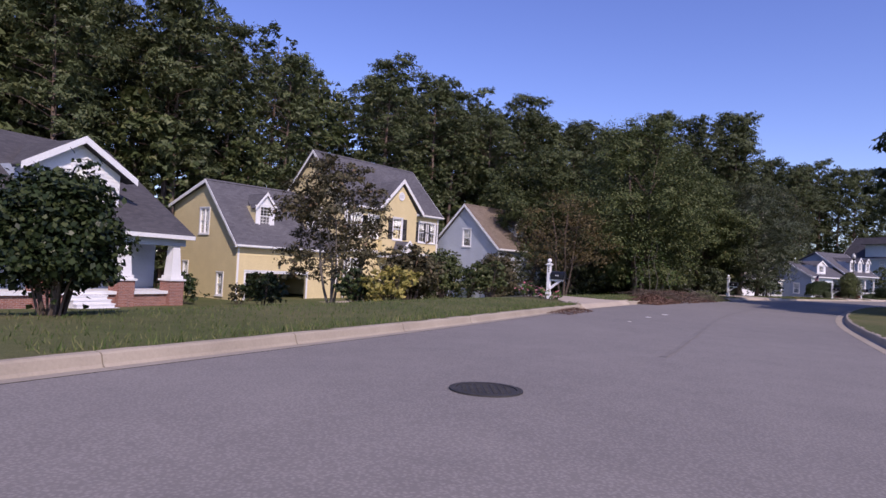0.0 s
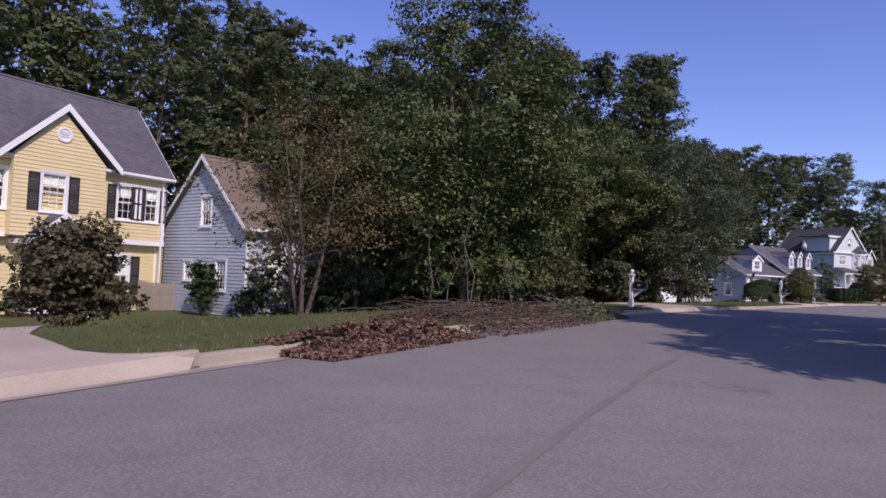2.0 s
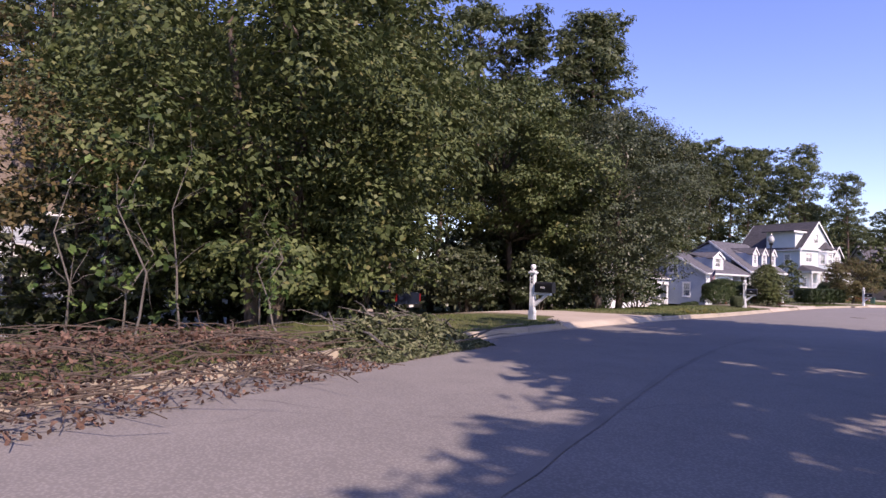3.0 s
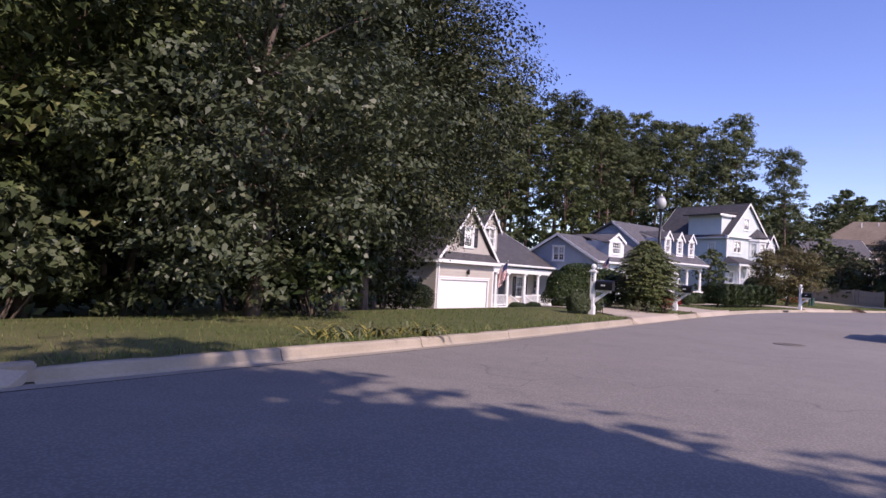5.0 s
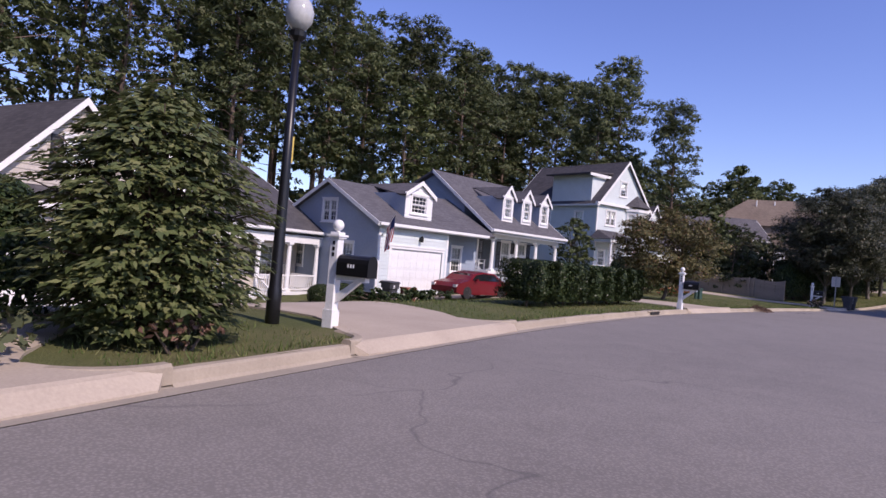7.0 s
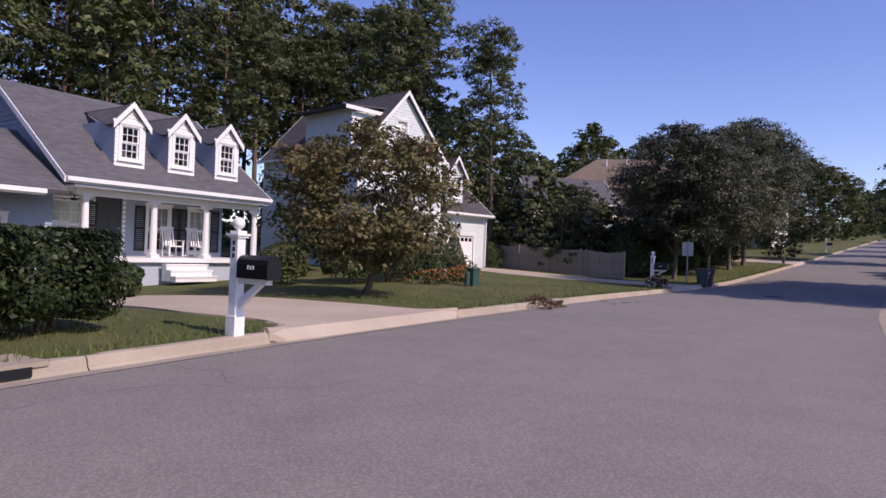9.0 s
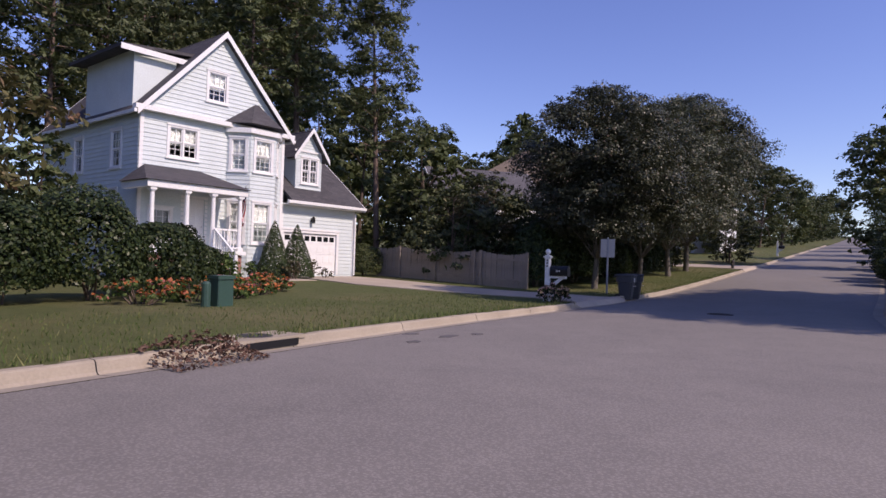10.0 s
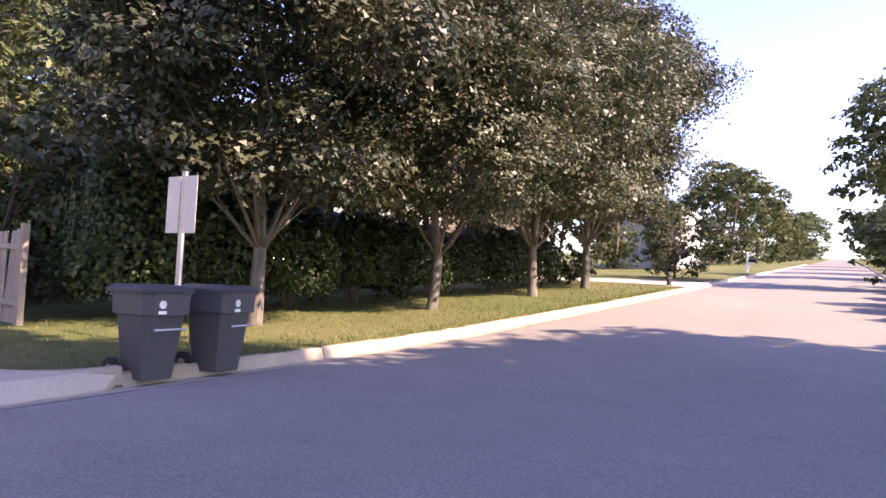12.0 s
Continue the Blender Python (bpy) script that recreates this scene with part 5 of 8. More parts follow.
    corner_boards(H, gx0, gx1, 0.3, zb, 2.55)
    dormer(H, -13.3, 2.0, 0.85, 3.0, 4.5, 5.12, 3.9, SLATE, (-13.85, -12.75, 3.5, 4.4), cols=4, rows=2)
    wall_lamp(H, pose(0, 0.28, 0), -13.6, 2.15)
    return H


def white_house():
    H = thing("white_house", "tall pale mint clapboard house with a bay and attached garage", "house", pose(81.5, 101.39, 0.12, 0, 0, 15.5))
    zb = 0.1
    x0, x1, y0, y1 = -6.6, -0.08, 0.28, 9.5
    m = pose(0, y0, 0)
    xc = -3.3
    facade(H, "wall_front", m, [(x0, zb), (x1, zb), (x1, 6.55), (x0, 6.55)], [(-5.45, -4.3, 4.95, 6.1, dict(twin=True, cols=2))], MINT, [(-6.1, -5.3, 1.7, 2.9), (-4.75, -3.85, 1.3, 3.4)], shutters=False)
    window(H, m, -6.1, -5.3, 1.7, 2.9)
    door_unit(H, pose(0, y0 + 0.02, 0), -4.75, -3.85, 1.3, 3.4, WHITE)
    facade(H, "gable_wall", pose(0, y0 - 0.02, 0), [(x0, 6.7), (x1, 6.7), (xc, 10.15)], [(-3.9, -3.1, 7.45, 8.6)], MINT, rows=2, cols=3)
    part("frieze_board", Mb().box(x0 - 0.3, x1 + 0.35, y0 - 0.3, y0 - 0.03, 6.5, 6.68), WHITE, H)
    facade(H, "wall_side", left_m(x0, y1), [(0, zb), (9.2, zb), (9.2, 6.6), (0, 6.6)], [(6.8, 7.6, 2.0, 3.6), (3.5, 4.3, 4.5, 5.9), (7.0, 7.8, 4.5, 5.9)], MINT)
    facade(H, "wall_side", right_m(x1, y0), [(0, zb), (9.2, zb), (9.2, 6.6), (0, 6.6)], [], MINT)
    facade(H, "wall_back", pose(x1, y1, 0, 0, 0, 180), [(0, zb), (6.5, zb), (6.5, 6.6), (3.25, 10.1), (0, 6.6)], [], MINT)
    front_gable_roof(H, xc, 3.25, y0, y1, 6.5, 10.35, mat=SHINGLE_DARK)
    corner_boards(H, x0, x1, y0, zb, 6.5)
    # shed dormer on the side slope
    part("shed_dormer", Mb().box(-6.57, -4.9, 1.0, 5.2, 6.7, 8.95), MINT, H)
    part("shed_dormer_roof", Mb().slab((-7.2, 5.5, 8.98), (-7.2, 0.75, 8.98), (-4.2, 0.75, 9.3), (-4.2, 5.5, 9.3), 0.12), SHINGLE_DARK, H)
    part("shed_dormer_fascia", Mb().box(-7.2, -4.5, 0.7, 0.745, 8.74, 8.95), WHITE, H)
    # two-storey bay
    bx = [(-2.95, 0.26), (-2.3, -0.45), (-1.05, -0.45), (-0.4, 0.26)]
    for i, ((ax, ay), (cx, cy)) in enumerate(zip(bx, bx[1:])):
        L = math.hypot(cx - ax, cy - ay)
        mm = pose(ax, ay, 0, 0, 0, math.degrees(math.atan2(cy - ay, cx - ax)))
        mid, w = L / 2, 0.62 if i == 1 else 0.42
        facade(H, "bay_wall", mm, [(0, zb), (L, zb), (L, 6.35), (0, 6.35)], [(mid - w / 2 - 0.08, mid + w / 2 + 0.08, 4.75, 6.05), (mid - w / 2 - 0.08, mid + w / 2 + 0.08, 1.75, 3.4)], MINT, cols=2 if i != 1 else 3, rows=3)
    part("bay_trim", Mb().solid([(x, y, z) for z in (6.3, 6.5) for x, y in ((-3.1, 0.2), (-2.4, -0.6), (-0.95, -0.6), (-0.25, 0.2))], ((3, 2, 1, 0), (4, 5, 6, 7), (0, 1, 5, 4), (1, 2, 6, 5), (2, 3, 7, 6), (3, 0, 4, 7))), WHITE, H)
    part("bay_roof", Mb().solid([(-3.2, 0.24, 6.69), (-2.45, -0.7, 6.69), (-0.9, -0.7, 6.69), (-0.1, 0.24, 6.69), (-1.7, 0.24, 7.7), (-1.5, 0.24, 7.7)],
         ((0, 1, 4), (1, 2, 5, 4), (2, 3, 5), (3, 2, 1, 0), (0, 4, 5, 3))), SHINGLE_DARK, H)
    # hipped entrance porch
    fl = 1.35
    part("porch_roof", Mb().solid([(-7.3, 0.24, 3.75), (-7.3, -1.85, 3.75), (-3.1, -1.85, 3.75), (-3.1, 0.2, 3.75), (-6.4, 0.24, 4.5), (-4.1, 0.24, 4.5)],
         ((0, 1, 4), (1, 2, 5, 4), (2, 3, 5), (3, 2, 1, 0), (0, 4, 5, 3))), SHINGLE_DARK, H)
    part("porch_beam", Mb().box(-7.2, -3.2, -1.75, -1.5, 3.5, 3.74).box(-7.2, -7.0, -1.5, 0.24, 3.5, 3.74).box(-3.4, -3.2, -1.5, 0.2, 3.5, 3.74), WHITE, H)
    part("porch_floor", Mb().box(-7.2, -3.2, -1.75, 0.25, fl - 0.14, fl), WHITE, H)
    foundation(H, -7.1, -3.3, -1.65, 0.25, -0.2, fl - 0.14)
    for x in (-6.95, -5.65, -4.6, -3.45):
        column(H, x, -1.6, fl, 3.5, 0.09)
    railing(H, (-6.85, -1.6, fl), (-5.75, -1.6, fl))
    railing(H, (-4.5, -1.6, fl), (-3.55, -1.6, fl))
    steps(H, -5.6, -4.65, -1.75, fl, 0.4)
    for x in (-5.65, -4.6):
        railing(H, (x, -1.75, fl), (x, -3.1, 0.45))
        part("newel_post", Mb().box(x - 0.06, x + 0.06, -3.25, -3.12, 0.2, 1.35, 0.01), WHITE, H)
    # garage
    gx0, gx1, gy0, gy1 = -0.06, 4.45, 0.4, 7.5
    facade(H, "wall_front", pose(0, gy0, 0), [(gx0, zb), (gx1, zb), (gx1, 3.65), (gx0, 3.65)], [], MINT, [(0.0, 3.3, zb + 0.3, 2.35)])
    garage_door(H, pose(0, gy0, 0), 0.15, 3.3, zb + 0.3, 2.35, lights=1)
    facade(H, "wall_side", right_m(gx1, gy0), [(0, zb), (7.1, zb), (7.1, 3.8), (4.3, 7.3), (0, 3.8)], [], MINT)
    facade(H, "wall_back", pose(gx1, gy1, 0, 0, 0, 180), [(0, zb), (4.5, zb), (4.5, 3.8), (0, 3.8)], [], MINT)
    ya, ze, yr, zr = 0.0, 3.78, 4.7, 7.4
    part("roof", Mb().slab((0.28, ya, ze), (4.8, ya, ze), (4.8, yr, zr), (0.28, yr, zr), 0.13).slab((4.8, 7.8, 3.7), (0.0, 7.8, 3.7), (0.0, yr, zr), (4.8, yr, zr), 0.13), SHINGLE_DARK, H)
    part("fascia", Mb().box(0.0, 4.8, ya - 0.03, ya - 0.003, ze - 0.2, ze), WHITE, H)
    part("gutter", Mb().box(0.0, 4.8, ya - 0.14, ya - 0.033, ze - 0.14, ze - 0.01, 0.02), WHITE, H)
    part("rake_board", Mb().solid([(e, y, z) for e in (4.803, 4.835) for y, z in ((ya, ze - 0.2), (ya, ze), (yr, zr), (yr, zr - 0.2))],
         ((0, 1, 2, 3), (7, 6, 5, 4), (0, 4, 5, 1), (1, 5, 6, 2), (2, 6, 7, 3), (3, 7, 4, 0))), WHITE, H)
    part("soffit", Mb().box(0.0, 4.7, ya + 0.01, gy0, ze - 0.2, ze - 0.17), WHITE, H)
    corner_boards(H, gx0, gx1, gy0, zb, 3.55)
    part("downspout", Mb().box(4.36, 4.44, 0.25, 0.33, 0.4, 3.5), WHITE, H)
    wall_lamp(H, pose(0, gy0 - 0.02, 0), 1.7, 2.95)
    dormer(H, 1.8, 1.55, 0.85, 4.45, 6.25, 7.3, 3.2, MINT, (1.4, 2.3, 4.75, 5.9), SHINGLE_DARK, cols=2, rows=2, twin=True, face=MINT, over=0.28)
    part("satellite_dish", Mb(pose(4.2, 3.2, 6.6, 60, 0, 30)).lathe([(0.02, 0.0), (0.25, 0.03), (0.4, 0.1), (0.38, 0.11), (0.02, 0.03)], 16), GALV, H, "grey satellite dish on the roof")
    return H


def plain_house(name, label, m, w, d, zb, ze, zr, wall, roof, wins=(), ground=None, hip=False):
    H = thing(name, label, "house", m)
    if hip:
        facade_h(H, w, d, zb, ze, wall, wins)
        e, k = 0.4, d / 2 * 0.9
        lo = [(-e, -e, ze - 0.1), (w + e, -e, ze - 0.1), (w + e, d + e, ze - 0.1), (-e, d + e, ze - 0.1)]
        a, b = (k, d / 2, zr), (w - k, d / 2, zr)
        mb = Mb()
        for q in ([lo[0], lo[1], b, a], [lo[1], lo[2], b], [lo[2], lo[3], a, b], [lo[3], lo[0], a], lo[::-1]):
            mb.face(q)
        part("roof", mb, roof, H)
        for x_, y_ in ((w * 0.36, d * 0.36), (w * 0.5, d * 0.4)):
            part("vent_pipe", Mb().tube([(x_, y_, zr - 1.4), (x_, y_, zr - 0.25)], [0.07, 0.07], 8), WHITE, H)
        return H
    shell(H, 0, w, 0, d, zb, ze, wall, [(0, ze), (d / 2, zr - 0.2), (d, ze)], list(wins), [(d * 0.3, d * 0.3 + 0.9, zb + 3.6, zb + 5.0)] if ze - zb > 5 else [], [])
    gable_roof(H, 0, w, 0, d, ze, zr, mat=roof)
    corner_boards(H, 0, w, 0, zb, ze - 0.15)
    return H


def facade_h(H, w, d, zb, ze, wall, wins):
    """Four plain walls under a hipped roof."""
    shell(H, 0, w, 0, d, zb, ze, wall, [(0, ze), (d, ze)], list(wins), [], [])
    corner_boards(H, 0, w, 0, zb, ze - 0.15)


HOUSE_FRONT_WINS = [(1.2, 2.2, 1.0, 2.5), (3.6, 4.6, 1.0, 2.5), (7.5, 8.5, 1.0, 2.5), (1.2, 2.2, 3.9, 5.3), (4.5, 5.5, 3.9, 5.3), (7.5, 8.5, 3.9, 5.3)]


# ---- plants ----
def leaf_mesh(name, cen, nor, length, width, mat, rng, jitter=0.8, size=None, sides=4, along=None):
    """Many separate pointed leaves: bent kites (sides 4) or slim blades (sides 3), which may point along given directions."""
    n = len(cen)
    nor = nor + rng.normal(0, jitter, (n, 3))
    nor /= np.linalg.norm(nor, axis=1)[:, None] + 1e-9
    ref = rng.normal(0, 1, (n, 3))
    b = np.cross(nor, ref if along is None else along + 0.35 * ref)
    b /= np.linalg.norm(b, axis=1)[:, None] + 1e-9
    a = np.cross(b, nor)
    size = np.ones(n) if size is None else size
    L = (size * length * rng.uniform(0.6, 1.25, n))[:, None]
    W = (size * width * rng.uniform(0.6, 1.25, n))[:, None]
    if sides == 3:
        v = np.stack([cen - a * L * 0.4 + b * W * 0.5, cen + a * L * 0.6, cen - a * L * 0.4 - b * W * 0.5], 1).reshape(-1, 3)
    else:
        v = np.stack([cen - a * L * 0.45, cen - a * L * 0.08 - b * W * 0.5 + nor * W * 0.15, cen + a * L * 0.55, cen - a * L * 0.08 + b * W * 0.5 + nor * W * 0.15], 1).reshape(-1, 3)
    me = bpy.data.meshes.new(name)
    me.vertices.add(sides * n)
    me.vertices.foreach_set("co", v.ravel().astype(np.float32))
    me.loops.add(sides * n)
    me.loops.foreach_set("vertex_index", np.arange(sides * n, dtype=np.int32))
    me.polygons.add(n)
    me.polygons.foreach_set("loop_start", np.arange(0, sides * n, sides, dtype=np.int32))
    me.update(calc_edges=True)
    me.materials.append(mat)
    return me


def clump_points(rng, clumps, per_area, shell_in=0.68, spray=24, tight=0.17):
    """Leaf places in each clump (x, y, z, r), gathered in sprays near its surface, with outward directions, and a few larger leaves within."""
    cs, ns, zs = [], [], []
    for x, y, z, r in clumps:
        n = max(6, int(per_area * r * r))
        k = max(4, n // spray)
        u = rng.normal(0, 1, (k, 3))
        u /= np.linalg.norm(u, axis=1)[:, None]
        u[:, 2] = np.where(u[:, 2] < -0.5, -u[:, 2] * 0.6, u[:, 2])
        rad = r * (shell_in + (1 - shell_in) * rng.uniform(0, 1, k) ** 0.7) * (1 + 0.06 * rng.normal(0, 1, k))
        mid = np.array([x, y, z]) + u * rad[:, None] * np.array([1, 1, 0.82])
        pick = rng.integers(0, k, n)
        off = np.clip(rng.normal(0, 1, (n, 3)), -1.9, 1.9) * np.array([tight, tight, tight * 0.5]) * r
        q = max(3, n // 8)
        cs += [mid[pick] + off, np.array([x, y, z]) + rng.normal(0, 0.3, (q, 3)) * r]
        tilt = rng.normal(0, 0.3, (k, 3))
        ns += [u[pick] * 0.7 + np.array([0, 0, 0.6]) + tilt[pick] + off / (r * tight) * 0.2, rng.normal(0, 1, (q, 3))]
        zs += [np.ones(n), np.full(q, 1.3)]
    return np.concatenate(cs), np.concatenate(ns), np.concatenate(zs)


def limb(mb, rng, a, b, r0, r1, sag=0.1, n=5, sides=6):
    a, b = Vector(a), Vector(b)
    L = (b - a).length
    pts = [a.lerp(b, k / n) + Vector(rng.normal(0, sag * L * 0.18, 3)) * (0 if k in (0, n) else 1) + Vector((0, 0, -sag * L * 0.5 * math.sin(math.pi * k / n) * -1)) for k in range(n + 1)]
    mb.tube(pts, [r0 + (r1 - r0) * k / n for k in range(n + 1)], sides)
    return pts


def broad_tree(name, label, seed, height, width, leafmat, barkmat=None, leaf=0.2, density=60, trunk=0.22, fork=0.3, crown_low=0.18, nclump=46, stems=1, round_top=True, group="", holes=0.0, sides=4, spray=24):
    """A broadleaf tree: trunk or stems, limbs reaching the clumps of an uneven crown."""
    rng = np.random.default_rng(seed)
    T = thing(name, label, "tree", group=group)
    zc0, R = height * crown_low, width / 2
    clumps = []
    tries = 0
    while len(clumps) < nclump and tries < nclump * 30:
        tries += 1
        t = rng.uniform(0, 1)
        prof = math.sin(math.pi * min(1, (t * 0.9 + 0.12))) ** (0.55 if round_top else 0.8)
        ang = rng.uniform(0, 2 * math.pi)
        rr = R * prof * rng.uniform(0.35, 1.0) ** 0.6
        r = R * rng.uniform(0.2, 0.36) * (0.7 + 0.4 * prof)
        z = zc0 + (height - zc0) * t
        z = min(z, height - r * 0.8)
        x, y = (rr - r * 0.4) * math.cos(ang), (rr - r * 0.4) * math.sin(ang)
        if all((x - c[0]) ** 2 + (y - c[1]) ** 2 + (z - c[2]) ** 2 > (0.5 * (r + c[3])) ** 2 * 0.7 for c in clumps):
            clumps.append((x, y, z, r))
    cen, nor, siz = clump_points(rng, clumps, density, 0.68, spray)
    if holes:
        keep = rng.uniform(0, 1, len(cen)) > holes
        cen, nor, siz = cen[keep], nor[keep], np.minimum(siz[keep], 1.4)
    part("crown", leaf_mesh("crown", cen, nor, leaf, leaf * (0.6 if sides == 4 else 0.8), leafmat, rng, 0.36, siz, sides), leafmat, T)
    mb = Mb()
    zf = height * fork
    bases = []
    for k in range(stems):
        ang = 2 * math.pi * k / stems + 0.4
        off = 0.0 if stems == 1 else trunk * 1.6
        top = Vector((math.cos(ang) * R * (0.12 if stems == 1 else 0.3), math.sin(ang) * R * (0.12 if stems == 1 else 0.3), height * 0.8))
        base = Vector((math.cos(ang) * off, math.sin(ang) * off, -0.3))
        fork_p = base.lerp(top, fork / 0.8) + Vector((rng.normal(0, 0.1), rng.normal(0, 0.1), 0))
        pts = [base, base + Vector((0, 0, 0.35)), base.lerp(fork_p, 0.55), fork_p, fork_p.lerp(top, 0.5) + Vector((rng.normal(0, 0.25), rng.normal(0, 0.25), 0)), top]
        mb.tube(pts, [trunk * 1.5, trunk * 1.08, trunk * 0.95, trunk * 0.8, trunk * 0.45, trunk * 0.12], 9)
        bases.append(pts)
    for i, (x, y, z, r) in enumerate(clumps):
        if i % 2 and len(clumps) > 30:
            continue
        pts = bases[i % stems]
        zs = max(zf, z - math.hypot(x, y) * 0.8)
        q = min(pts[2:], key=lambda p: abs(p.z - zs))
        limb(mb, rng, q, (x * 0.9, y * 0.9, z), trunk * 0.3, trunk * 0.06, 0.12, 4, 5)
    part("trunk", mb, barkmat or BARK, T, smooth=True)
    return T


def pine(name, label, seed, height, crown_from=0.45, width=6.5, puffs=62, needle=0.42, per=115, group=""):
    """A tall loblolly pine: bare trunk below, limbs with needle puffs above."""
    rng = np.random.default_rng(seed)
    T = thing(name, label, "pine tree", group=group)
    mb = Mb()
    lean = rng.normal(0, 0.012, 2) * height
    def axis(t):
        return Vector((lean[0] * t + 0.25 * math.sin(2.2 * t + seed), lean[1] * t + 0.2 * math.cos(1.7 * t + seed) - 0.2, height * t))
    ts = [0, 0.02, 0.2, 0.4, 0.6, 0.8, 0.97]
    r0 = 0.011 * height
    mb.tube([axis(t) - Vector((0, 0, 0.4 if t == 0 else 0)) for t in ts], [r0 * 1.3, r0, r0 * 0.86, r0 * 0.72, r0 * 0.52, r0 * 0.28, 0.03], 8)
    clumps = []
    for k in range(puffs):
        t = crown_from + (0.985 - crown_from) * ((k + 0.5) / puffs) ** 0.8
        s = (t - crown_from) / (1 - crown_from)
        reach = width / 2 * max(0.22, math.sqrt(max(0, 1 - ((s - 0.42) / 0.62) ** 2))) * rng.uniform(0.3, 1.12)
        ang = k * 2.4 + rng.uniform(-0.5, 0.5)
        a = axis(t - 0.03)
        b = a + Vector((math.cos(ang) * reach, math.sin(ang) * reach, reach * rng.uniform(0.0, 0.35)))
        limb(mb, rng, a, b, 0.06 * (1.3 - s), 0.015, 0.1, 3, 4)
        r = rng.uniform(0.62, 1.15) * width / 6.5
        clumps.append((b.x, b.y, b.z + 0.15, r))
        if rng.uniform() < 0.6:
            c = a.lerp(b, rng.uniform(0.45, 0.75))
            clumps.append((c.x + rng.normal(0, 0.4), c.y + rng.normal(0, 0.4), c.z + 0.35, r * 0.75))
    for k in range(5):
        s = crown_from - 0.04 - 0.05 * k
        ang = rng.uniform(0, 6.3)
        a = axis(s)
        limb(mb, rng, a, a + Vector((math.cos(ang), math.sin(ang), 0.1)) * rng.uniform(0.6, 1.6), 0.035, 0.01, 0.1, 3, 4)
    part("trunk", mb, BARK_PINE, T, smooth=True)
    cen, nor, siz = clump_points(rng, clumps, per, 0.75, 9, 0.16)
    part("crown", leaf_mesh("crown", cen, nor, needle, needle * 0.42, LEAF_PINE, rng, 0.28, siz, 3, nor), LEAF_PINE, T)
    return T


def shrub(name, label, seed, w, d, h, leafmat, leaf=0.1, density=420, nclump=16, flowers=None, category="shrub", box=False, twigs=True):
    """A bush of leaf clumps on short stems; box gives a clipped block."""
    rng = np.random.default_rng(seed)
    S = thing(name, label, category)
    density, nclump, leaf = density * 1.05, int(nclump * 1.35), leaf * 1.2
    clumps = []
    for k in range(nclump):
        if box:
            r = h * rng.uniform(0.22, 0.3)
            x, y, z = rng.uniform(-w / 2 + r, w / 2 - r), rng.uniform(-d / 2 + r * 0.6, d / 2 - r * 0.6), rng.uniform(r * 0.9, h - r * 0.85)
        else:
            a, q = rng.uniform(0, 2 * math.pi), rng.uniform(0, 1) ** 0.5
            t = rng.uniform(0, 1)
            r = min(w, h) * rng.uniform(0.2, 0.31)
            k_ = math.sqrt(max(0.05, 1 - (t - 0.35) ** 2 / 0.45)) * q
            x, y, z = math.cos(a) * (w / 2 - r) * k_, math.sin(a) * (d / 2 - r) * k_, r * 0.7 + (h - r * 1.6) * t
        clumps.append((x, y, max(z, r * 0.6), r))
    cen, nor, siz = clump_points(rng, clumps, density, 0.5)
    part("foliage", leaf_mesh("foliage", cen, nor, leaf, leaf * 0.7, leafmat, rng, 0.6, siz), leafmat, S)
    if twigs:
        mb = Mb()
        for x, y, z, r in clumps[:: 2]:
            limb(mb, rng, (x * 0.2, y * 0.5, -0.1), (x * 0.9, y * 0.9, z), 0.03, 0.008, 0.1, 3, 4)
        part("stem", mb, BARK, S)
    if flowers:
        top = nor[:, 2] > 0.4
        idx = rng.choice(np.where(top)[0], max(10, int(top.sum() * 0.3)), replace=False)
        part("blossom", leaf_mesh("blossom", cen[idx] + np.array([0, 0, 0.03]), nor[idx], leaf, leaf, flowers, rng), flowers, S)
    return S


def placed(ob, x, y, turn=0.0, dz=0.0, scale=1.0):
    ob.matrix_basis = on(x, y, turn, dz) @ Matrix.Scale(scale, 4)
    return ob


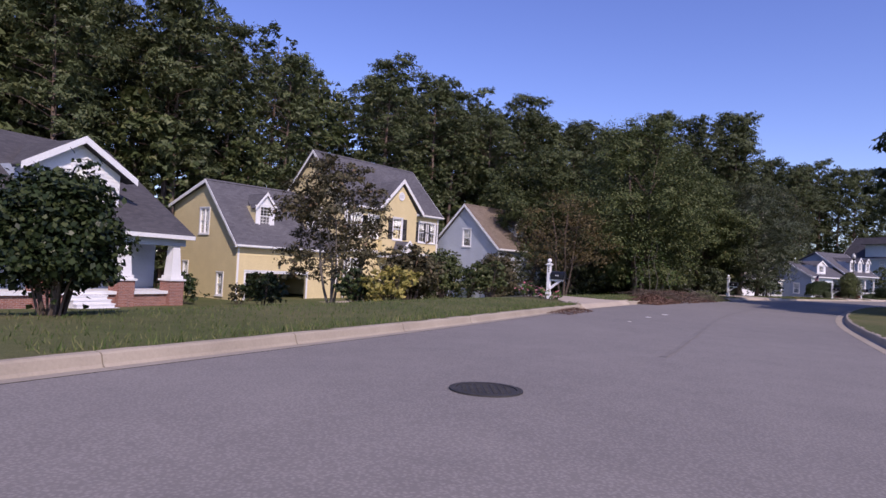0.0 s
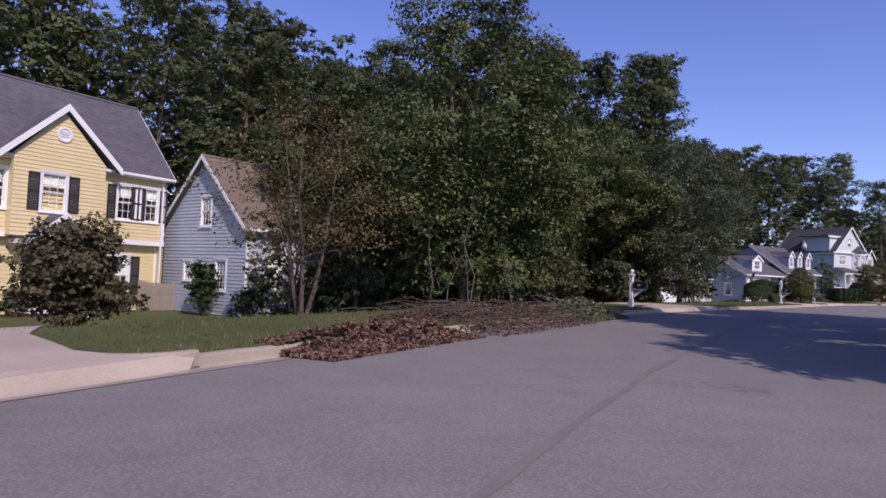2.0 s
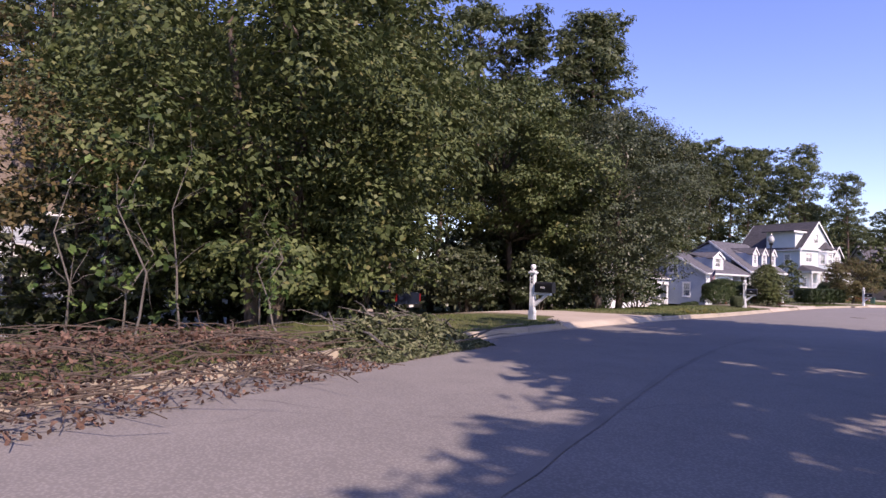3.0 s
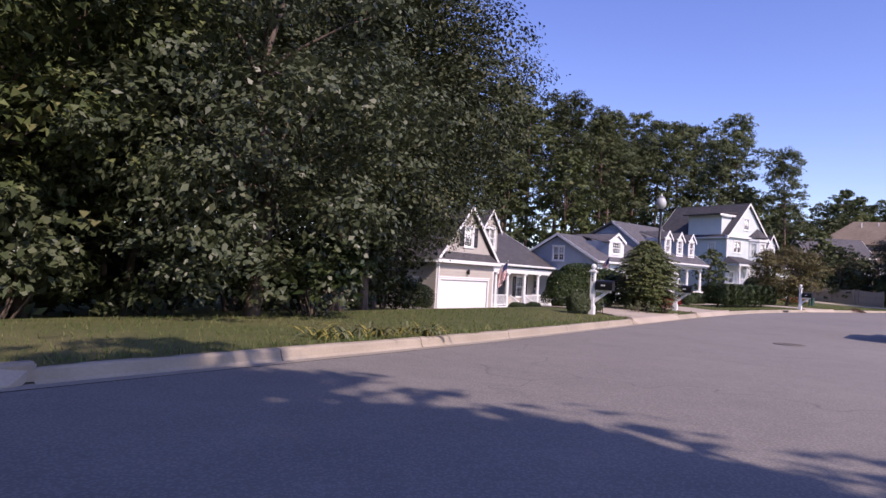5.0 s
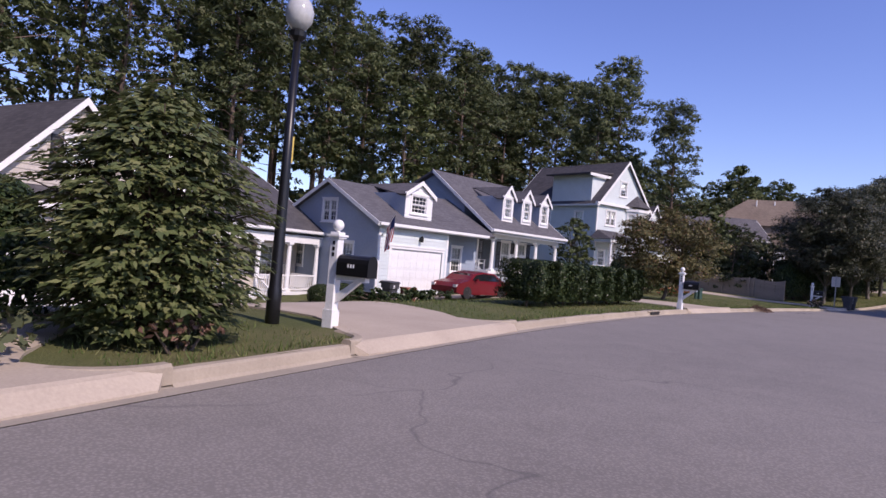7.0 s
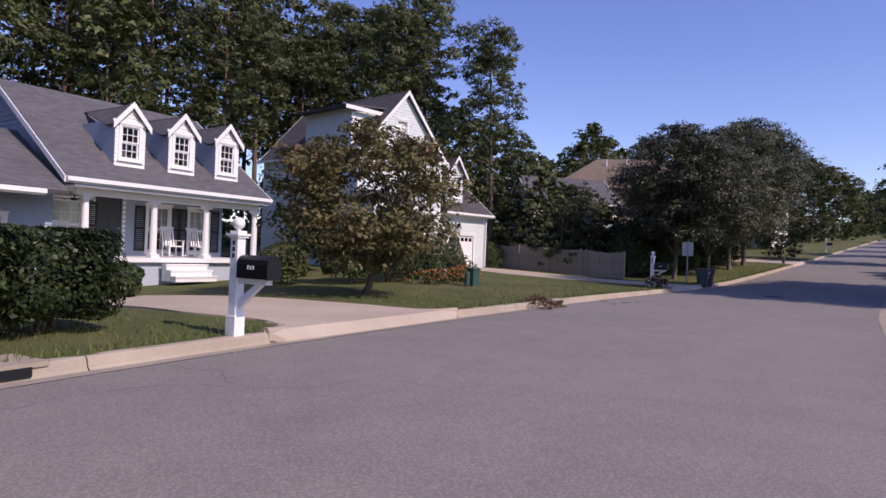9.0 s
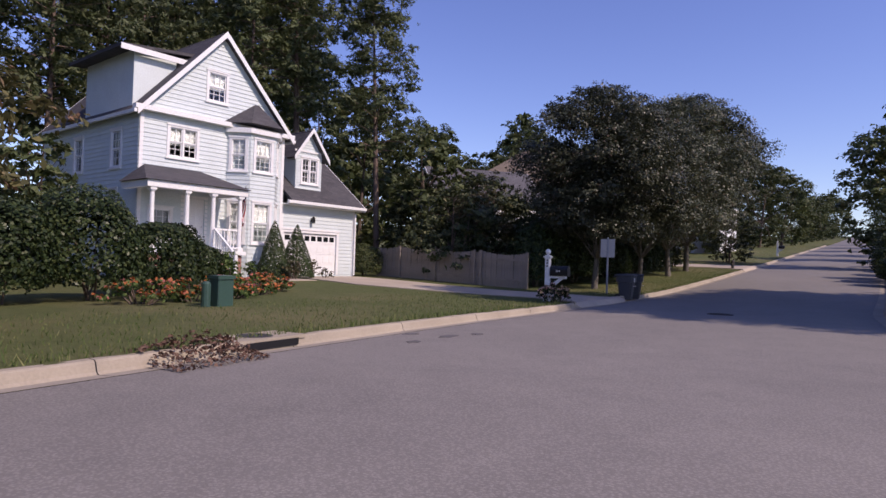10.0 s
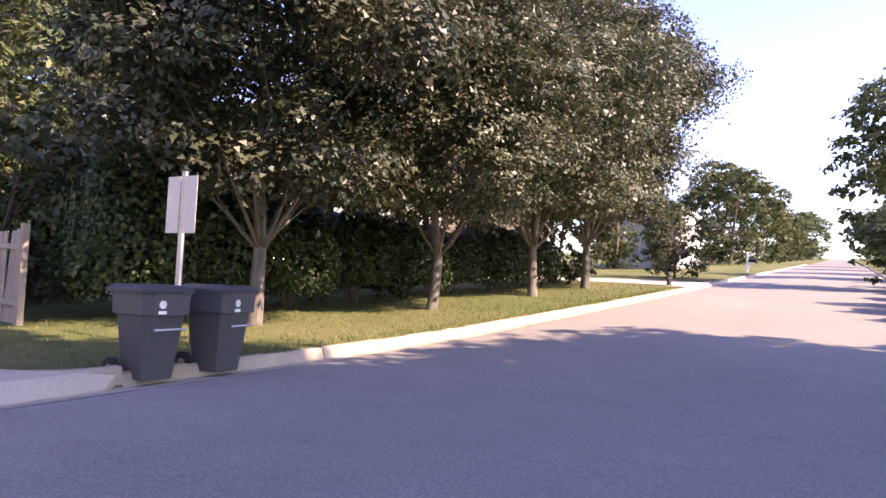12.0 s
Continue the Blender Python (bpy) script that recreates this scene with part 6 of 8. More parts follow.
# ---- street things ----
def mailbox_post(x, y, face_deg, label, bars=True, box_dir=1):
    """A white routed post with a ball top, carrying a black box on a bracket."""
    P = thing("mailbox", label, "mailbox", on(x, y, face_deg), "mailboxes along the street")
    post = part("post", Mb().box(-0.075, 0.075, -0.075, 0.075, -0.3, 1.38, 0.008).box(-0.095, 0.095, -0.095, 0.095, 0.0, 0.28, 0.008), WHITE, P)
    part("cap", Mb().box(-0.1, 0.1, -0.1, 0.1, 1.38, 1.41).box(-0.12, 0.12, -0.12, 0.12, 1.41, 1.44).box(-0.08, 0.08, -0.08, 0.08, 1.44, 1.48), WHITE, P)
    part("ball_finial", Mb().lathe([(0.035, 1.48), (0.035, 1.5)], 10).ball((0, 0, 1.585), 0.088, 14, 9), WHITE, P, smooth=True)
    part("arm", Mb().box(-0.06, 0.06, -0.62, -0.076, 0.745, 0.822), WHITE, P)
    part("brace", Mb().solid([(x_, y_, z_) for x_ in (-0.035, 0.035) for y_, z_ in ((-0.076, 0.38), (-0.076, 0.52), (-0.4, 0.745), (-0.52, 0.745))],
         ((0, 1, 2, 3), (7, 6, 5, 4), (0, 4, 5, 1), (1, 5, 6, 2), (2, 6, 7, 3), (3, 7, 4, 0))), WHITE, P, "white bracket")
    prof = [(-0.125, 0.825), (0.125, 0.825), (0.125, 1.02), (0.108, 1.085), (0.065, 1.128), (0.0, 1.145), (-0.065, 1.128), (-0.108, 1.085), (-0.125, 1.02)]
    bx = part("letter_box", Mb().prism(prof, -0.68, -0.12), DARKBOX, P, "black domed steel letter box")
    part("box_door", Mb().prism([(p * 1.04, 1.01 + (z - 1.01) * 1.04) for p, z in prof], -0.7, -0.682), DARKBOX, bx)
    part("flag", Mb().box(0.127, 0.133, -0.5, -0.28, 0.98, 1.01).box(0.127, 0.133, -0.28, -0.2, 0.96, 1.03), RED_CLOTH, bx, "small red flag")
    if bars:
        for k in range(3):
            part("number_bar", Mb().box(-0.081, -0.0765, -0.022, 0.022, 1.1 + 0.09 * k, 1.16 + 0.09 * k), DARKBOX, post)
            part("number_bar", Mb().box(-0.131, -0.1265, -0.45 + 0.05 * k, -0.425 + 0.05 * k, 0.95, 1.005), WHITE, bx)
    return P


def street_lamp(x, y):
    L = thing("street_lamp", "dark bronze post-top street lamp with a frosted acorn globe", "street lamp", on(x, y))
    part("pole", Mb().lathe([(0.11, -0.3), (0.11, 0.5), (0.095, 0.55), (0.075, 2.2), (0.055, 4.3)], 12), DARKBOX, L, smooth=True)
    part("pole_label", Mb().box(0.058, 0.085, -0.025, 0.025, 2.45, 2.85), TAPE, L, "yellow-orange strip label")
    part("fitter", Mb().lathe([(0.06, 4.3), (0.13, 4.36), (0.14, 4.44), (0.1, 4.47)], 12), DARKBOX, L)
    part("globe", Mb().lathe([(0.1, 4.47), (0.2, 4.6), (0.22, 4.75), (0.17, 4.9), (0.1, 4.97)], 16), GLOBE, L, "frosted acorn globe", smooth=True)
    part("finial", Mb().lathe([(0.12, 4.965), (0.13, 5.0), (0.05, 5.05), (0.03, 5.1), (0.01, 5.16)], 12), GALV, L)
    return L


def wheelie_bin(x, y, turn, label):
    B = thing("wheelie_bin", label, "trash bin", pose(x, y, road_z(along(x, y)[0]) + 0.02, 0, 0, turn) @ Matrix.Scale(0.94, 4), "bins at the kerb")
    rings = [(0.2, 0.22, 0.03), (0.235, 0.27, 0.4), (0.265, 0.31, 0.75), (0.3, 0.36, 0.76), (0.31, 0.37, 1.0)]
    pts = [(sx * a, sy * b, z) for a, b, z in rings for sx, sy in ((-0.75, -1), (0.75, -1), (1, -0.75), (1, 0.75), (0.75, 1), (-0.75, 1), (-1, 0.75), (-1, -0.75))]
    f = [(i * 8 + k, i * 8 + (k + 1) % 8, i * 8 + 8 + (k + 1) % 8, i * 8 + 8 + k) for i in range(4) for k in range(8)] + [tuple(range(7, -1, -1)), tuple(range(32, 40))]
    part("body", Mb().solid(pts, f), PLASTIC, B)
    part("lid", Mb().solid([(sx * a, sy * b + 0.02, z) for a, b, z in ((0.335, 0.4, 1.0), (0.34, 0.41, 1.04), (0.27, 0.33, 1.09)) for sx, sy in ((-0.8, -1), (0.8, -1), (1, -0.8), (1, 0.8), (0.8, 1), (-0.8, 1), (-1, 0.8), (-1, -0.8))],
         [(i * 8 + k, i * 8 + (k + 1) % 8, i * 8 + 8 + (k + 1) % 8, i * 8 + 8 + k) for i in range(2) for k in range(8)] + [tuple(range(7, -1, -1)), tuple(range(16, 24))]), PLASTIC, B)
    part("lift_bar", Mb().tube([(-0.2, -0.36, 0.6), (0.2, -0.36, 0.6)], [0.015, 0.015], 8), GALV, B, "steel lift bar")
    part("grip", Mb().tube([(-0.28, 0.44, 0.98), (0.28, 0.44, 0.98)], [0.02, 0.02], 8).box(-0.26, -0.22, 0.36, 0.44, 0.95, 1.0).box(0.22, 0.26, 0.36, 0.44, 0.95, 1.0), PLASTIC, B)
    for sx in (-1, 1):
        w = part("wheel", Mb(pose(sx * 0.27, 0.27, 0.13, 0, 90, 0)).lathe([(0.04, -0.03), (0.13, -0.03), (0.13, 0.03), (0.04, 0.03)], 16), TYRE, B)
        part("hub", Mb(pose(sx * 0.305, 0.27, 0.13, 0, 90, 0)).lathe([(0.05, -0.006), (0.05, 0.006)], 10), GALV, w)
    part("emblem", Mb(pose(-0.12, -0.372, 0.88, 90)).lathe([(0.045, 0.0), (0.045, 0.006), (0.02, 0.006), (0.02, 0.0)], 14), WHITE, B, "white round mark")
    part("text_bar", Mb().box(-0.17, -0.07, -0.375, -0.368, 0.775, 0.81), WHITE, B)
    return B


def road_sign(x, y, turn):
    S = thing("street_sign", "pale backs of two street signs on a steel post", "sign", on(x, y, turn))
    part("post", Mb().box(-0.035, 0.035, -0.015, 0.015, -0.3, 2.35).box(-0.02, 0.02, 0.0151, 0.04, -0.3, 2.35), GALV, S)
    for a_, b_ in ((-0.3, -0.04), (0.04, 0.3)):
        part("sign_plate", Mb().box(a_, b_, -0.024, -0.018, 1.52, 2.28), SIGN_BACK, S)
    part("sign_clamp", Mb().box(-0.3, 0.3, -0.0178, -0.0155, 1.65, 1.69).box(-0.3, 0.3, -0.0178, -0.0155, 2.1, 2.14), GALV, S)
    return S


def car_body(points, half, tumble, n=1):
    """Side outline (x, z) lofted across the width, drawn in at the sides above the belt."""
    mb = Mb()
    ys = [(-1.0, 0.0), (-0.93, 0.045), (-0.6, 0.07), (0.6, 0.07), (0.93, 0.045), (1.0, 0.0)]
    belt = 0.62 * max(z for _, z in points)
    for y, up in ys:
        for x, z in points:
            k = max(0, z - belt)
            mb.v.append((x, y * (half - tumble * k), z + up * (0.6 if z > 0.4 else 0) * 0.5))
    m = len(points)
    for i in range(len(ys) - 1):
        for k in range(m):
            mb.f.append((i * m + k, i * m + (k + 1) % m, (i + 1) * m + (k + 1) % m, (i + 1) * m + k))
    mb.f += [tuple(range(m - 1, -1, -1)), tuple(range((len(ys) - 1) * m, len(ys) * m))]
    return mb


def wheel_parts(C, x, y, r=0.33, w=0.2):
    t = part("wheel", Mb(pose(x, y, r, 90)).lathe([(r * 0.62, -w / 2), (r * 0.93, -w / 2), (r, -w / 3), (r, w / 3), (r * 0.93, w / 2), (r * 0.62, w / 2)], 24), TYRE, C, smooth=False)
    s = -1 if y > 0 else 1
    mb = Mb(pose(x, y - s * (-0.0) , r, 90))
    mb.lathe([(0.02, s * (w / 2 - 0.02)), (r * 0.18, s * (w / 2 - 0.02)), (r * 0.2, s * (w / 2 - 0.05)), (r * 0.6, s * (w / 2 - 0.06)), (r * 0.64, s * (w / 2 - 0.01))], 20)
    for k in range(5):
        a_ = 2 * math.pi * k / 5
        mb.tube([(0.1 * r * math.cos(a_), 0.1 * r * math.sin(a_), s * (w / 2 - 0.03)), (0.62 * r * math.cos(a_), 0.62 * r * math.sin(a_), s * (w / 2 - 0.03))], [0.03, 0.035], 5)
    part("rim", mb, CHROME, t)


def sedan(x, y, z, turn):
    C = thing("red_sedan", "dark red sedan parked on the driveway by the hedge", "car", pose(x, y, z, 0, 0, turn))
    prof = [(-2.25, 0.35), (-2.28, 0.62), (-2.15, 0.9), (-1.55, 0.97), (-0.85, 1.36), (0.1, 1.42), (0.85, 1.3), (1.3, 0.95), (2.05, 0.8), (2.25, 0.6), (2.25, 0.35), (1.9, 0.25), (-1.9, 0.25)]
    part("body", car_body(prof, 0.88, 0.3), RED_CAR, C, smooth=False)
    for s in (-1, 1):
        yy = s * 0.8
        part("side_window", Mb().solid([(px_, yy + s * o - s * 0.28 * (z_ - 0.9) , z_) for o in (0.075, 0.06) for px_, z_ in ((-1.3, 0.98), (1.05, 0.98), (0.7, 1.25), (0.05, 1.34), (-0.8, 1.3))],
             ((0, 1, 2, 3, 4), (9, 8, 7, 6, 5))), CARGLASS, C)
        for xx in (-1.4, 1.4):
            wheel_parts(C, xx, s * 0.8)
        part("headlight", Mb().box(2.12, 2.27, s * 0.75 - 0.12, s * 0.75 + 0.1, 0.6, 0.74), LENS, C)
        part("tail_light", Mb().box(-2.3, -2.16, s * 0.68 - 0.16, s * 0.68 + 0.16, 0.72, 0.88), LENS_RED, C)
        part("wing_mirror", Mb().box(0.75, 0.9, s * 0.98 - 0.08, s * 0.98 + 0.08, 0.95, 1.07, 0.02), RED_CAR, C)
    part("windscreen", Mb().solid([(1.22, -0.68, 1.0), (1.22, 0.68, 1.0), (0.88, 0.56, 1.31), (0.88, -0.56, 1.31)], ((0, 1, 2, 3),)), CARGLASS, C)
    part("rear_window", Mb().solid([(-1.5, 0.66, 1.03), (-1.5, -0.66, 1.03), (-0.9, -0.56, 1.38), (-0.9, 0.56, 1.38)], ((0, 1, 2, 3),)), CARGLASS, C)
    return C


def pickup(x, y, z, turn):
    C = thing("pickup_truck", "dark blue four-door pickup truck parked on a driveway", "truck", pose(x, y, z, 0, 0, turn))
    cab = [(-0.75, 0.45), (-0.8, 1.15), (-0.6, 1.78), (0.65, 1.8), (1.15, 1.2), (2.55, 1.12), (2.75, 0.9), (2.75, 0.45)]
    part("cab", car_body(cab, 0.95, 0.28), BLUE_CAR, C)
    part("bed", Mb().box(-2.75, -0.82, -0.93, -0.84, 0.5, 1.15, 0.02).box(-2.75, -0.82, 0.84, 0.93, 0.5, 1.15, 0.02).box(-2.75, -0.82, -0.84, 0.84, 0.5, 0.6).box(-0.9, -0.82, -0.84, 0.84, 0.6, 1.15), BLUE_CAR, C)
    part("tailgate", Mb().box(-2.8, -2.751, -0.84, 0.84, 0.55, 1.15), BLUE_CAR, C)
    part("rear_bumper", Mb().box(-2.95, -2.81, -0.9, 0.9, 0.45, 0.6, 0.03), CHROME, C)
    part("plate", Mb().box(-2.96, -2.951, -0.16, 0.16, 0.48, 0.58), WHITE, C)
    for s in (-1, 1):
        part("tail_light", Mb().box(-2.77, -2.68, s * 0.885 - 0.055, s * 0.885 + 0.055, 0.75, 1.1), LENS_RED, C)
        part("headlight", Mb().box(2.66, 2.78, s * 0.75 - 0.14, s * 0.75 + 0.12, 0.78, 0.98), LENS, C)
        part("side_window", Mb().solid([(px_, s * (0.962 - 0.28 * max(0, z_ - 1.12)), z_) for px_, z_ in ((-0.55, 1.25), (1.0, 1.25), (0.6, 1.68), (-0.5, 1.68))], ((0, 1, 2, 3),)), CARGLASS, C)
        part("door_handle", Mb().box(-0.35, -0.2, s * 0.965 - 0.015, s * 0.965 + 0.015, 1.05, 1.09).box(0.4, 0.55, s * 0.965 - 0.015, s * 0.965 + 0.015, 1.05, 1.09), CHROME, C)
        part("wing_mirror", Mb().box(0.8, 0.95, s * 1.08 - 0.1, s * 1.08 + 0.1, 1.2, 1.4, 0.02), BLUE_CAR, C)
        for xx in (-1.75, 1.75):
            wheel_parts(C, xx, s * 0.84, 0.39, 0.24)
    part("rear_window", Mb().solid([(-0.74, 0.65, 1.3), (-0.74, -0.65, 1.3), (-0.62, -0.6, 1.7), (-0.62, 0.6, 1.7)], ((0, 1, 2, 3),)), CARGLASS, C)
    return C


def suv(x, y, z, turn):
    C = thing("dark_suv", "black sport utility vehicle parked against the kerb", "car", pose(x, y, z, 0, 0, turn))
    prof = [(-2.3, 0.4), (-2.36, 0.9), (-2.2, 1.7), (-2.0, 1.8), (0.35, 1.82), (1.05, 1.2), (2.25, 1.08), (2.4, 0.8), (2.4, 0.4), (2.0, 0.3), (-2.0, 0.3)]
    part("body", car_body(prof, 0.96, 0.25), BLACK_CAR, C)
    for s in (-1, 1):
        part("side_window", Mb().solid([(px_, s * (0.968 - 0.25 * max(0, z_ - 1.13)), z_) for px_, z_ in ((-2.0, 1.22), (0.85, 1.22), (0.4, 1.7), (-1.95, 1.7))], ((0, 1, 2, 3),)), CARGLASS, C)
        part("tail_light", Mb().box(-2.4, -2.25, s * 0.82 - 0.1, s * 0.82 + 0.1, 0.95, 1.35), LENS_RED, C)
        part("headlight", Mb().box(2.3, 2.43, s * 0.72 - 0.15, s * 0.72 + 0.12, 0.8, 0.98), LENS, C)
        part("wing_mirror", Mb().box(0.75, 0.9, s * 1.07 - 0.1, s * 1.07 + 0.1, 1.2, 1.36, 0.02), BLACK_CAR, C)
        for xx in (-1.45, 1.5):
            wheel_parts(C, xx, s * 0.86, 0.37, 0.24)
    part("rear_window", Mb().solid([(-2.335, 0.75, 1.2), (-2.335, -0.75, 1.2), (-2.24, -0.68, 1.65), (-2.24, 0.68, 1.65)], ((0, 1, 2, 3),)), CARGLASS, C)
    part("rear_bumper", Mb().box(-2.48, -2.37, -0.92, 0.92, 0.42, 0.62, 0.03), BLACK_CAR, C)
    part("plate", Mb().box(-2.4, -2.372, -0.16, 0.16, 0.72, 0.84), WHITE, C)
    return C


def manhole(x, y, label, mat=None):
    s, d = along(x, y)
    crown = 0.03 * (1 - abs(2 * -d / ROAD_W - 1) ** 1.5)
    M = thing("manhole_cover", label, "manhole cover", pose(x, y, road_z(s) + crown + 0.004))
    part("rim", Mb().lathe([(0.36, -0.05), (0.36, 0.012), (0.3, 0.014), (0.3, -0.05)], 32), (mat or IRON), M)
    mb = Mb().lathe([(0.02, 0.008), (0.295, 0.008), (0.295, -0.04)], 32)
    for i in range(-4, 5):
        for j in range(-4, 5):
            if i * i + j * j < 14:
                mb.box(i * 0.07 - 0.02, i * 0.07 + 0.02, j * 0.07 - 0.02, j * 0.07 + 0.02, 0.0085, 0.014)
    part("lid", mb, (mat or IRON), M)
    return M


def us_flag(x, y, z, turn, tilt, label):
    """A striped flag hanging limp from a slanted staff."""
    F = thing("flag", label, "flag", pose(x, y, z, 0, 0, turn))
    a_ = radians(tilt)
    tip = Vector((0, -1.5 * math.cos(a_), 1.5 * math.sin(a_)))
    part("staff", Mb().tube([(0, 0, 0), tip], [0.014, 0.012], 8), WHITE, F)
    part("staff_bracket", Mb().box(-0.04, 0.04, -0.06, 0.05, -0.06, 0.06), GALV, F)
    n, m = 13, 10
    for k in range(n):
        t0, t1 = k / n, (k + 1) / n
        mb = Mb()
        for j in range(m + 1):
            s = j / m
            for t in (t0, t1):
                p = tip * (0.98 - 0.62 * t)
                mb.v.append((0.09 * math.sin(9 * t + 3 * s) * s, p.y + 0.18 * s * (1 - t), p.z - 1.25 * s))
        mb.f = [(2 * j, 2 * j + 1, 2 * j + 3, 2 * j + 2) for j in range(0 if k >= 7 or True else 4, m)]
        if k < 7:
            mb2 = Mb()
            mb2.v, mb2.f = list(mb.v), [(2 * j, 2 * j + 1, 2 * j + 3, 2 * j + 2) for j in range(0, 4)]
            part("canton", mb2, BLUE_CLOTH, F, "dark blue corner field")
            mb.f = mb.f[4:]
        part("stripe", mb, RED_CLOTH if k % 2 == 0 else WHITE_CLOTH, F)
    return F


# ---- placing: houses ----
yellow_house()
craftsman_house()
grey_house()
taupe_house()
dormer_house()
white_house()
brown_roof_house = plain_house("brown_roof_house", "tan two-storey house with a brown hipped shingle roof", pose(105.5, 119.0, 0, 0, 0, -43), 15, 10, -0.5, 8.6, 12.2, TAN_DARK, SHINGLE_BROWN, HOUSE_FRONT_WINS, hip=True)
plain_house("hill_house", "white two-storey house on the hillside", pose(146, 120, 3.9, 0, 0, 21), 12, 8, -0.6, 6.0, 8.6, WHITE, SHINGLE, HOUSE_FRONT_WINS)

plain_house("neighbour_house", "white two-storey house glimpsed through the pear trees", pose(97.5, 112.5, 0.6, 0, 0, -20), 8, 7, -0.6, 5.6, 8.2, WHITE, SHINGLE, [(1.2, 2.2, 0.9, 2.4), (5.2, 6.2, 0.9, 2.4), (1.2, 2.2, 3.5, 4.9), (5.2, 6.2, 3.5, 4.9)])

# ---- placing: mailboxes, lamp, signs, bins ----
mailbox_post(3.22, 23.58, heading(3, 23), "white mailbox post with ball finial and black box above flowers")
mailbox_post(21.3, 45.2, heading(21, 45), "white mailbox post with ball finial by a driveway")
mailbox_post(40.13, 61.67, heading(40, 61), "white mailbox post with ball finial and flaking paint")
mailbox_post(47.16, 67.38, heading(47, 67), "white mailbox post with ball finial near the street lamp")
mailbox_post(63.4, 77.5, heading(63, 77), "white mailbox post with ball finial on a mown corner")
mailbox_post(85.3, 88.75, heading(86, 89), "white mailbox post with ball finial in a flower bed")
street_lamp(46.3, 67.5)
road_sign(91.69, 91.75, -68)
wheelie_bin(91.05, 90.25, 22, "dark grey-green wheeled trash bin with closed lid at the kerb")
wheelie_bin(91.85, 90.5, 34, "second wheeled trash bin standing just behind the first")
manhole(-1.43, 3.24, "round cast iron manhole cover set in the asphalt")
manhole(41.95, 55.1, "round cast iron manhole cover flush with worn asphalt", IRON_WORN)
manhole(88.09, 84.48, "round cast iron manhole cover in tree shade")
suv(49.25, 56.65, 0.02, 38)
pickup(17.0, 58.6, zg(17.0, 58.6) + 0.04, 135)
i_ = Matrix.Rotation(radians(25.5), 4, "Z")
p = Vector((68.6, 93.9, 0)) + i_ @ Vector((-12.6, -2.6, 0))
red_sedan = sedan(p.x, p.y, zg(p.x, p.y) + 0.05, 205)
red_sedan.matrix_basis = red_sedan.matrix_basis @ Matrix.Scale(0.92, 4)

# ---- placing: woods ----
rng = np.random.default_rng(5)
pines = [pine("pine_tree", "tall loblolly pine with a bare lower trunk", 10 + k, hgt, cf, wd, group="pines behind the houses") for k, (hgt, cf, wd) in
         enumerate(((24.5, 0.36, 7.5), (25.5, 0.42, 7.2), (23.5, 0.32, 7.5), (26, 0.4, 8.0)))]
far_pines = [pine("pine_tree", "tall loblolly pine deep in the wood", 20 + k, hgt, 0.35, wd, 40, 0.62, 42, "pines behind the houses") for k, (hgt, wd) in enumerate(((26, 8.5), (27, 9.0)))]
oaks = [broad_tree("woodland_tree", "dense dark green woodland tree", 40 + k, hgt, wd, LEAF_OAK, leaf=0.45, density=54, nclump=44, trunk=0.2, crown_low=0.1, sides=3, group="trees behind the houses") for k, (hgt, wd) in
        enumerate(((15, 9), (18, 10), (11, 8)))]
PINE_AT, OAK_AT, FAR_AT = [], [], []
S_MID = along(41, 60)[0]
for s in np.arange(along(-5, 3)[0] + 8, S_HILL + 22, 4.4):
    grow = 1.0 + 0.05 * min(1, max(0, (s - S_MID) / 12))
    q = edge_pt(min(N - 2, max(1, s + rng.uniform(-1, 1))), 56 + rng.uniform(-2, 2))
    FAR_AT.append((q[0], q[1], grow * rng.uniform(0.95, 1.06)))
    q = edge_pt(min(N - 2, max(1, s + rng.uniform(-1, 1))), 49 + rng.uniform(-2, 2))
    FAR_AT.append((q[0], q[1], grow * rng.uniform(0.94, 1.05)))
    if s < S_MID + 10:
        q = edge_pt(min(N - 2, max(1, s + rng.uniform(-1, 1))), 62 + rng.uniform(-2, 2))
        FAR_AT.append((q[0], q[1], grow * rng.uniform(1.02, 1.12)))
        q = edge_pt(min(N - 2, max(1, s + rng.uniform(-2, 2))), 45 + rng.uniform(-2, 2))
        OAK_AT.append((q[0], q[1], rng.uniform(0.95, 1.35)))
    for d0 in (41,):
        q = edge_pt(min(N - 2, max(1, s + rng.uniform(-2, 2))), d0 + rng.uniform(-2.5, 2.5))
        if rng.uniform() < 0.93:
            PINE_AT.append((q[0], q[1], grow * rng.uniform(0.94, 1.05)))
    q = edge_pt(min(N - 2, max(1, s + rng.uniform(-2, 2))), 36 + rng.uniform(-1.5, 3))
    if rng.uniform() < (0.9 if s < S_MID else 0.7):
        OAK_AT.append((q[0], q[1], rng.uniform(0.6, 1.0)))
for k, (x, y, sc) in enumerate(PINE_AT):
    copy_thing(pines[k % 4], on(x, y, float(rng.uniform(0, 360)), -0.05) @ Matrix.Scale(sc, 4))
for k, (x, y, sc) in enumerate(FAR_AT):
    copy_thing(far_pines[k % 2], on(x, y, float(rng.uniform(0, 360)), -0.05) @ Matrix.Scale(sc, 4))
placed(far_pines[0], -40, 52, 10)
placed(far_pines[1], -36, 60, 50)
for k, (x, y, sc) in enumerate(OAK_AT):
    copy_thing(oaks[k % 3], on(x, y, float(rng.uniform(0, 360)), -0.05) @ Matrix.Scale(sc, 4))
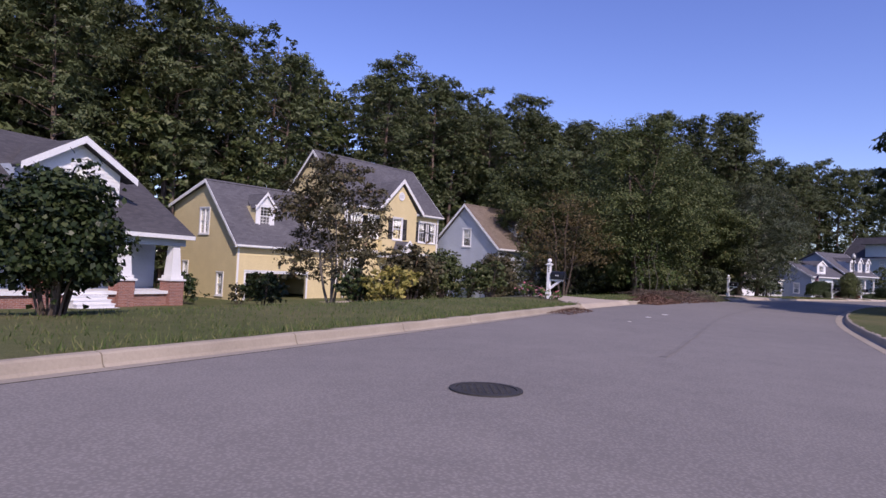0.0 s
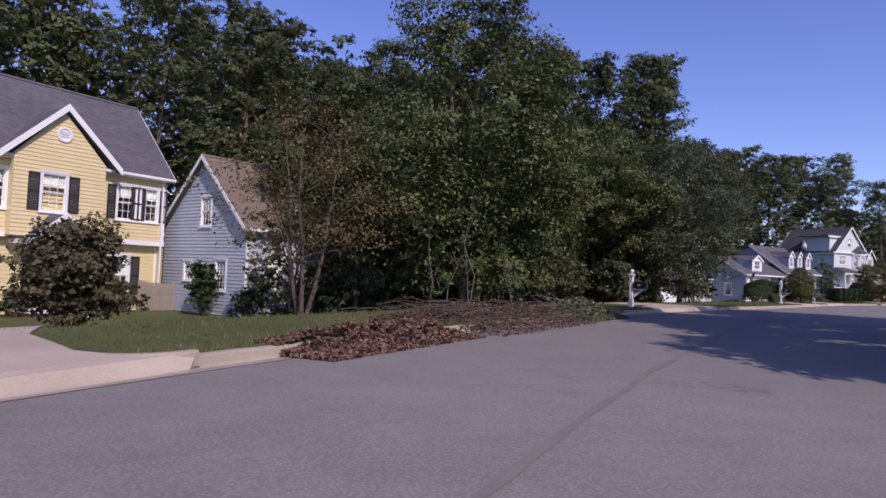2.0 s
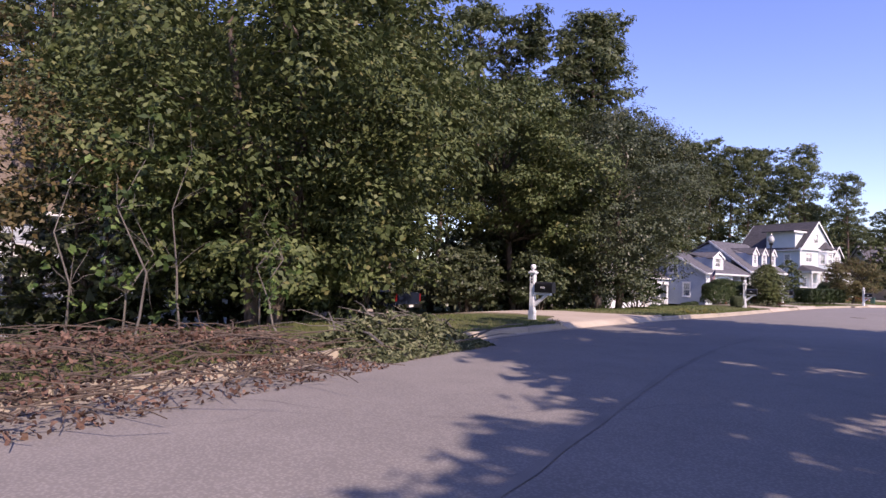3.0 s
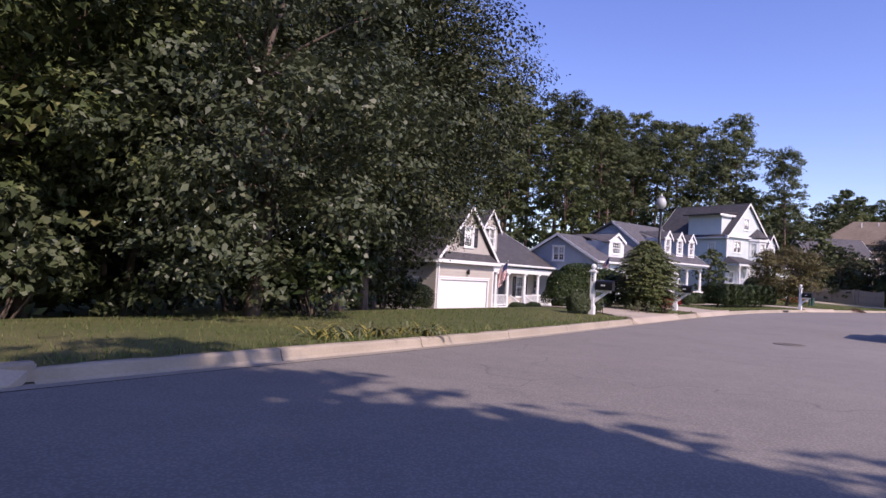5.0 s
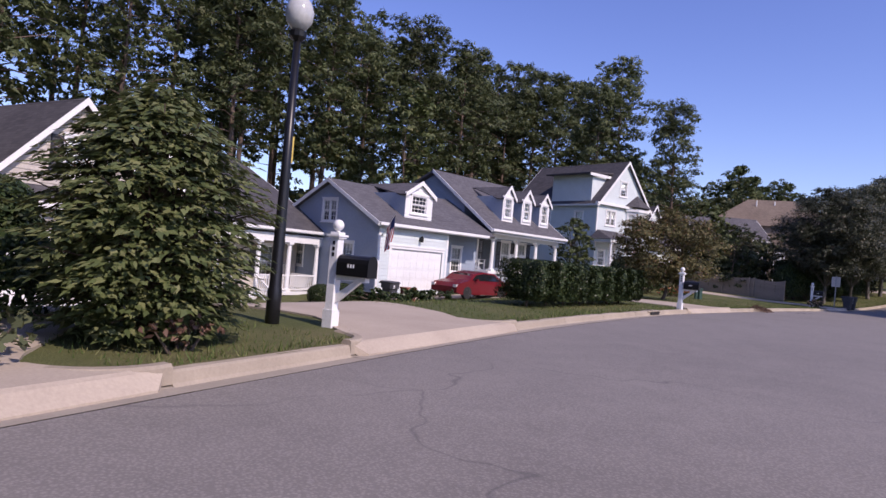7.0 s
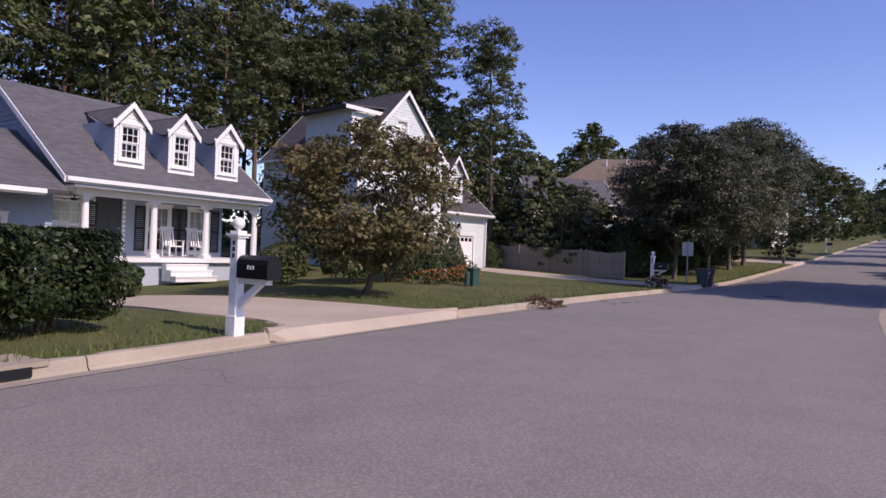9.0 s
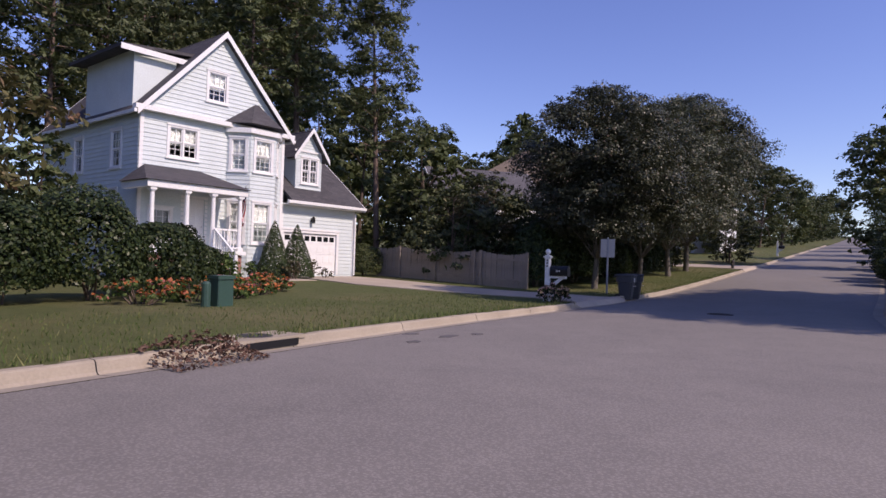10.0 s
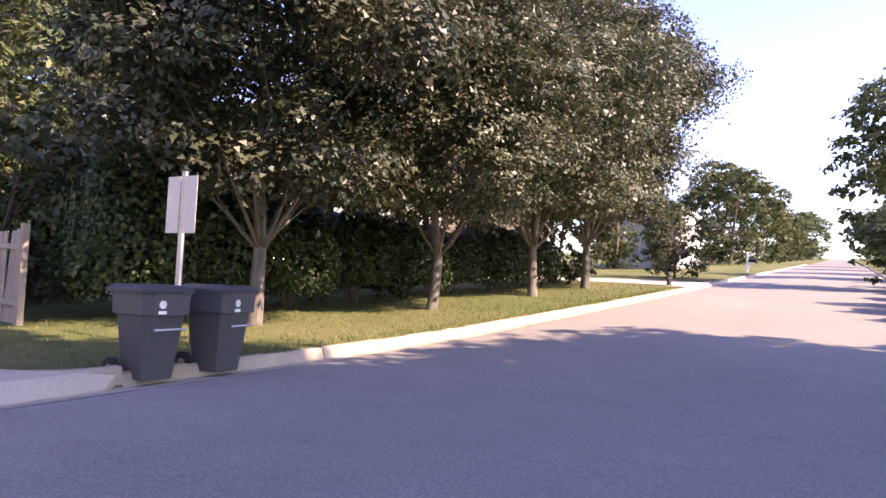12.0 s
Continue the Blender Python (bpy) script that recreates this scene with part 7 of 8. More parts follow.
for k, (ob, (x, y)) in enumerate(zip(pines + oaks, ((-34, 42), (-30, 52), (-27, 60), (32.5, 70), (-24, 46), (-20, 56), (-30, 36)))):
    placed(ob, x, y, 30 * k, 0, 0.84 if k == 3 else 1.0)
for x, y, k, sc in ((-26, 40, 3, 1.05), (-23, 50, 0, 1.1), (-29, 47, 1, 1.0), (90.0, 108.2, 3, 0.83), (86.5, 113, 1, 0.92), (83.5, 112.5, 2, 0.85), (28.5, 69.0, 0, 0.84), (33.2, 68.5, 1, 0.82), (25.0, 69.0, 2, 0.9)):
    copy_thing(pines[k], on(x, y, 77 * k + 20, -0.05) @ Matrix.Scale(sc, 4))
for x, y, k, sc in ((71.6, 97.8, 2, 0.46), (92.4, 106.6, 2, 0.8), (88.4, 114.6, 2, 0.85), (85.2, 117.5, 2, 0.95), (87.4, 121, 0, 0.8), (93.5, 105, 2, 0.5), (-17, 54, 2, 0.8), (-22, 41, 2, 0.75), (14, 56, 0, 0.9), (96, 122, 0, 1.0), (110, 130, 1, 0.8), (120, 128, 0, 1.08), (104, 133, 1, 0.92), (112, 138, 1, 0.92), (128, 136, 0, 1.15), (96, 131, 1, 1.15), (138, 142, 0, 1.12), (143, 139, 0, 1.05), (146.5, 144, 1, 0.95), (133.5, 146, 1, 0.9)):
    copy_thing(oaks[k], on(x, y, 50 * k, -0.05) @ Matrix.Scale(sc, 4))

# ---- placing: garden trees ----
big = broad_tree("maple_tree", "large dense green maple beside the grey house", 60, 13.0, 9.5, LEAF_MAPLE, leaf=0.16, density=440, nclump=72, trunk=0.17, crown_low=0.03, stems=2, spray=40)
placed(big, 13.6, 43.0)
big_far = broad_tree("maple_tree", "large green maple deeper in the trees", 71, 13.0, 9.5, LEAF_MAPLE, leaf=0.18, density=360, nclump=66, trunk=0.2, crown_low=0.2, stems=2, sides=3)
placed(big_far, 15.6, 50.2, 70, -0.05, 1.1)
for x, y, sc, tn in ((8.0, 54.0, 0.95, 130), (24.5, 57.5, 0.85, 200)):
    copy_thing(big_far, on(x, y, tn, -0.05) @ Matrix.Scale(sc, 4))
rnd_tree = broad_tree("round_tree", "rounded dense green tree by the driveway", 61, 9.5, 7.5, LEAF_SAGE, leaf=0.15, density=420, nclump=56, trunk=0.17, crown_low=0.06)
placed(rnd_tree, 29.5, 56.5)
oak = broad_tree("spreading_oak", "wide spreading oak hanging over the lawn", 62, 12.5, 13.5, LEAF_WATER_OAK, leaf=0.145, density=340, nclump=84, trunk=0.3, crown_low=0.27, fork=0.22, spray=46)
placed(oak, 32.0, 64.9)
copy_thing(oak, on(34.5, 73.6, 140, -0.05) @ Matrix.Scale(0.8, 4))
autumn = broad_tree("autumn_tree", "small tree with thin brown turning leaves", 63, 7.4, 7.2, LEAF_BROWN, leaf=0.12, density=200, nclump=46, trunk=0.08, crown_low=0.28, stems=3, holes=0.35)
placed(autumn, 7.4, 39.5)
myrtle = broad_tree("crape_myrtle", "crape myrtle with dusky red-brown leaves", 64, 6.7, 5.2, LEAF_RED, BARK_GREY, leaf=0.16, density=420, nclump=46, trunk=0.06, crown_low=0.12, stems=4)
placed(myrtle, -5.9, 24.7)
lawn_tree = broad_tree("dogwood", "small rounded dogwood with reddish-green leaves on the lawn", 65, 4.75, 5.6, LEAF_DOGWOOD, leaf=0.15, density=500, nclump=56, trunk=0.1, crown_low=0.2, fork=0.2)
placed(lawn_tree, 68.6, 84.4)
pear = broad_tree("pear_tree", "ornamental pear with upswept limbs and glossy leaves", 66, 11.4, 8.6, LEAF_PEAR, BARK_GREY, leaf=0.14, density=640, sides=3, spray=26, nclump=84, trunk=0.17, crown_low=0.27, fork=0.16)
placed(pear, 93.7, 94.2, 0, 0, 0.84)
for x, y, sc, tn in ((98.6, 95.5, 0.98, 80), (104.2, 97.7, 1.14, 170), (109.4, 100.0, 1.26, 320)):
    copy_thing(pear, on(x, y, tn, -0.05) @ Matrix.Diagonal((sc, sc, min(sc, 1.42), 1)))
# the far hill and the side across the street
hilltree = broad_tree("hill_tree", "rounded dark tree on the hillside", 67, 12, 9, LEAF_OAK, leaf=0.32, density=120, nclump=46, trunk=0.2, crown_low=-0.04, sides=3, group="trees along the hill")
placed(hilltree, 140, 122.5)
for s, d, sc in ((22, 34, 1.0), (30, 26, 0.95), (36, 36, 1.0), (44, 29, 1.1), (50, 40, 1.1), (62, 34, 1.1), (58, 9, 0.58), (96, 9, 1.3), (106, 13, 1.45), (114, 7.5, 1.3), (92, 24, 1.2), (140, 8, 1.15), (160, 7, 1.1), (182, 7, 1.1), (205, 6, 1.2), (235, 6, 1.4), (270, 5, 1.5),
                 (31, -9.6, 1.05), (46, -12.0, 1.1), (62, -14, 1.05), (80, -14, 1.05), (102, -14, 1.1), (130, -14, 1.1), (165, -14, 1.1), (205, -13, 1.2), (245, -12.5, 1.5)):
    q = edge_pt(S_HILL + s, d)
    copy_thing(hilltree, on(q[0], q[1], s * 37, -0.05) @ Matrix.Scale(sc, 4))
across = broad_tree("street_tree", "tall shade tree across the street", 68, 11, 8.5, LEAF_OAK, leaf=0.34, density=180, nclump=60, trunk=0.2, crown_low=0.2, sides=3, group="shade trees across the street")
placed(across, 26.8, 28.2, 0, 0, 1.3)
for x, y, sc in ((34.4, 33.4, 1.05), (22.5, 21, 0.75), (97.0, 73.8, 1.0), (102.5, 76.4, 0.95), (12, -24, 1.0)):
    copy_thing(across, on(x, y, x * 31, -0.05) @ Matrix.Scale(sc, 4))
# unseen stretched copy, added only to shade the driveway mouth and bins
copy_thing(across, on(95.0, 74.5, 140, -0.05) @ Matrix.Diagonal((1.0, 1.0, 1.4, 1)))

near_side = broad_tree("street_tree", "tall leafy shade tree at the kerb across the street", 73, 14.0, 6.6, LEAF_OAK, leaf=0.17, density=330, nclump=60, trunk=0.16, crown_low=0.12, sides=3)
placed(near_side, 91.7, 76.0, 200)

# undergrowth below the maples and the spreading oak; its dark leaf colour stands in for shade
under = broad_tree("understory_tree", "low dense understory tree with dark leaves in place of deep shade", 69, 5.2, 5.4, LEAF_WATER_OAK, leaf=0.2, density=190, nclump=46, sides=3, trunk=0.08, crown_low=0.06, stems=3, group="undergrowth below the big trees")
placed(under, 9.2, 44.6, 0, -0.05, 1.05)
for x, y, sc, tn in ((12.0, 48.6, 1.1, 60), (6.6, 46.4, 0.85, 130), (13.0, 46.8, 0.9, 200), (16.2, 46.6, 0.8, 260), (33.2, 71.6, 0.8, 50), (35.4, 75.6, 0.75, 140), (31.0, 68.6, 1.15, 20), (28.4, 65.6, 1.1, 100), (25.6, 62.5, 1.0, 170), (23.4, 59.0, 1.0, 40), (26.4, 58.6, 1.1, 300), (20.8, 61.5, 0.9, 10), (89.8, 99.9, 0.9, 80), (94.5, 103.5, 1.1, 15), (97.5, 107.5, 1.2, 75), (100.0, 104.0, 1.05, 200), (92.0, 106.0, 1.0, 260), (111.3, 103.6, 1.05, 30), (123.6, 105.4, 0.85, 110), (116.5, 112.0, 1.2, 60)):
    copy_thing(under, on(x, y, tn, -0.05) @ Matrix.Scale(sc, 4))
copy_thing(myrtle, on(92.6, 101.6, 40, -0.05) @ Matrix.Scale(0.72, 4))


# low growth closing the wood behind the trunks
rng_u = np.random.default_rng(77)
uc, un = [], []
for s in np.arange(along(-5, 3)[0] + 4, S_HILL + 60, 1.0):
    for _ in range(46):
        q = edge_pt(min(N - 2, s + rng_u.uniform(0, 1)), 69 + rng_u.normal(0, 1.6))
        uc.append((q[0], q[1], zg(q[0], q[1]) + 9.5 * rng_u.uniform(0, 1) ** 1.4))
        un.append((-0.2, -1.0, 0.4))
me_u = leaf_mesh("wood_undergrowth", np.array(uc), np.array(un), 1.15, 0.8, LEAF_OAK, rng_u, 0.6)
tagged(new("wood_undergrowth", me_u), "dark tangled undergrowth closing the wood", "undergrowth", kind="stuff")

# thin saplings left standing behind the cut brush
for k, (x, y, hs) in enumerate(((12.4, 36.4, 3.6), (12.7, 38.0, 3.9), (11.3, 36.9, 3.0), (13.9, 39.2, 2.6), (14.3, 38.4, 2.3), (11.9, 37.6, 2.6))):
    sapling = broad_tree("sapling", "thin sparse sapling standing behind the cut brush", 300 + k, hs, hs * 0.42, LEAF_BRIGHT, BARK_GREY, leaf=0.13, density=150, trunk=0.02, fork=0.35, crown_low=0.12, nclump=12, holes=0.2, group="saplings behind the brush")
    placed(sapling, x, y, 60 * k, -0.02)

# ---- placing: shrubs, hedges and beds ----
def bush(x, y, w, h, mat, label, seed, leaf=0.11, density=420, n=18, flowers=None, d=None, turn=0.0):
    return placed(shrub("shrub", label, seed, w, d or w, h, mat, leaf, density, n, flowers), x, y, turn)


def mound(x, y, w, h_, mat, label, seed, leaf=0.07, n=7000, d=None, lumps=0.1, turn=0.0, low=0.05):
    """A dense rounded or clipped evergreen: close-set leaves on an uneven, lumpy body."""
    rng_m = np.random.default_rng(seed)
    S = thing("shrub", label, "shrub")
    u = rng_m.normal(0, 1, (n, 3))
    u /= np.linalg.norm(u, axis=1)[:, None]
    u[:, 2] = np.where(u[:, 2] < -0.6, -u[:, 2], u[:, 2])
    wave = np.zeros(n)
    for _ in range(9):
        c = rng_m.normal(0, 1, 3)
        wave += np.maximum(0, u @ (c / np.linalg.norm(c)) - 0.72) / 0.28
    inner = np.arange(n) % 6 == 0
    r = (1 - lumps + lumps * np.minimum(wave, 1.3)) * (1 - 0.2 * rng_m.uniform(0, 1, n) ** 2) * np.where(inner, 0.84, 1.0) + rng_m.normal(0, 0.012, n)
    body = np.sign(u) * np.abs(u) ** np.array([0.85, 0.85, 0.8])
    cen = body * r[:, None] * np.array([w / 2, (d or w) / 2, h_ * 0.56]) + np.array([0, 0, h_ * 0.46])
    cen[:, 2] = np.maximum(cen[:, 2], low)
    part("foliage", leaf_mesh("foliage", cen, u + np.array([0, 0, 0.25]), leaf, leaf * 0.68, mat, rng_m, 0.5, np.where(inner, 1.7, 1.0)), mat, S)
    mb = Mb()
    for k in range(5):
        limb(mb, rng_m, (0.05 * k - 0.1, 0.04 * (k % 2), -0.1), (w * 0.28 * math.cos(k * 1.3), w * 0.28 * math.sin(k * 1.3), h_ * 0.7), 0.03, 0.01, 0.1, 3, 5)
    part("stem", mb, BARK, S)
    return placed(S, x, y, turn)


def tiered_shrub(x, y, w, h_, mat, label, seed, branches=380, leaf=0.13):
    """A tapering shrub with long leaves drooping in pairs from level branches."""
    rng_t = np.random.default_rng(seed)
    S = thing("shrub", label, "shrub")
    cs, ns, al = [], [], []
    mb = Mb()
    for k in range(branches):
        t = (k + 0.5) / branches
        z = h_ * (0.06 + 0.92 * t)
        reach = w / 2 * min(1.0, 1.7 * (1 - t) ** 0.55) * (0.8 + 0.2 * min(1, 4 * t)) * rng_t.uniform(0.7, 1.1)
        ang = k * 2.4 + rng_t.uniform(-0.4, 0.4)
        dr = np.array([math.cos(ang), math.sin(ang), 0.0])
        if k % 3 == 0:
            limb(mb, rng_t, (0.05 * math.cos(ang), 0.05 * math.sin(ang), z * 0.6), (dr[0] * reach * 0.9, dr[1] * reach * 0.9, z), 0.02, 0.006, 0.1, 3, 4)
        m = int(16 + 34 * reach)
        q = rng_t.uniform(0.3, 1.0, m) ** 0.7
        side = rng_t.choice([-1.0, 1.0], m)[:, None]
        perp = np.array([-dr[1], dr[0], 0.0])
        cs.append(dr * (q * reach)[:, None] + perp * side * rng_t.uniform(0.02, 0.3, (m, 1)) + np.array([0, 0, z]) + np.stack([np.zeros(m), np.zeros(m), 0.1 * np.sin(q * 3) - 0.12 * q], 1))
        ns.append(np.tile(np.array([0, 0, 1.0]) + 0.45 * dr, (m, 1)))
        al.append(dr + 0.7 * perp * side + np.array([0, 0, -0.35]))
    cs, ns, al = np.concatenate(cs), np.concatenate(ns), np.concatenate(al)
    part("foliage", leaf_mesh("foliage", cs, ns, leaf, leaf * 0.5, mat, rng_t, 0.22, None, 4, al), mat, S)
    part("stem", mb.tube([(0, 0, -0.1), (0.03, 0, h_ * 0.5), (0, 0.04, h_ * 0.95)], [0.05, 0.035, 0.01], 6), BARK, S)
    return placed(S, x, y)


bush(-7.9, 7.4, 2.5, 2.5, LEAF_DARK, "large rounded dark evergreen bush by the lawn", 1, 0.1, 800, 36)
bush(-14.9, 31.6, 3.2, 1.9, LEAF_DARK, "dark clipped foundation shrub in front of a porch", 2, 0.14, 260)
bush(-17.6, 32.0, 2.8, 1.9, LEAF_DARK, "dark rounded shrub beside brick steps", 3, 0.14, 260)
bush(-9.9, 29.4, 3.0, 1.9, LEAF_DARK, "dark rounded shrub on the lawn", 4, 0.14, 260)
bush(-12.2, 33.2, 1.6, 1.3, LEAF_RED, "low reddish shrub by the porch", 5, 0.14, 260, 10)
bush(-3.2, 21.2, 2.8, 1.5, LEAF_YELLOW, "yellow-green variegated shrub on the lawn", 6, 0.13, 360)
bush(-4.6, 22.4, 2.2, 1.6, LEAF_DARK, "dark shrub under a crape myrtle", 7, 0.13, 300)
bush(-2.6, 27.0, 4.2, 2.9, LEAF_RED, "tall reddish-brown shrub beside the driveway", 8, 0.14, 300, 24)
bush(2.3, 34.6, 3.4, 3.0, LEAF_RED, "broad dusky olive-brown shrub", 9, 0.12, 480, 30)
bush(-2.7, 30.1, 3.4, 2.9, LEAF_RED, "dusky reddish shrub on the lawn", 96, 0.12, 420, 26)
bush(1.2, 27.8, 2.4, 2.0, LEAF_OAK, "green leafy shrub by the driveway", 10, 0.13, 300)
bush(-1.0, 29.4, 3.6, 2.8, LEAF_OAK, "olive shrub thicket on the lawn", 97, 0.13, 300, 26)
bush(-4.4, 23.9, 2.4, 1.3, LEAF_YELLOW, "yellow-green shrub with turning tips", 98, 0.13, 360)
bush(2.5, 24.4, 1.7, 0.7, LEAF_BRIGHT, "flower bed shrub with pink blossoms under a mailbox", 11, 0.08, 700, 12, PETAL_PINK)
bush(3.0, 22.5, 1.3, 0.5, LEAF_BRIGHT, "low flowering plants at the mailbox post", 12, 0.08, 700, 10, PETAL_PINK)
bush(1.9, 49.6, 2.0, 2.8, LEAF_DARK, "upright evergreen shrub against grey siding", 13, 0.14, 300, 20)
bush(-2.0, 50.2, 3.6, 1.5, LEAF_DARK, "dark clipped shrub below the windows", 14, 0.14, 260)
bush(-4.6, 46.6, 2.6, 1.4, LEAF_DARK, "dark clipped shrub beside the entrance", 15, 0.14, 260)
bush(4.6, 46.0, 2.2, 1.6, LEAF_DARK, "dark shrub at the corner of the grey house", 16, 0.14, 260)
# dark leaves on these two carry the deep shade under the maple
bush(9.4, 46.5, 5.0, 2.0, LEAF_DARK, "underbrush behind the kerb with leaves darkened for deep shade", 17, 0.16, 200, 22)
bush(14.0, 47.0, 4.4, 1.8, LEAF_DARK, "underbrush below a maple with leaves darkened for deep shade", 18, 0.16, 200, 22)
bush(21.6, 56.4, 4.4, 3.5, LEAF_SAGE, "feathery light green shrub by the drive", 19, 0.16, 260, 30)
bush(25.0, 55.6, 3.6, 3.0, LEAF_SAGE, "light green shrub thicket", 20, 0.16, 240, 26)
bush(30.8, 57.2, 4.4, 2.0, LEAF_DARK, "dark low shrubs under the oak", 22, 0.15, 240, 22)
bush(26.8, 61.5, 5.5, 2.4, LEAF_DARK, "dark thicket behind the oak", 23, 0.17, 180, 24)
mound(36.2, 77.0, 5.0, 1.7, LEAF_DARK, "clipped dark hedge beside the garage", 24, 0.1, 12000, d=1.8, turn=-18)
mound(39.7, 61.75, 0.8, 0.72, LEAF_BOX, "small rounded boxwood by a mailbox", 25, 0.055, 6000)
mound(40.5, 62.3, 0.65, 0.72, LEAF_BOX, "small boxwood behind a mailbox", 26, 0.055, 4000)
mound(42.2, 67.4, 3.1, 1.85, LEAF_DARK, "rounded dark evergreen beside a driveway", 27, 0.085, 20000, lumps=0.3)
mound(44.2, 68.0, 1.9, 1.7, LEAF_DARK, "dark upright evergreen bush", 28, 0.09, 8000, lumps=0.15)
mound(68.4, 91.0, 2.3, 1.6, LEAF_OAK, "light green rounded shrub by porch steps", 49, 0.1, 8000, lumps=0.25)
tiered_shrub(44.6, 65.6, 2.7, 2.9, LEAF_VIBURNUM, "large viburnum with long drooping leaves in layers", 29)
bush(43.4, 64.1, 1.5, 0.5, LEAF_CUT, "dry weedy tufts along the kerb", 30, 0.09, 420, 10)
bush(45.0, 65.0, 1.3, 0.45, LEAF_DEAD, "dry brown weeds at the kerb", 31, 0.07, 420, 9)
for k, (x, y) in enumerate(((45.5, 82.3), (47.0, 83.4), (51.0, 86.5), (52.2, 87.4), (53.4, 88.3))):
    mound(x, y, 1.3, 0.9, LEAF_DARK, "small clipped boxwood in front of a porch", 32 + k, 0.08, 3500)
bed = placed(shrub("groundcover_bed", "low dark juniper groundcover beside the driveway", 99, 5.4, 2.6, 0.6, LEAF_DARK, 0.1, 2600, 40, None, "shrub", True), 52.6, 79.6, 38)
hedge = thing("hedge", "long clipped dark privet hedge with bare stems below", "hedge", on(57.85, 76.2, heading(58, 76)))
for k in range(7):
    rng_h = np.random.default_rng(70 + k)
    x0 = -4.6 + k * 1.3
    n_h = 9000
    u = rng_h.normal(0, 1, (n_h, 3))
    u /= np.abs(u).max(axis=1)[:, None]
    u = np.sign(u) * np.abs(u) ** 0.8
    dent = 1 - 0.22 * rng_h.uniform(0, 1, n_h) ** 2
    bump_ = 0.06 * np.sin(u[:, 0] * 5 + k) + 0.05 * np.sin(u[:, 2] * 7 + 2 * k)
    cen = np.stack([x0 + 0.66 + u[:, 0] * 0.74 * dent, u[:, 1] * (0.68 + bump_) * dent, 0.78 + u[:, 2] * (0.56 + 0.04 * np.sin(u[:, 0] * 4 + k)) * dent], 1)
    part("hedge_plant", leaf_mesh("hedge_plant", cen, u + 0.2, 0.09, 0.06, LEAF_DARK, rng_h, 0.5), LEAF_DARK, hedge)
    mb = Mb()
    for j in range(4):
        limb(mb, rng_h, (x0 + 0.5 + 0.1 * j, 0.05 * j, -0.1), (x0 + 0.2 + 0.3 * j, 0.1 * (j - 2), 0.9), 0.035, 0.015, 0.1, 3, 5)
    part("stem", mb, BARK, hedge)
for k, (x, y, w, h_) in enumerate(((62.7, 87.3, 1.5, 0.9), (61.3, 86.6, 1.6, 0.9), (70.8, 90.4, 2.6, 2.4), (72.6, 91.0, 2.8, 2.6), (74.4, 92.4, 2.4, 2.1), (75.8, 94.6, 1.8, 1.5))):
    mound(x, y, w, h_, LEAF_DARK, "rounded dark holly shrub in a mulched bed", 40 + k, 0.1, 8000, lumps=0.2)
bush(77.2, 95.6, 1.6, 1.2, LEAF_BRIGHT, "light green rounded shrub by the front walk", 47, 0.1, 420, 14)
bush(78.9, 97.9, 1.1, 0.8, LEAF_BRIGHT, "low green shrub by the steps", 48, 0.09, 500, 10)
for k, (x, y) in enumerate(((73.4, 89.3), (74.7, 90.1), (75.9, 91.0), (76.9, 92.0), (77.8, 93.1))):
    bush(x, y, 1.9, 0.6, LEAF_BRIGHT, "orange flowering border plants", 150 + k, 0.07, 2600, 16, PETAL)
bush(85.3, 88.45, 1.9, 0.6, LEAF_DARK, "low rose bed with pale blossoms round a mailbox", 55, 0.06, 2600, 18, PETAL_PALE, d=1.1, turn=25)
mound(86.8, 103.9, 1.9, 1.65, LEAF_OAK, "clipped round shrub beside the garage", 56, 0.08, 7000)
bush(83.0, 100.4, 0.9, 0.5, LEAF_RED, "low barberry by the garage", 57, 0.08, 520, 8)


def cone_shrub(x, y, w, h_, label, seed):
    rng_c = np.random.default_rng(seed)
    S = thing("conical_shrub", label, "shrub")
    n = 7000
    t, a_ = 1 - np.sqrt(rng_c.uniform(0, 1, n)), rng_c.uniform(0, 2 * math.pi, n)
    r = w / 2 * (1 - t) ** 0.85 * (1 - 0.16 * rng_c.uniform(0, 1, n) ** 2 + 0.07 * np.sin(a_ * 5 + t * 9)) + 0.02
    nor = np.stack([np.cos(a_), np.sin(a_), np.full(n, 0.45)], 1)
    cen = np.stack([np.cos(a_) * r, np.sin(a_) * r, 0.06 + (h_ - 0.06) * t], 1)
    part("foliage", leaf_mesh("foliage", cen, nor, 0.075, 0.05, LEAF_DARK, rng_c, 0.45, None, 3), LEAF_DARK, S)
    part("stem", Mb().tube([(0, 0, -0.1), (0, 0, h_ * 0.8)], [0.05, 0.02], 6), BARK, S)
    return placed(S, x, y)


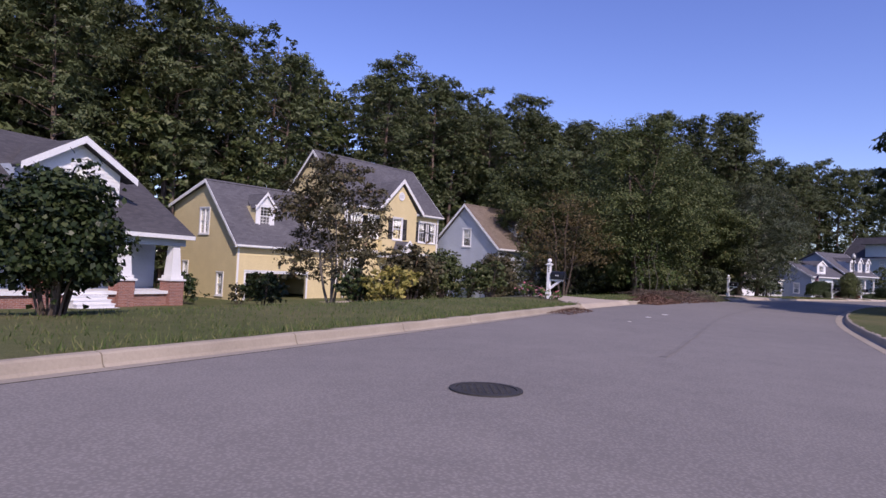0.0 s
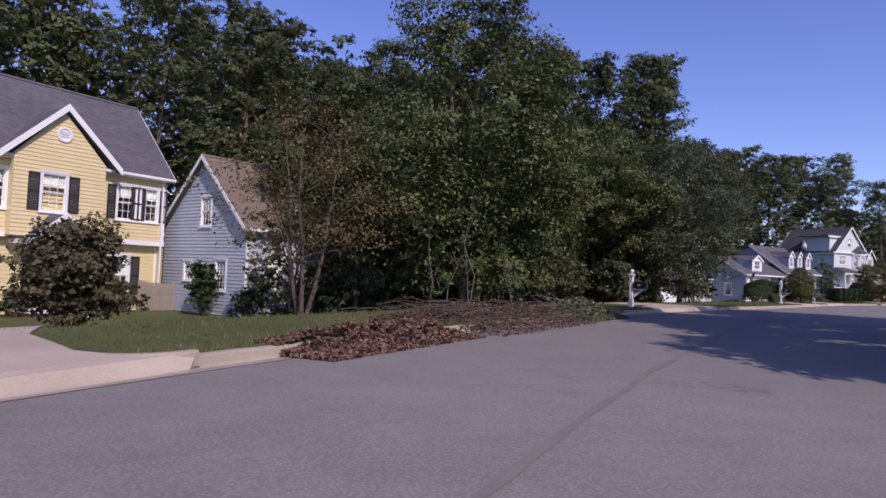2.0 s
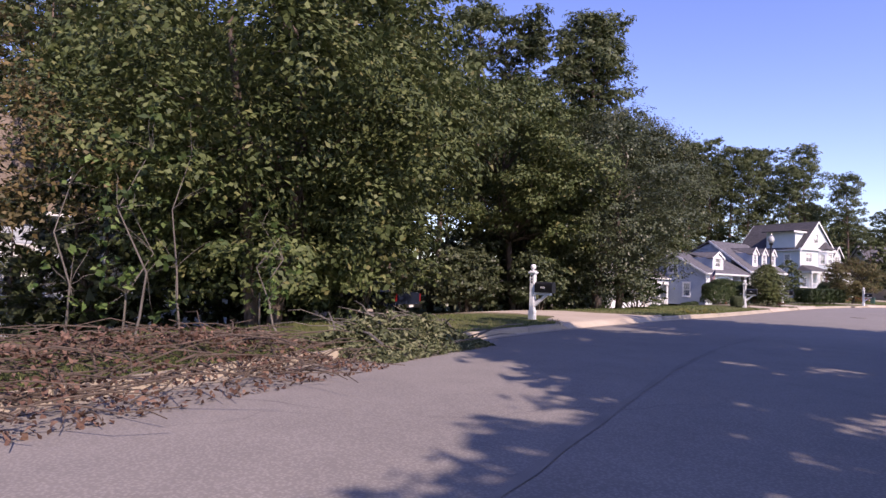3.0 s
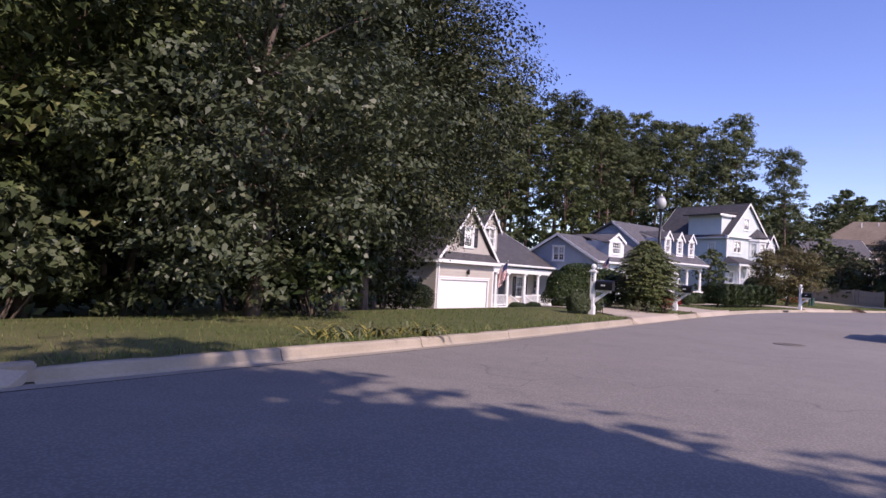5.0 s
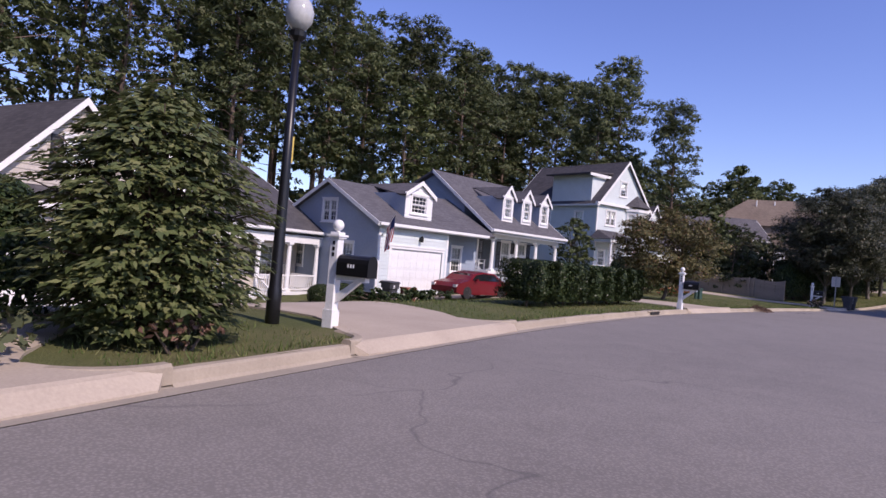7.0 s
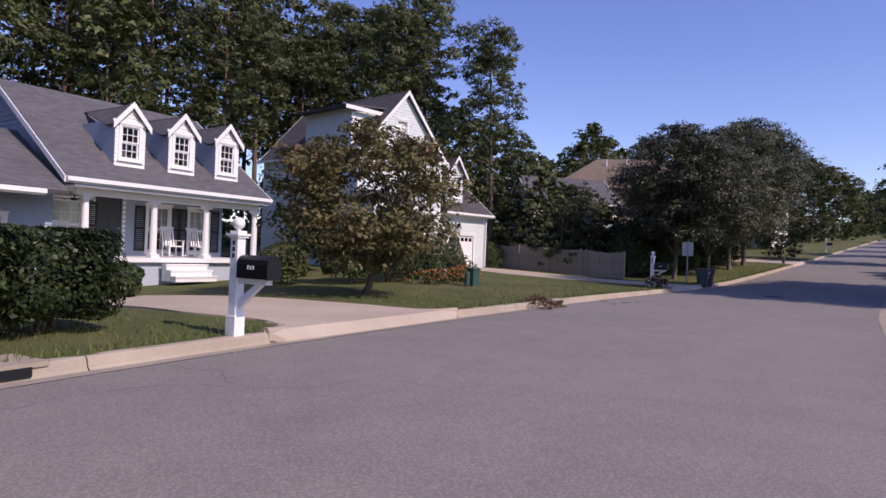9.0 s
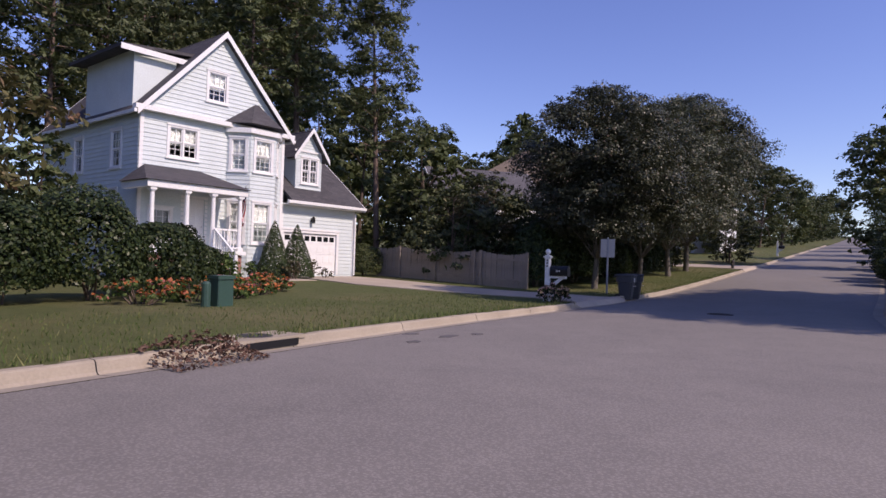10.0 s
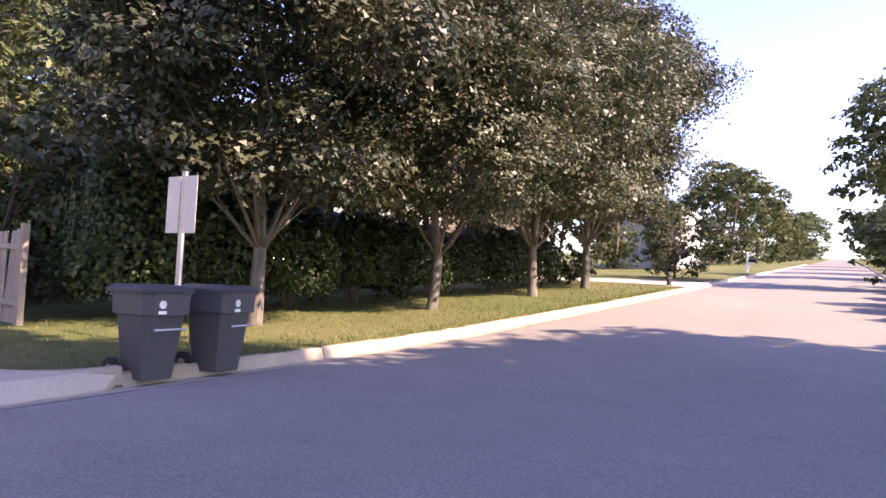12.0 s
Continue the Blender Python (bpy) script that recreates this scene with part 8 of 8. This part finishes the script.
cone_shrub(80.35, 99.75, 1.5, 2.4, "dark conical dwarf spruce by the bay window", 80)
cone_shrub(81.5, 100.15, 1.6, 2.3, "dark conical dwarf spruce near the garage", 81)
bush(80.8, 98.7, 1.0, 0.9, LEAF_RED, "dark red barberry between conical shrubs", 58, 0.08, 520, 10)
bush(82.1, 99.9, 1.0, 0.9, LEAF_RED, "dark red barberry at the garage", 59, 0.08, 520, 10)
for k, (x, y, w, h_) in enumerate(((91.9, 96.3, 2.6, 3.4), (93.6, 96.9, 2.8, 3.0), (95.6, 97.3, 2.8, 2.5), (97.7, 97.9, 2.8, 2.4), (99.8, 98.7, 2.8, 2.4), (102.2, 99.6, 2.8, 2.2), (104.9, 100.6, 3.0, 2.4), (107.6, 101.8, 3.0, 2.2), (91.5, 101.5, 3.4, 3.6))):
    mound(x, y, w * 1.1, h_, LEAF_DARK, "dark holly in the shaded row behind the pear trees", 60 + k, 0.12, 9000, lumps=0.25)
for k, (s_, d_, w, h_) in enumerate(((13.5, -8.9, 2.6, 1.7), (16.2, -8.7, 3.0, 2.2), (19.2, -8.8, 3.2, 2.6), (23, -9.2, 3.2, 2.2), (27, -9.6, 3.0, 2.0), (46, -10, 3, 2.2))):
    q = edge_pt(S_HILL + s_, d_)
    mound(q[0], q[1], w, h_, LEAF_DARK, "dark rounded shrub at the kerb across the street", 85 + k, 0.12, 7000, lumps=0.25)


# ---- raked leaves, brush and cut branches at the kerb ----
def heap(name, label, s0, s1, d0, d1, hmax, mat, seed, n, leaf, wide=0.6, sticks=0, category="debris", thick=0.03, rise=0.35, wood=None):
    """A long low heap lying over the kerb."""
    rng_p = np.random.default_rng(seed)
    T = thing(name, label, category, kind="stuff")
    u, v = rng_p.uniform(0, 1, n), rng_p.uniform(0, 1, n)
    prof = (np.sin(np.pi * np.clip(u, 0, 1)) ** 0.5) * (np.sin(np.pi * v) ** 0.8) * (0.65 + 0.5 * np.sin(u * 17 + seed) ** 2)
    pts, nor = [], []
    for a_, b_, p_, w_ in zip(u, v, prof, rng_p.uniform(0.55, 1, n)):
        s_, d_ = s0 + (s1 - s0) * a_, d0 + (d1 - d0) * b_
        x, y = edge_pt(s_, d_)
        g = 0.02 if d_ < 0.3 else lie(s_, max(0.45, d_)) + 0.02
        pts.append((x, y, g + hmax * p_ * w_))
        nor.append((0, 0, 1))
    part("leaf_litter", leaf_mesh("leaves", np.array(pts), np.array(nor, float), leaf, leaf * wide, mat, rng_p, 0.7), mat, T)
    if sticks:
        mb = Mb()
        for _ in range(sticks):
            a_, b_ = rng_p.uniform(0.05, 0.95), rng_p.uniform(0.1, 0.9)
            s_, d_ = s0 + (s1 - s0) * a_, d0 + (d1 - d0) * b_
            x, y = edge_pt(s_, d_)
            g = (0.02 if d_ < 0.3 else lie(s_, max(0.45, d_))) + hmax * rng_p.uniform(0.05, 0.75) * math.sin(math.pi * b_)
            ang, L = rng_p.uniform(0, 6.28), rng_p.uniform(0.5, 1.9)
            limb(mb, rng_p, (x, y, g), (x + math.cos(ang) * L, y + math.sin(ang) * L, g + rng_p.uniform(-0.05, rise) + 0.12 * (rise > 0.3)), rng_p.uniform(0.008, thick), 0.005, 0.12, 4, 5)
        part("stick_tangle", mb, wood or BARK_GREY, T)
    return T


sA, sB, sC, sD = along(8.1, 26.4)[0], along(11.3, 30.9)[0], along(15.2, 36.5)[0], along(18.3, 40.3)[0]
heap("leaf_pile", "long raked pile of dry red-brown leaves over the kerb", sA + 0.5, sB - 0.1, -0.65, 0.85, 0.26, LEAF_DEAD, 90, 7600, 0.1)
heap("brush_pile", "tangled pile of cut branches and dry twigs at the kerb", sB + 0.3, sC, -0.9, 2.6, 0.42, LEAF_DEAD, 91, 4200, 0.085, sticks=330, thick=0.018, rise=0.2, wood=BARK)
heap("cut_foliage_pile", "heap of wilted cut green branches at the kerb", sC + 0.2, sD - 0.9, -0.7, 1.3, 0.5, LEAF_CUT, 92, 6500, 0.14, 0.38, sticks=30)
heap("gutter_litter", "thin brown litter swept into the gutter", along(1.9, 16.1)[0], along(3.3, 18.8)[0], -0.55, 0.2, 0.13, LEAF_DEAD, 93, 1500, 0.05)
heap("kerb_debris", "small mound of soil and dry grass on the kerb", along(72.3, 81.3)[0], along(73.5, 82.1)[0], -0.35, 0.55, 0.24, LEAF_DEAD, 94, 900, 0.07)


def stain(name, x, y, r, mat, label, seed, stretch=1.6):
    """A thin irregular patch on the road."""
    rng_s = np.random.default_rng(seed)
    mb = Mb()
    n = 22
    a0 = radians(heading(x, y))
    s_, d_ = along(x, y)
    z = road_z(s_) + 0.03 * (1 - abs(2 * -d_ / ROAD_W - 1) ** 1.5) + 0.006
    ring = []
    for k in range(n):
        a_ = 2 * math.pi * k / n
        q = r * (0.75 + 0.45 * noise.noise((math.cos(a_) * 1.7 + seed, math.sin(a_) * 1.7, 0)) + 0.12 * rng_s.normal())
        px_, py_ = q * stretch * math.cos(a_), q * math.sin(a_)
        ring.append((x + px_ * math.cos(a0) - py_ * math.sin(a0), y + px_ * math.sin(a0) + py_ * math.cos(a0), z))
    mb.face([(x_, y_, z_ + 0.003) for x_, y_, z_ in ring])
    for k in range(n):
        p_, q_ = ring[k], ring[(k + 1) % n]
        mb.face([(p_[0], p_[1], z - 0.02), (q_[0], q_[1], z - 0.02), (q_[0], q_[1], z + 0.003), (p_[0], p_[1], z + 0.003)])
    return single(name, mb, mat, label, "road patch", kind="structure")


stain("pale_patch", 6.12, 18.3, 0.14, PALE_PATCH, "pale cement spill on the asphalt", 3)
stain("pale_patch", 4.9, 16.45, 0.1, PALE_PATCH, "pale cement spill on the asphalt", 5)
stain("pale_patch", 3.55, 14.13, 0.06, PALE_PATCH, "small pale cement spill on the asphalt", 6)
stain("tar_patch", 77.2, 82.9, 0.17, PATCH, "dark tar patch on the asphalt", 7)
stain("tar_patch", 76.8, 83.5, 0.13, PATCH, "dark tar patch on the asphalt", 8)
stain("tar_patch", 77.9, 83.0, 0.12, PATCH, "dark tar patch on the asphalt", 9)
stain("tar_patch", 76.2, 82.5, 0.12, PATCH, "dark tar patch on the asphalt", 11)


# ---- storm drain, utility boxes, fence ----
def storm_inlet(x, y, L=0.95):
    s_, _ = along(x, y)
    i = int(round(s_))
    m = pose(LX[i][0], LX[i][1], road_z(i), 0, 0, math.degrees(math.atan2(LT[i, 1], LT[i, 0])))
    D = thing("storm_drain", "concrete storm drain inlet with a dark slot in the kerb", "storm drain", m)
    part("slab", Mb().box(-L - 0.2, L + 0.2, 0.29, 0.95, 0.1, 0.152, 0.015), CONCRETE, D)
    # no real opening: a black bar stands in for the shade inside
    part("slot", Mb().box(-L, L, 0.255, 0.28, 0.015, 0.115), DARKBOX, D, "solid black bar for the dark of the slot")
    part("lid", Mb(pose(0.0, 0.64, 0)).lathe([(0.26, 0.14), (0.26, 0.158), (0.02, 0.158)], 20), IRON, D)


storm_inlet(60.4, 75.4, 0.45)
storm_inlet(73.9, 82.3, 0.5)
u_box = thing("utility_box", "dark green steel utility pedestal on the lawn", "utility box", on(74.9, 88.4, heading(74, 86)))
part("cabinet", Mb().box(-0.22, 0.22, -0.16, 0.16, -0.05, 0.6, 0.02), GREEN_BOX, u_box)
part("hood", Mb().box(-0.25, 0.25, -0.19, 0.19, 0.6, 0.68, 0.02), GREEN_BOX, u_box)
part("pedestal", Mb().lathe([(0.1, -0.05), (0.1, 0.5), (0.06, 0.55)], 12, -0.42, 0.0), GREEN_BOX, u_box)


def board_fence(name, label, pts, h_, seed):
    rng_f = np.random.default_rng(seed)
    F = thing(name, label, "fence")
    me = kept(("fence_board", h_), lambda: Mb().solid([(x_, y_, z_) for y_ in (-0.01, 0.01) for x_, z_ in ((-0.068, -0.05), (0.068, -0.05), (0.068, h_ - 0.05), (0.04, h_), (-0.04, h_), (-0.068, h_ - 0.05))],
              ((0, 1, 2, 3, 4, 5), (11, 10, 9, 8, 7, 6), (0, 6, 7, 1), (1, 7, 8, 2), (2, 8, 9, 3), (3, 9, 10, 4), (4, 10, 11, 5), (5, 11, 6, 0))).data("board", FENCE))
    post_me = kept(("fence_post", h_), lambda: Mb().box(-0.05, 0.05, 0.02, 0.12, -0.3, h_ + 0.03).data("fence_post", FENCE))
    for a_, b_ in zip(pts, pts[1:]):
        a_, b_ = Vector(a_), Vector(b_)
        L = (b_ - a_).length
        ang = math.degrees(math.atan2((b_ - a_).y, (b_ - a_).x))
        n = int(L / 0.142)
        for k in range(n):
            p_ = a_.lerp(b_, (k + 0.5) / n)
            bay = ((k + 0.5) / n * L / 2.4) % 1
            drop = -0.12 * math.sin(math.pi * bay)
            part("board", me, FENCE, F, m=pose(p_.x, p_.y, zg(p_.x, p_.y) + drop + float(rng_f.normal(0, 0.008)), float(rng_f.normal(0, 0.6)), 0, ang))
        for k in range(int(L / 2.4) + 1):
            p_ = a_.lerp(b_, min(1, k * 2.4 / L))
            part("fence_post", post_me, FENCE, F, m=pose(p_.x, p_.y, zg(p_.x, p_.y), 0, 0, ang))
        za, zb_ = zg(a_.x, a_.y), zg(b_.x, b_.y)
        d_ = (b_ - a_).normalized()
        nrm = Vector((-d_.y, d_.x)) * 0.012
        for hz_ in (0.3, h_ - 0.4):
            mb = Mb()
            q = nrm * 4.5
            mb.solid([(p_.x + o.x, p_.y + o.y, z_ + hz_ + e) for p_, z_ in ((a_, za), (b_, zb_)) for o, e in ((nrm, 0), (q, 0), (q, 0.09), (nrm, 0.09))],
                     ((3, 2, 1, 0), (4, 5, 6, 7), (0, 1, 5, 4), (1, 2, 6, 5), (2, 3, 7, 6), (3, 0, 4, 7)))
            part("fence_rail", mb, FENCE, F)
    return F


board_fence("board_fence", "weathered grey-brown board fence with dipped bays", [(90.23, 95.0), (89.3, 97.6), (87.6, 103.9)], 1.6, 3)
board_fence("short_fence", "short pale weathered fence beside the grey house", [(-1.6, 51.6), (0.4, 53.0)], 1.5, 4)

# ---- small things by the houses ----
def path_light(x, y):
    L = thing("path_light", "small black stake light beside a driveway", "lamp")
    part("stake", Mb().tube([(0, 0, -0.1), (0, 0, 0.26)], [0.012, 0.012], 8), DARKBOX, L)
    part("lens", Mb().lathe([(0.03, 0.24), (0.04, 0.31)], 12), GLOBE, L, "pale lens")
    part("cap", Mb().lathe([(0.09, 0.31), (0.07, 0.335), (0.015, 0.36)], 14), DARKBOX, L)
    return placed(L, x, y)


path_light(40.76, 62.1)





def in_house(ox, oy, deg, x, y):
    q = Matrix.Rotation(radians(deg), 4, "Z") @ Vector((x, y, 0))
    return ox + q.x, oy + q.y


x, y = in_house(68.6, 93.9, 25.5, -16.2, 0.25)
us_flag(x, y, 2.2, 25.5 - 15, 40, "striped flag hanging limp at a garage corner")
x, y = in_house(81.5, 101.39, 15.5, -2.6, -0.2)
us_flag(x, y, 3.2, 15.5 - 20, 40, "striped flag hanging limp beside a bay window")
x, y = in_house(41.77, 81.41, 36.87, 3.1, 0.2)
us_flag(x, y, 1.2, 36.87, 45, "striped flag hanging limp at a porch")
x, y = in_house(68.6, 93.9, 25.5, -16.6, -1.0)
bin_ = wheelie_bin(x, y, 30, "dark wheeled bin standing by a garage")
bin_.matrix_basis = on(x, y, 30)
x, y = in_house(68.6, 93.9, 25.5, -15.7, -1.3)
crate = single("storage_crate", Mb().box(-0.3, 0.3, -0.25, 0.25, 0.0, 0.65, 0.03).box(-0.33, 0.33, -0.28, 0.28, 0.65, 0.72, 0.03), ORANGE, "orange-brown plastic storage crate by the garage", "crate", on(x, y, 25))


def rocking_chair(x, y, z, turn, label):
    C = thing("rocking_chair", label, "chair", pose(x, y, z, 0, 0, turn), "porch chairs")
    part("seat", Mb().box(-0.26, 0.26, -0.26, 0.24, 0.4, 0.44), WHITE, C)
    for k in range(5):
        part("back_slat", Mb(pose(-0.22 + 0.11 * k, 0.24, 0.44, -14)).box(-0.03, 0.03, -0.012, 0.012, 0, 0.68), WHITE, C)
    part("back_rail", Mb(pose(0, 0.24, 0.44, -14)).box(-0.28, 0.28, -0.02, 0.02, 0.66, 0.73), WHITE, C)
    for sx in (-0.28, 0.28):
        part("arm", Mb().box(sx - 0.04, sx + 0.04, -0.28, 0.28, 0.62, 0.65), WHITE, C)
        part("leg", Mb().box(sx - 0.022, sx + 0.022, -0.25, -0.2, 0.05, 0.62), WHITE, C)
        part("leg", Mb().box(sx - 0.022, sx + 0.022, 0.18, 0.23, 0.05, 0.62), WHITE, C)
        part("rocker", Mb().tube([(sx, -0.42, 0.09), (sx, -0.2, 0.03), (sx, 0.1, 0.025), (sx, 0.5, 0.1)], [0.024] * 4, 6), WHITE, C)


for px_ in (-3.0, -1.9, -6.9):
    x, y = in_house(68.6, 93.9, 25.5, px_, 1.75)
    rocking_chair(x, y, 0.8, 25.5, "white slatted rocking chair on a porch")
bird = thing("birdhouse", "white many-roomed birdhouse on a pole in the shade", "birdhouse", on(12.39, 54.03, 10, -0.1))
part("pole", Mb().tube([(0, 0, -0.2), (0, 0, 1.1)], [0.03, 0.03], 8), GALV, bird)
part("house", Mb().box(-0.45, 0.45, -0.3, 0.3, 1.1, 1.62), WHITE, bird)
part("house_roof", Mb().prism([(-0.55, 1.62), (0.55, 1.62), (0.0, 1.92)], -0.36, 0.36), WHITE, bird)
# black discs on the closed front stand in for the dark inside the entrances
for kx in range(4):
    for kz in range(2):
        part("dark_hole_disc", Mb(pose(-0.33 + 0.22 * kx, -0.302, 1.25 + 0.24 * kz, 90)).lathe([(0.045, 0.0), (0.045, 0.004)], 12), DARKBOX, bird)
q = edge_pt(S_HILL + 23.5, 1.2)
hyd = thing("fire_hydrant", "small dark fire hydrant on the verge", "hydrant", on(q[0], q[1]))
part("barrel", Mb().lathe([(0.14, -0.05), (0.14, 0.04), (0.1, 0.06), (0.1, 0.45), (0.13, 0.47), (0.11, 0.56), (0.04, 0.64)], 14), IRON, hyd, smooth=False)
part("nozzle", Mb(pose(0, 0, 0.34, 0, 90)).lathe([(0.06, -0.17), (0.06, 0.17)], 10), IRON, hyd)
q = edge_pt(S_HILL + 52, 1.4)
mailbox_post(q[0], q[1], heading(q[0], q[1]), "white mailbox post on the hillside verge", bars=False)
q = edge_pt(S_HILL + 9, -ROAD_W - 1.3)
mailbox_post(q[0], q[1], heading(q[0], q[1]) + 180, "pale mailbox post across the street", bars=False)


# ---- grass standing along the kerb ----
def grass_strip(name, label, s0, s1, d0, d1, n, hgt, seed):
    """Separate narrow blades leaning every way."""
    rng_g = np.random.default_rng(seed)
    ss, dd = rng_g.uniform(s0, s1, n), d0 + (d1 - d0) * rng_g.uniform(0, 1, n) ** 1.6
    v = np.zeros((n, 3, 3))
    keep = np.ones(n, bool)
    for k in range(n):
        if any(a_ - 0.6 < ss[k] < b_ + 0.6 and dd[k] < 9 for a_, b_ in GAPS):
            keep[k] = False
            continue
        x, y = edge_pt(ss[k], dd[k])
        z = lie(ss[k], dd[k])
        a_ = rng_g.uniform(0, 6.283)
        h_, w_ = hgt * rng_g.uniform(0.5, 1.3), 0.006 + 0.006 * rng_g.uniform()
        c, s_ = math.cos(a_), math.sin(a_)
        lx, ly = rng_g.normal(0, 0.45 * h_, 2)
        v[k] = ((x - c * w_, y - s_ * w_, z - 0.01), (x + c * w_, y + s_ * w_, z - 0.01), (x + lx, y + ly, z + h_))
    v = v[keep].reshape(-1, 3)
    me = bpy.data.meshes.new(name)
    me.from_pydata(v.tolist(), [], np.arange(len(v)).reshape(-1, 3).tolist())
    me.materials.append(GRASSBLADE)
    ob = new(name, me)
    return tagged(ob, label, "grass", kind="stuff")


grass_strip("lawn_grass", "short mown grass blades along the kerb", along(-5, 3)[0], S_HILL + 30, 0.5, 5.5, 60000, 0.06, 21)
grass_strip("kerb_weeds", "longer dry grass at the kerb edge", along(-5, 3)[0], S_HILL + 20, 0.47, 0.75, 5000, 0.13, 22)


# ---- paving seam down the middle of the carriageway ----
def seam(s0, s1, d0, seed, width=0.05):
    rng_s = np.random.default_rng(seed)
    mb = Mb()
    prev = None
    for k in range(int((s1 - s0) / 0.5) + 1):
        s_ = s0 + 0.5 * k
        d_ = d0 + 0.05 * noise.noise((s_ * 0.6, seed, 0))
        w_ = width * (0.5 + 0.8 * rng_s.uniform())
        z = road_z(s_) + 0.03 * (1 - abs(2 * -d_ / ROAD_W - 1) ** 1.5) + 0.007
        row = [(*edge_pt(s_, d_ + w_ / 2), z), (*edge_pt(s_, d_ - w_ / 2), z)]
        if prev:
            mb.face([prev[1], row[1], row[0], prev[0]])
        prev = row
    return single("road_seam", mb, STRIP, "faint dark paving seam along the asphalt", "road seam", kind="structure")


seam(along(-1, 8)[0], along(24, 46)[0], -4.35, 4, 0.09)


# ---- strap-leaved plants at the kerb ----
def strap_plant(x, y, label, seed, n=46, L=0.6):
    """Arching tapered blades from one crown."""
    rng_b = np.random.default_rng(seed)
    P = thing("lily_clump", label, "plant", on(x, y))
    for half in range(2):
        mb = Mb()
        for k in range(n // 2):
            a_, ln, w_ = rng_b.uniform(0, 6.283), L * rng_b.uniform(0.6, 1.2), 0.022 * rng_b.uniform(0.7, 1.3)
            bx, by = rng_b.normal(0, 0.22), rng_b.normal(0, 0.12)
            rise = rng_b.uniform(0.35, 0.9)
            c, s_ = math.cos(a_), math.sin(a_)
            prev = None
            for j in range(6):
                t = j / 5
                r, z = ln * t * 0.85, ln * rise * (t - 0.95 * t * t) * 1.5
                ww = w_ * (1 - t ** 2.5)
                p_ = [(bx + c * r - s_ * ww, by + s_ * r + c * ww, z), (bx + c * r, by + s_ * r, z - 0.3 * ww), (bx + c * r + s_ * ww, by + s_ * r - c * ww, z)]
                if prev:
                    mb.face([prev[0], prev[1], p_[1], p_[0]])
                    mb.face([prev[1], prev[2], p_[2], p_[1]])
                prev = p_
        part("leaf_fan", mb, (LEAF_YELLOW, LEAF_CUT)[half], P)
    return P


strap_plant(31.7, 53.0, "clump of arching yellow-green strap leaves at the kerb", 3)
strap_plant(32.5, 53.5, "second clump of arching strap leaves at the kerb", 4, 36)
strap_plant(30.9, 52.4, "clump of strap leaves beside the driveway apron", 5, 30)
